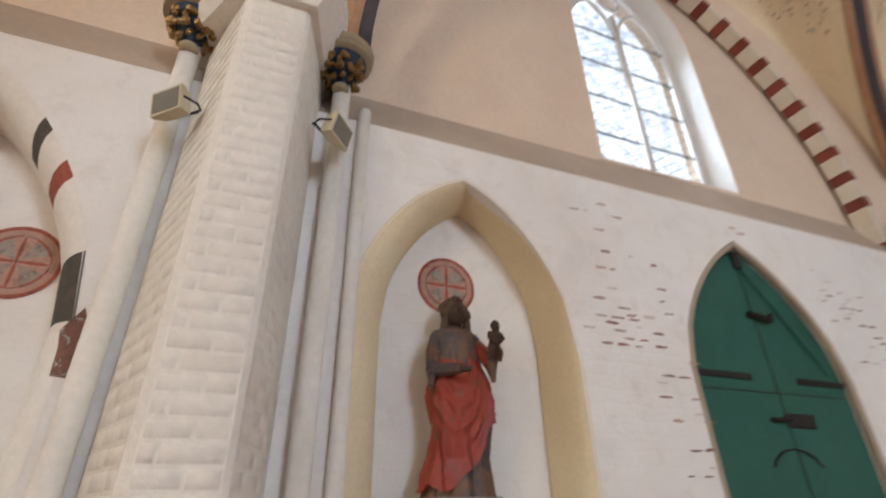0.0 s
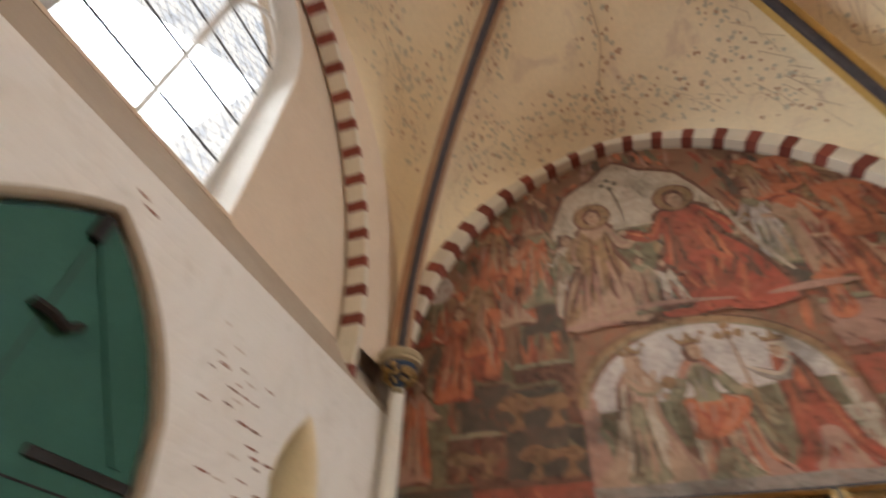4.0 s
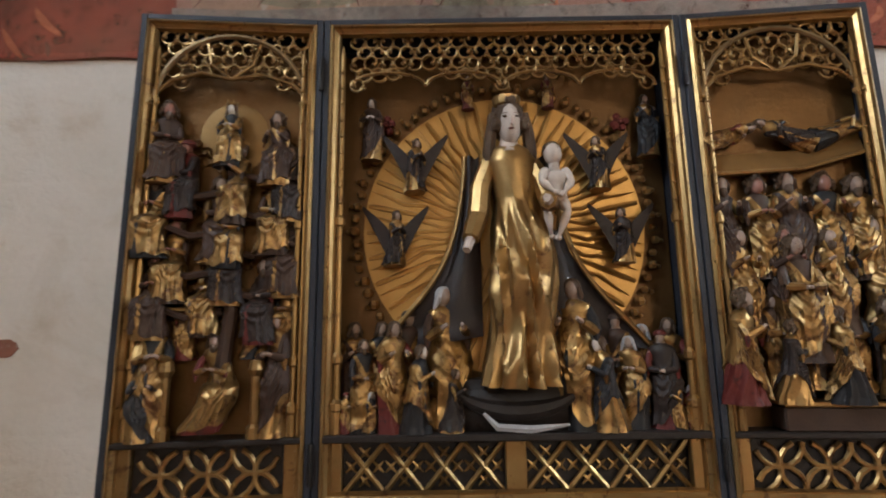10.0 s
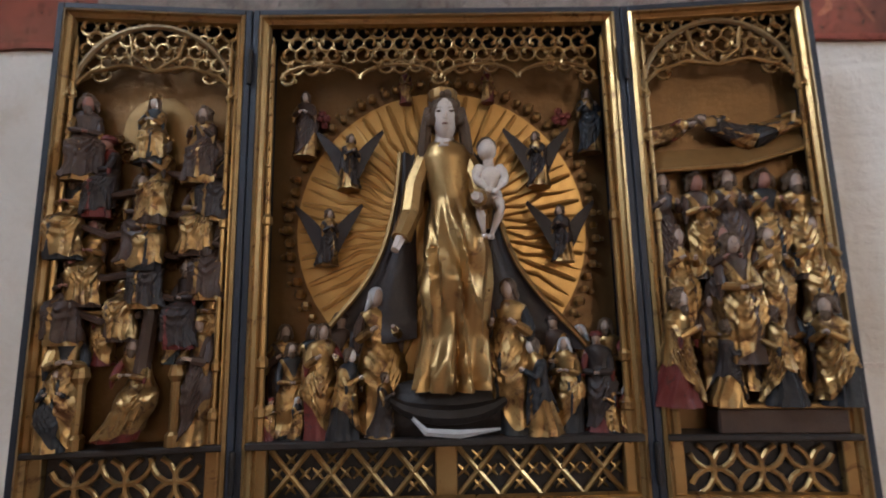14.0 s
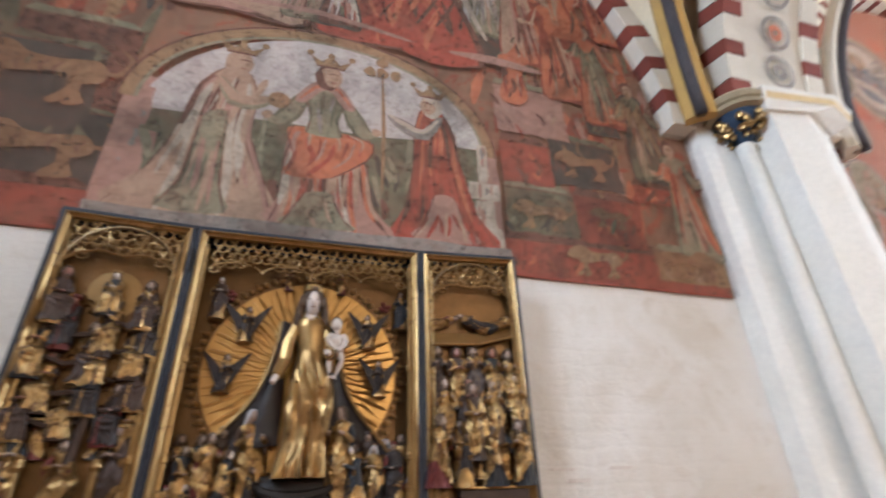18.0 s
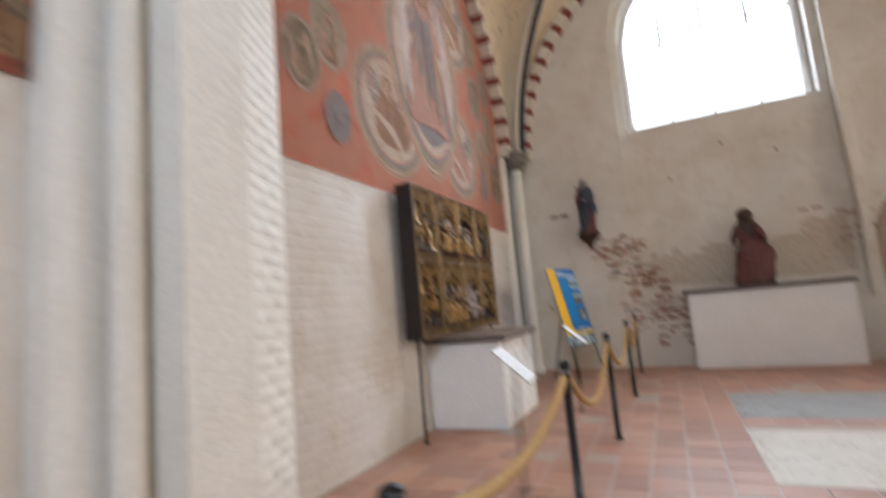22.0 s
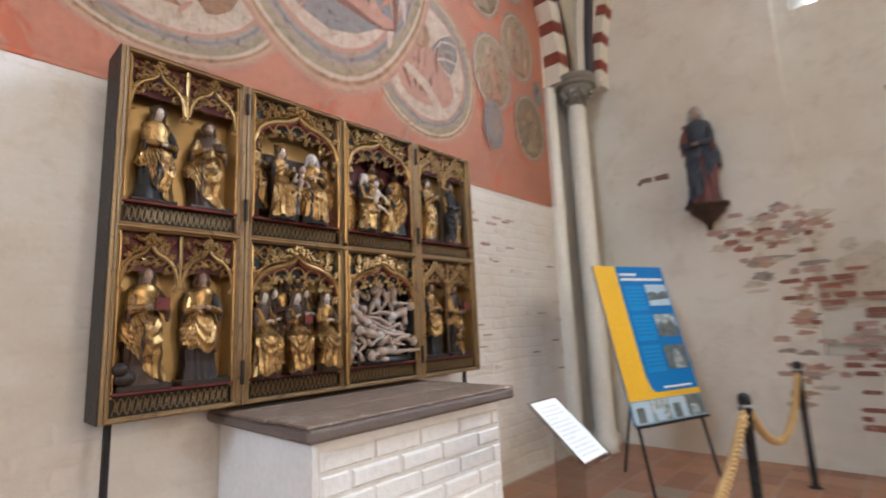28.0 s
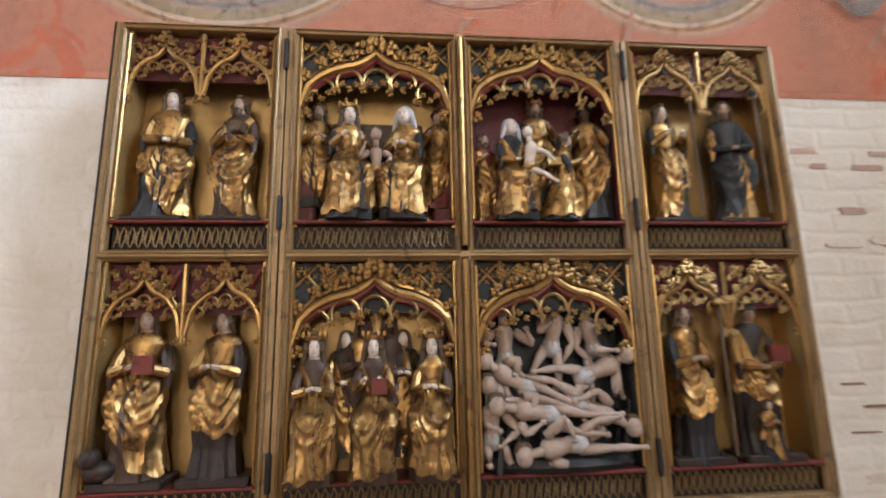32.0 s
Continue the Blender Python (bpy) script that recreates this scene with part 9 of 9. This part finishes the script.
def mural_two():
    ob = thing("mural", "orange red painted mural with a large oval glory", "mural", "wall paintings", kind="structure")
    v, f = slab([(8.3, 2.72), (14.45, 2.72), (14.45, 8.2), (8.3, 8.2)], [], on_north, 0.004)
    obj("ground", v, f, MURAL2, ob)
    m = Mural(ob, on_north, 2)
    r = m.rnd

    def glory(cx, cz, rx, rz, inner, tip=0.0):
        bands = ("pink", "flesh", "ochre", "cream", "olive", "olive", "grey", "blue", "grey", "pink")
        for k, c in enumerate(bands + (inner,)):
            s = 1 - 0.026 * k * (0.85 / rx) ** 0.5
            pts = []
            for i in range(48):
                a = 2 * math.pi * i / 48
                e = tip * max(0.0, abs(math.sin(a)) - 0.75) * (1 if math.sin(a) > 0 else -1)
                pts.append((cx + rx * s * math.cos(a) * (1 - 0.1 * tip * abs(math.sin(a))) + r.uniform(-0.004, 0.004), cz + rz * s * math.sin(a) + e * 0.5))
            m.put(c, pts)

    for cx, cz, rx, rz, q in ((10.3, 3.74, 0.85, 0.82, 0), (12.4, 3.76, 0.72, 0.76, 1), (10.3, 6.1, 0.75, 0.85, 2), (12.5, 6.05, 0.75, 0.85, 3)):
        glory(cx, cz, rx, rz, "cream")
        m.strokes(cx - rx * 0.5, cx + rx * 0.5, cz - rz * 0.5, cz + rz * 0.3, 16, ("white", "grey", "cream", "pink"), 0.2, 0.06)
        a, b = (("tawny", "ochre"), ("pink", "flesh"), ("blue", "grey"), ("ochre", "olive"))[q]
        for side in (-1, 1):
            m.flow("grey" if q % 2 == 0 else "blue", [(cx + side * rx * u, cz + rz * w) for u, w in ((0.05, 0.0), (0.2, 0.3), (0.5, 0.5), (0.62, 0.3), (0.5, 0.0), (0.3, -0.2))])
            for k in range(5):
                m.line("olive" if k % 2 else "cream", [(cx + side * rx * 0.12, cz + rz * 0.05), (cx + side * rx * (0.3 + 0.04 * k), cz + rz * (0.35 - 0.1 * k)), (cx + side * rx * 0.58, cz + rz * (0.4 - 0.12 * k))], 0.03)
        m.flow(a, [(cx - rx * 0.45, cz - rz * 0.35), (cx - rx * 0.2, cz - rz * 0.55), (cx + rx * 0.35, cz - rz * 0.5), (cx + rx * 0.5, cz - rz * 0.2), (cx + rx * 0.2, cz + rz * 0.1), (cx - rx * 0.05, cz + rz * 0.3), (cx - rx * 0.3, cz + rz * 0.2)])
        m.strokes(cx - rx * 0.35, cx + rx * 0.35, cz - rz * 0.45, cz - rz * 0.1, 22, (b, "brown", "pink", a), 0.3, 0.04, 0.7)
        m.blob("ochre", cx - rx * 0.1, cz + rz * 0.32, 0.13, 0.14)
        m.blob("flesh", cx - rx * 0.12, cz + rz * 0.3, 0.08, 0.1)
        m.line("cream", [(cx - rx * 0.55, cz - rz * 0.1), (cx, cz - rz * 0.32), (cx + rx * 0.3, cz - rz * 0.62), (cx + rx * 0.55, cz - rz * 0.4)], 0.11)
    glory(11.4, 4.85, 1.16, 1.66, "cream", 0.6)
    m.strokes(10.7, 12.1, 3.7, 6.1, 80, ("cream", "grey", "cream", "pink", "flesh", "blue"), 0.5, 0.06, 0.2)
    m.flow("blue", [(10.75, 4.0), (11.4, 3.6), (12.05, 4.0), (12.0, 4.5), (11.4, 4.3), (10.85, 4.55)])
    m.strokes(10.9, 11.9, 3.75, 4.2, 24, ("blue", "dark", "cream", "grey"), 0.25, 0.05, 0.6)
    m.robed(11.4, 3.9, 2.35, "pink", "blue", 0.0, 0.32, halo="ochre", seated=True)
    m.line("white", [(11.95, 6.0), (12.05, 5.0), (12.15, 4.1)], 0.16)
    m.line("white", [(10.85, 5.9), (10.78, 5.0), (10.85, 4.2)], 0.2)
    for cx, cz, rr, c in ((9.15, 4.15, 0.38, "olive"), (8.72, 3.75, 0.36, "green"), (9.3, 5.05, 0.42, "olive"), (8.8, 4.7, 0.36, "grey"), (9.6, 6.0, 0.42, "green"), (9.05, 5.9, 0.36, "olive"), (13.4, 4.02, 0.44, "olive"), (14.05, 3.58, 0.4, "green"), (13.9, 4.5, 0.42, "olive"), (13.3, 5.0, 0.4, "green"), (13.85, 5.4, 0.36, "grey"), (13.25, 5.95, 0.38, "olive")):
        m.blob("grey", cx, cz, rr * 0.76, rr, 24, 0.015)
        m.blob(c, cx, cz, rr * 0.7, rr * 0.93, 24, 0.015)
        m.ring("cream", cx, cz, rr * 0.69, rr * 0.92, 0.014)
        m.strokes(cx - rr * 0.4, cx + rr * 0.4, cz - rr * 0.7, cz + rr * 0.3, 22, (c, "grey", "cream", "ochre", "pink"), rr * 0.45, 0.03)
        m.robed(cx, cz - rr * 0.68, rr * 1.3, "ochre" if c == "olive" else "olive", c, 0.0, 0.34)
    for cx, cz, rx, rz in ((9.2, 3.3, 0.2, 0.26), (13.35, 3.42, 0.17, 0.27), (14.25, 4.05, 0.1, 0.16)):
        m.blob("blue", cx, cz, rx, rz, 16, 0.04)
        m.strokes(cx - rx * 0.6, cx + rx * 0.6, cz - rz * 0.6, cz + rz * 0.2, 8, ("grey", "blue", "dark"), 0.16, 0.03, 0.3)
    m.strokes(8.4, 14.4, 2.8, 7.8, 40, ("orange", "pink", "orange"), 0.2, 0.025, 1.0)
    m.done()
    grime(ob, [(8.3, 2.72), (14.45, 2.72), (14.45, 8.2), (8.3, 8.2)], (0.5, 0.2, 0.11), (0.34, 0.18, 0.12), 0.04, 0.36, 0.12)


mural_one()
mural_two()


# ---- painted roundels ----
def roundel(place, cu, cz, r, seed):
    ob = thing("painted_cross", "red consecration cross in a painted ring", "wall painting", "painted crosses", kind="structure")
    m = Mural(ob, place, seed)
    m.blob("pink", cu, cz, r, r, 30, 0.015)
    m.ring("red", cu, cz, r, r, r * 0.1)
    m.blob("grey", cu, cz, r * 0.76, r * 0.76, 28, 0.02)
    m.ring("red", cu, cz, r * 0.74, r * 0.74, r * 0.07)
    for a in (0, 90, 180, 270):
        c, s = math.cos(radians(a)), math.sin(radians(a))
        pts = [(0.05, 0.06), (0.66, 0.26), (0.72, 0.0), (0.66, -0.26), (0.05, -0.06)]
        m.poly("pink", [(cu + r * (p * c - q * s), cz + r * (p * s + q * c)) for p, q in pts], 0.004)
        m.line("red", [(cu, cz), (cu + r * 0.35 * c, cz + r * 0.35 * s), (cu + r * 0.7 * c, cz + r * 0.7 * s)], r * 0.1)
    m.done()


roundel(lambda u, z, d: (-0.421 + d, u, z), -6.8, 2.69, 0.24, 3)
roundel(lambda u, z, d: (-0.421 + d, u, z), -9.5, 2.45, 0.23, 4)


# splayed reveals of the niches
# whitish plaster with the warm lamplight on the reveals mixed into its colour
REVEAL = plain("niche_plaster_lit_warm", (0.8, 0.69, 0.47), (0.72, 0.6, 0.39), 0.85, big=2, fine=30)


def reveal(outer, inner, depth, mats, paint=(), name="niche_reveal"):
    """A rounded, splayed reveal from the wall face to the back of a niche; paint gives (first, last, material) stretches along it."""
    n, rows, v, f, idx = len(outer), 7, [], [], []
    for r in range(rows):
        a = math.pi / 2 * r / (rows - 1)
        s, d = math.sin(a), 1 - math.cos(a)
        v += [(0.003 - depth * d, p[0] + (q[0] - p[0]) * s, p[1] + (q[1] - p[1]) * s) for p, q in zip(outer, inner)]
    for r in range(rows - 1):
        for j in range(n - 1):
            f.append((r * n + j, r * n + j + 1, (r + 1) * n + j + 1, (r + 1) * n + j))
            idx.append(next((k for lo, hi, k in paint if lo <= j < hi and r < 4), 0))
    f.append(tuple(r * n for r in range(rows)) + tuple(r * n + n - 1 for r in range(rows - 1, -1, -1)))
    idx.append(0)
    obj(name, v, f, mats, wall_west, smooth=True, index=idx)


reveal(pointed(-6.8, 0.87, 1.03, 2.1, 3.44, 14, 0.25), pointed(-6.69, 0.65, 1.07, 2.25, 3.36, 14, 0.3), 0.418, [REVEAL])
reveal(pointed(-9.85, 0.86, 1.04, 2.0, 3.56, 14, 0.4), pointed(-9.85, 0.68, 1.07, 2.0, 3.3, 14, 0.4), 0.418, [PIERW, P["red"], P["dark"]], ((24, 25, 1), (21, 22, 2), (28, 29, 2), (7, 8, 1), (4, 5, 2)))
reveal(pointed(-1.64, 0.345, 0.98, 2.45, 3.13, 14, 0.45), pointed(-1.64, 0.25, 1.02, 2.45, 2.98, 14, 0.45), 0.418, [REVEAL])
# corbel at the foot of the niche arch, drawn only as a flat shape
ob = thing("flat_corbel", "flat brown shape standing for the niche arch's corbel", "wall painting", kind="structure")
m = Mural(ob, lambda u, z, d: (d, u, z), 6)
m.poly("brown", [(-9.02, 1.72), (-8.9, 1.72), (-8.9, 1.95), (-8.97, 2.08), (-9.03, 1.95)])
m.done()


# ---- vines on the vaults ----
LEAFS = [plain("vine_leaf_grey", (0.58, 0.53, 0.4), (0.49, 0.45, 0.34), 0.9, big=8, fine=40), plain("vine_leaf_red", (0.56, 0.36, 0.24), (0.48, 0.3, 0.2), 0.9, big=8, fine=40), plain("vine_stem", (0.6, 0.47, 0.33), (0.52, 0.4, 0.28), 0.9, big=8, fine=40)]


def vines(x0, x1, y0, y1, rises, crown, seed, lush=1.0):
    rnd = random.Random(seed)
    cx, cy, hx, hy = (x0 + x1) / 2, (y0 + y1) / 2, (x1 - x0) / 2, (y1 - y0) / 2
    g = Geo()
    for side in range(4):
        rise = rises[side]

        def at(s, w, lift=0.012):
            s, w = max(0.02, min(0.995, s)), max(-0.995, min(0.995, w))
            d = crown * math.sqrt(max(0.0, 1 - s * s))
            r = crown + (rise - crown) * s
            z = W_SPRING + d + (r - d) * arch_z(w, 1.0)
            a, b = (s if side % 2 else -s), s * w
            p = Vector((cx + a * hx, cy + b * hy, z)) if side < 2 else Vector((cx + b * hx, cy + a * hy, z))
            return p

        def leaf(s, w, size, mat):
            p = at(s, w)
            e1, e2 = at(s + 0.01, w) - p, at(s, w + 0.01) - p
            if e1.length < 1e-5 or e2.length < 1e-5:
                return
            nrm = e1.cross(e2)
            nrm = (nrm if nrm.z < 0 else -nrm).normalized()
            e1 = e1.normalized()
            e2 = nrm.cross(e1)
            p = p + nrm * 0.014
            a0 = rnd.uniform(0, 6.28)
            pts = [p + (e1 * math.cos(a0 + k * 1.0472) + e2 * math.sin(a0 + k * 1.0472)) * size * (1.0 if k % 2 == 0 else 0.72) for k in range(6)]
            g.add(pts, [(0, 1, 2, 3, 4, 5)], mat)

        def stem(path, r):
            pts = [at(s, w) - Vector((0, 0, 0.012)) for s, w in path]
            g.tube(pts, r, 4, 2)

        rows = []
        for q in (-1, 1):
            for k in range(15):
                s = 0.25 + 0.05 * k
                rows.append((s, q * (0.86 - 0.04 * rnd.random())))
        for k in range(34):
            w = -0.85 + 1.7 * k / 33
            rows.append((0.9 + 0.03 * math.sin(k * 1.3), w))
        for s, w in rows:
            stem([(s, w), (s - 0.03, w + rnd.uniform(-0.05, 0.05)), (s - 0.06, w * 0.96 + rnd.uniform(-0.06, 0.06)), (s - 0.05, w + rnd.uniform(-0.09, 0.09))], 0.004)
            for t in range(round(8 * lush)):
                leaf(s + rnd.uniform(-0.17, 0.05), w * (1 - 0.2 * rnd.random()) + rnd.uniform(-0.09, 0.09), rnd.uniform(0.02, 0.04), 1 if rnd.random() < 0.3 else 0)
        stem([(0.98 - 0.05 * k, 0.02 * math.sin(k)) for k in range(12)], 0.008)
        for k in range(round(60 * lush)):
            leaf(0.95 - rnd.random() * 0.5, rnd.uniform(-0.14, 0.14), rnd.uniform(0.02, 0.045), 1 if rnd.random() < 0.4 else 0)
    ob = g.done("vault_vines", LEAFS)
    tagged(ob, "grey green and red painted vines on the vault", "wall painting", kind="stuff")


for k, b in enumerate(BAYS.values()):
    vines(*b, 40 + k, (1.0, 0.45)[k])

# painted rings under the broad arch
ob = thing("soffit_roundels", "row of pale painted rings under the arch", "wall painting", kind="structure")
for k in range(-1, 24):
    a0 = math.pi * (k + 1.5) / 25
    c, s = math.cos(a0), abs(math.sin(a0))
    p = Vector((7.6, -4.0 - 3.56 * c, W_SPRING + arch_z(c, 3.76)))
    t = Vector((0, 3.56 * math.sin(a0), 3.76 * math.cos(a0))).normalized()
    nrm = Vector((0, -t.z, t.y))
    if (p + nrm - Vector((7.6, -4.0, W_SPRING))).length > (p - Vector((7.6, -4.0, W_SPRING))).length:
        nrm = -nrm
    p += nrm * 0.012
    ring = [[p + (Vector((1, 0, 0)) * math.cos(2 * math.pi * j / 20) + t * math.sin(2 * math.pi * j / 20)) * r + nrm * 0.002 * q for j in range(20)] for q, r in enumerate((0.19, 0.145))]
    Geo().rings(ring, 0, False).done("painted_ring", P["grey"], ob)
    Geo().rings([[p + (Vector((1, 0, 0)) * math.cos(2 * math.pi * j / 12) + t * math.sin(2 * math.pi * j / 12)) * r for j in range(12)] for r in (0.09, 0.03)], 0, False).done("painted_flower", P["orange" if k % 2 else "grey"], ob)


# ---- bare bricks and wear on the whitewash ----
def brick_patch(place, parent, u0, u1, z0, z1, chance, seed, shade=None, length=0.26, course=0.1, d0=0.0, slim=1.0, ragged=0.72):
    rnd = random.Random(seed)
    k = 0
    z = z0
    while z < z1:
        u = u0 - (0.5 * length if k % 2 else 0)
        while u < u1:
            if u >= u0 - 0.02 and rnd.random() < chance * (0.6 + 0.8 * noise.noise((u * 2.5, z * 2.5, seed))):
                ln = length * rnd.choice((0.45, 0.8, 0.95, 0.95))
                hh = course * rnd.uniform(0.5, 0.88) * slim
                zz = z + rnd.uniform(0, course * 0.15)
                p = 0.006 * rnd.uniform(0.5, 1.4)
                m = 7
                ring = []
                for i in range(m * 2):
                    a = 2 * math.pi * i / (m * 2)
                    ex = abs(math.cos(a)) ** 0.3 * (1 if math.cos(a) >= 0 else -1)
                    ez = abs(math.sin(a)) ** 0.3 * (1 if math.sin(a) >= 0 else -1)
                    ring.append((u + ln / 2 + ln / 2 * ex * rnd.uniform(ragged, 1.03), zz + hh / 2 + hh / 2 * ez * rnd.uniform(ragged, 1.0)))
                v = [place(a, b, d0 + 0.001) for a, b in ring] + [place(a * 0.97 + (u + ln / 2) * 0.03, b, d0 + p) for a, b in ring]
                n = len(ring)
                obj("brick", v, [tuple(range(n, 2 * n))] + [(j, (j + 1) % n, (j + 1) % n + n, j + n) for j in range(n)], (rnd.choice(shade) if isinstance(shade, tuple) else shade) or BRICK, parent)
            u += length
        z += course
        k += 1


def on_westlow(u, z, d):
    return (d, u, z)


LIMED = plain("limewashed_brick", (0.66, 0.58, 0.51), (0.6, 0.52, 0.46), 0.9, big=8, fine=60, bump=0.3)
PINKBRICK = plain("limed_brick", (0.52, 0.36, 0.3), (0.42, 0.26, 0.21), 0.9, big=8, fine=60, bump=0.4, per=0.3, dirt=(0.6, 0.52, 0.44))
DARKBRICK = plain("dark_joint", (0.24, 0.14, 0.105), (0.3, 0.19, 0.14), 0.9, big=8, fine=60, bump=0.4, per=0.4)
REC = lambda u, z, d: (15.36 - d, u, z)
for seed, (u0, u1, z0, z1, c, tone) in enumerate(((-2.45, -1.5, 2.15, 2.45, 1.0, PINKBRICK), (-2.3, -1.5, 1.95, 2.2, 0.6, BRICK), (-2.35, -1.7, 1.6, 1.95, 0.5, PINKBRICK), (-2.75, -2.1, 1.2, 1.75, 1.0, BRICK), (-2.95, -2.3, 0.95, 1.25, 1.3, PINKBRICK), (-3.0, -2.45, 0.35, 1.0, 1.05, BRICK), (-2.6, -1.9, 0.8, 1.2, 0.3, PINKBRICK), (-6.1, -5.4, 1.9, 2.35, 0.6, PINKBRICK))):
    brick_patch(on_east, wall_east, u0, u1, z0, z1, c, 31 + seed, tone, 0.2, 0.078)
for seed, (u0, u1, z0, z1, c) in enumerate(((-5.5, -4.7, 1.9, 2.5, 0.35), (-3.6, -2.5, 1.5, 2.0, 0.2), (-2.75, -2.4, 1.0, 1.7, 0.6))):
    brick_patch(REC, wall_east, u0, u1, z0, z1, c, 45 + seed, PINKBRICK, 0.2, 0.078)
brick_patch(on_east, wall_east, -1.1, -0.65, 2.95, 3.0, 0.9, 38, DARKBRICK, 0.2)
for seed, (u0, u1, z0, z1, c) in enumerate(((-5.85, -5.2, 3.15, 3.5, 0.35), (-5.75, -5.0, 2.45, 3.1, 0.5), (-5.9, -5.3, 2.2, 2.45, 0.7), (-5.3, -4.9, 1.5, 2.4, 0.3), (-4.0, -3.6, 3.5, 3.6, 0.5), (-2.9, -2.3, 2.7, 3.3, 0.4), (-2.7, -2.1, 2.2, 2.7, 0.5), (-5.2, -4.9, 1.3, 1.5, 0.9))):
    brick_patch(on_westlow, wall_west, u0, u1, z0, z1, c * 0.8, 50 + seed, (PINKBRICK, BRICK, DARKBRICK, LIMED), 0.15, 0.055, slim=0.6, ragged=0.35)
brick_patch(on_north, wall_north, 1.53, 1.6, 1.52, 1.58, 9.0, 61, BRICK, 0.24, 0.085)
brick_patch(on_north, wall_north, 12.85, 13.5, 2.15, 2.45, 0.7, 62, PINKBRICK, 0.2, 0.07, slim=0.6)
brick_patch(on_north, wall_north, 12.85, 14.4, 0.7, 2.6, 0.06, 63, DARKBRICK, 0.16, slim=0.18)
brick_patch(on_north, wall_north, 12.85, 14.4, 0.7, 2.6, 0.14, 66, LIMED, 0.22, slim=0.6)
brick_patch(on_north, wall_north, 4.85, 5.5, 1.3, 1.6, 0.3, 64, LIMED, 0.2, 0.07, slim=0.5)
# plaster remains on the window wall
ob = thing("plaster_remains", "tan remains of old plaster on the wall", "plaster", kind="structure")
m = Mural(ob, lambda u, z, d: (15.361 - d, u, z), 12)
rnd = random.Random(12)
m.poly("plaster", [(-5.5, 1.4), (-2.45, 1.4), (-2.42, 1.9), (-2.7, 2.0), (-3.0, 1.93), (-3.5, 1.98), (-4.0, 1.9), (-4.4, 2.05), (-4.8, 2.1), (-5.1, 2.25), (-5.5, 2.4)], 0.035)
for k in range(22):
    u = rnd.uniform(-5.4, -2.5)
    m.blob(rnd.choice(("plaster", "plaster", "cream")), u, rnd.uniform(1.45, 2.05 + (0.3 if u < -4.9 else 0)), rnd.uniform(0.05, 0.22), rnd.uniform(0.04, 0.1), 14, 0.3)
m.done()
m = Mural(ob, lambda u, z, d: (15.2035 - d, u, z), 14)
rnd = random.Random(14)
for u0, u1, z0, z1, count in ((-2.4, -1.5, 2.05, 2.45, 34), (-2.25, -1.75, 1.6, 2.0, 12), (-2.2, -2.1, 1.2, 1.75, 14), (-2.2, -1.95, 0.5, 1.2, 12), (-6.05, -5.65, 1.95, 2.4, 16)):
    for k in range(count):
        m.blob(rnd.choice(("plaster", "pink", "plaster", "grey", "flesh")), rnd.uniform(u0, u1), rnd.uniform(z0, z1), rnd.uniform(0.03, 0.12), rnd.uniform(0.02, 0.045), 14, 0.35)
m.done()
# dark discs on the wall face, coloured for the shade inside small holes
g = Geo()
rnd = random.Random(77)
for y, z in ((-0.75, 2.97), (-3.0, 3.4), (-3.9, 3.9), (-4.7, 3.6), (-1.3, 3.5), (-0.55, 1.2)):
    x = 15.2 if y > -2.2 else 15.36
    g.lathe([(0.03, -0.004), (0.022, 0.004)], 0, 0, 8)
    k = 16
    g.v[-k:] = [(x - c - 0.002, y + a, z + b) for a, b, c in g.v[-k:]]
g.done("put_log_hole", DARKBRICK, wall_east)

lay_tiles()
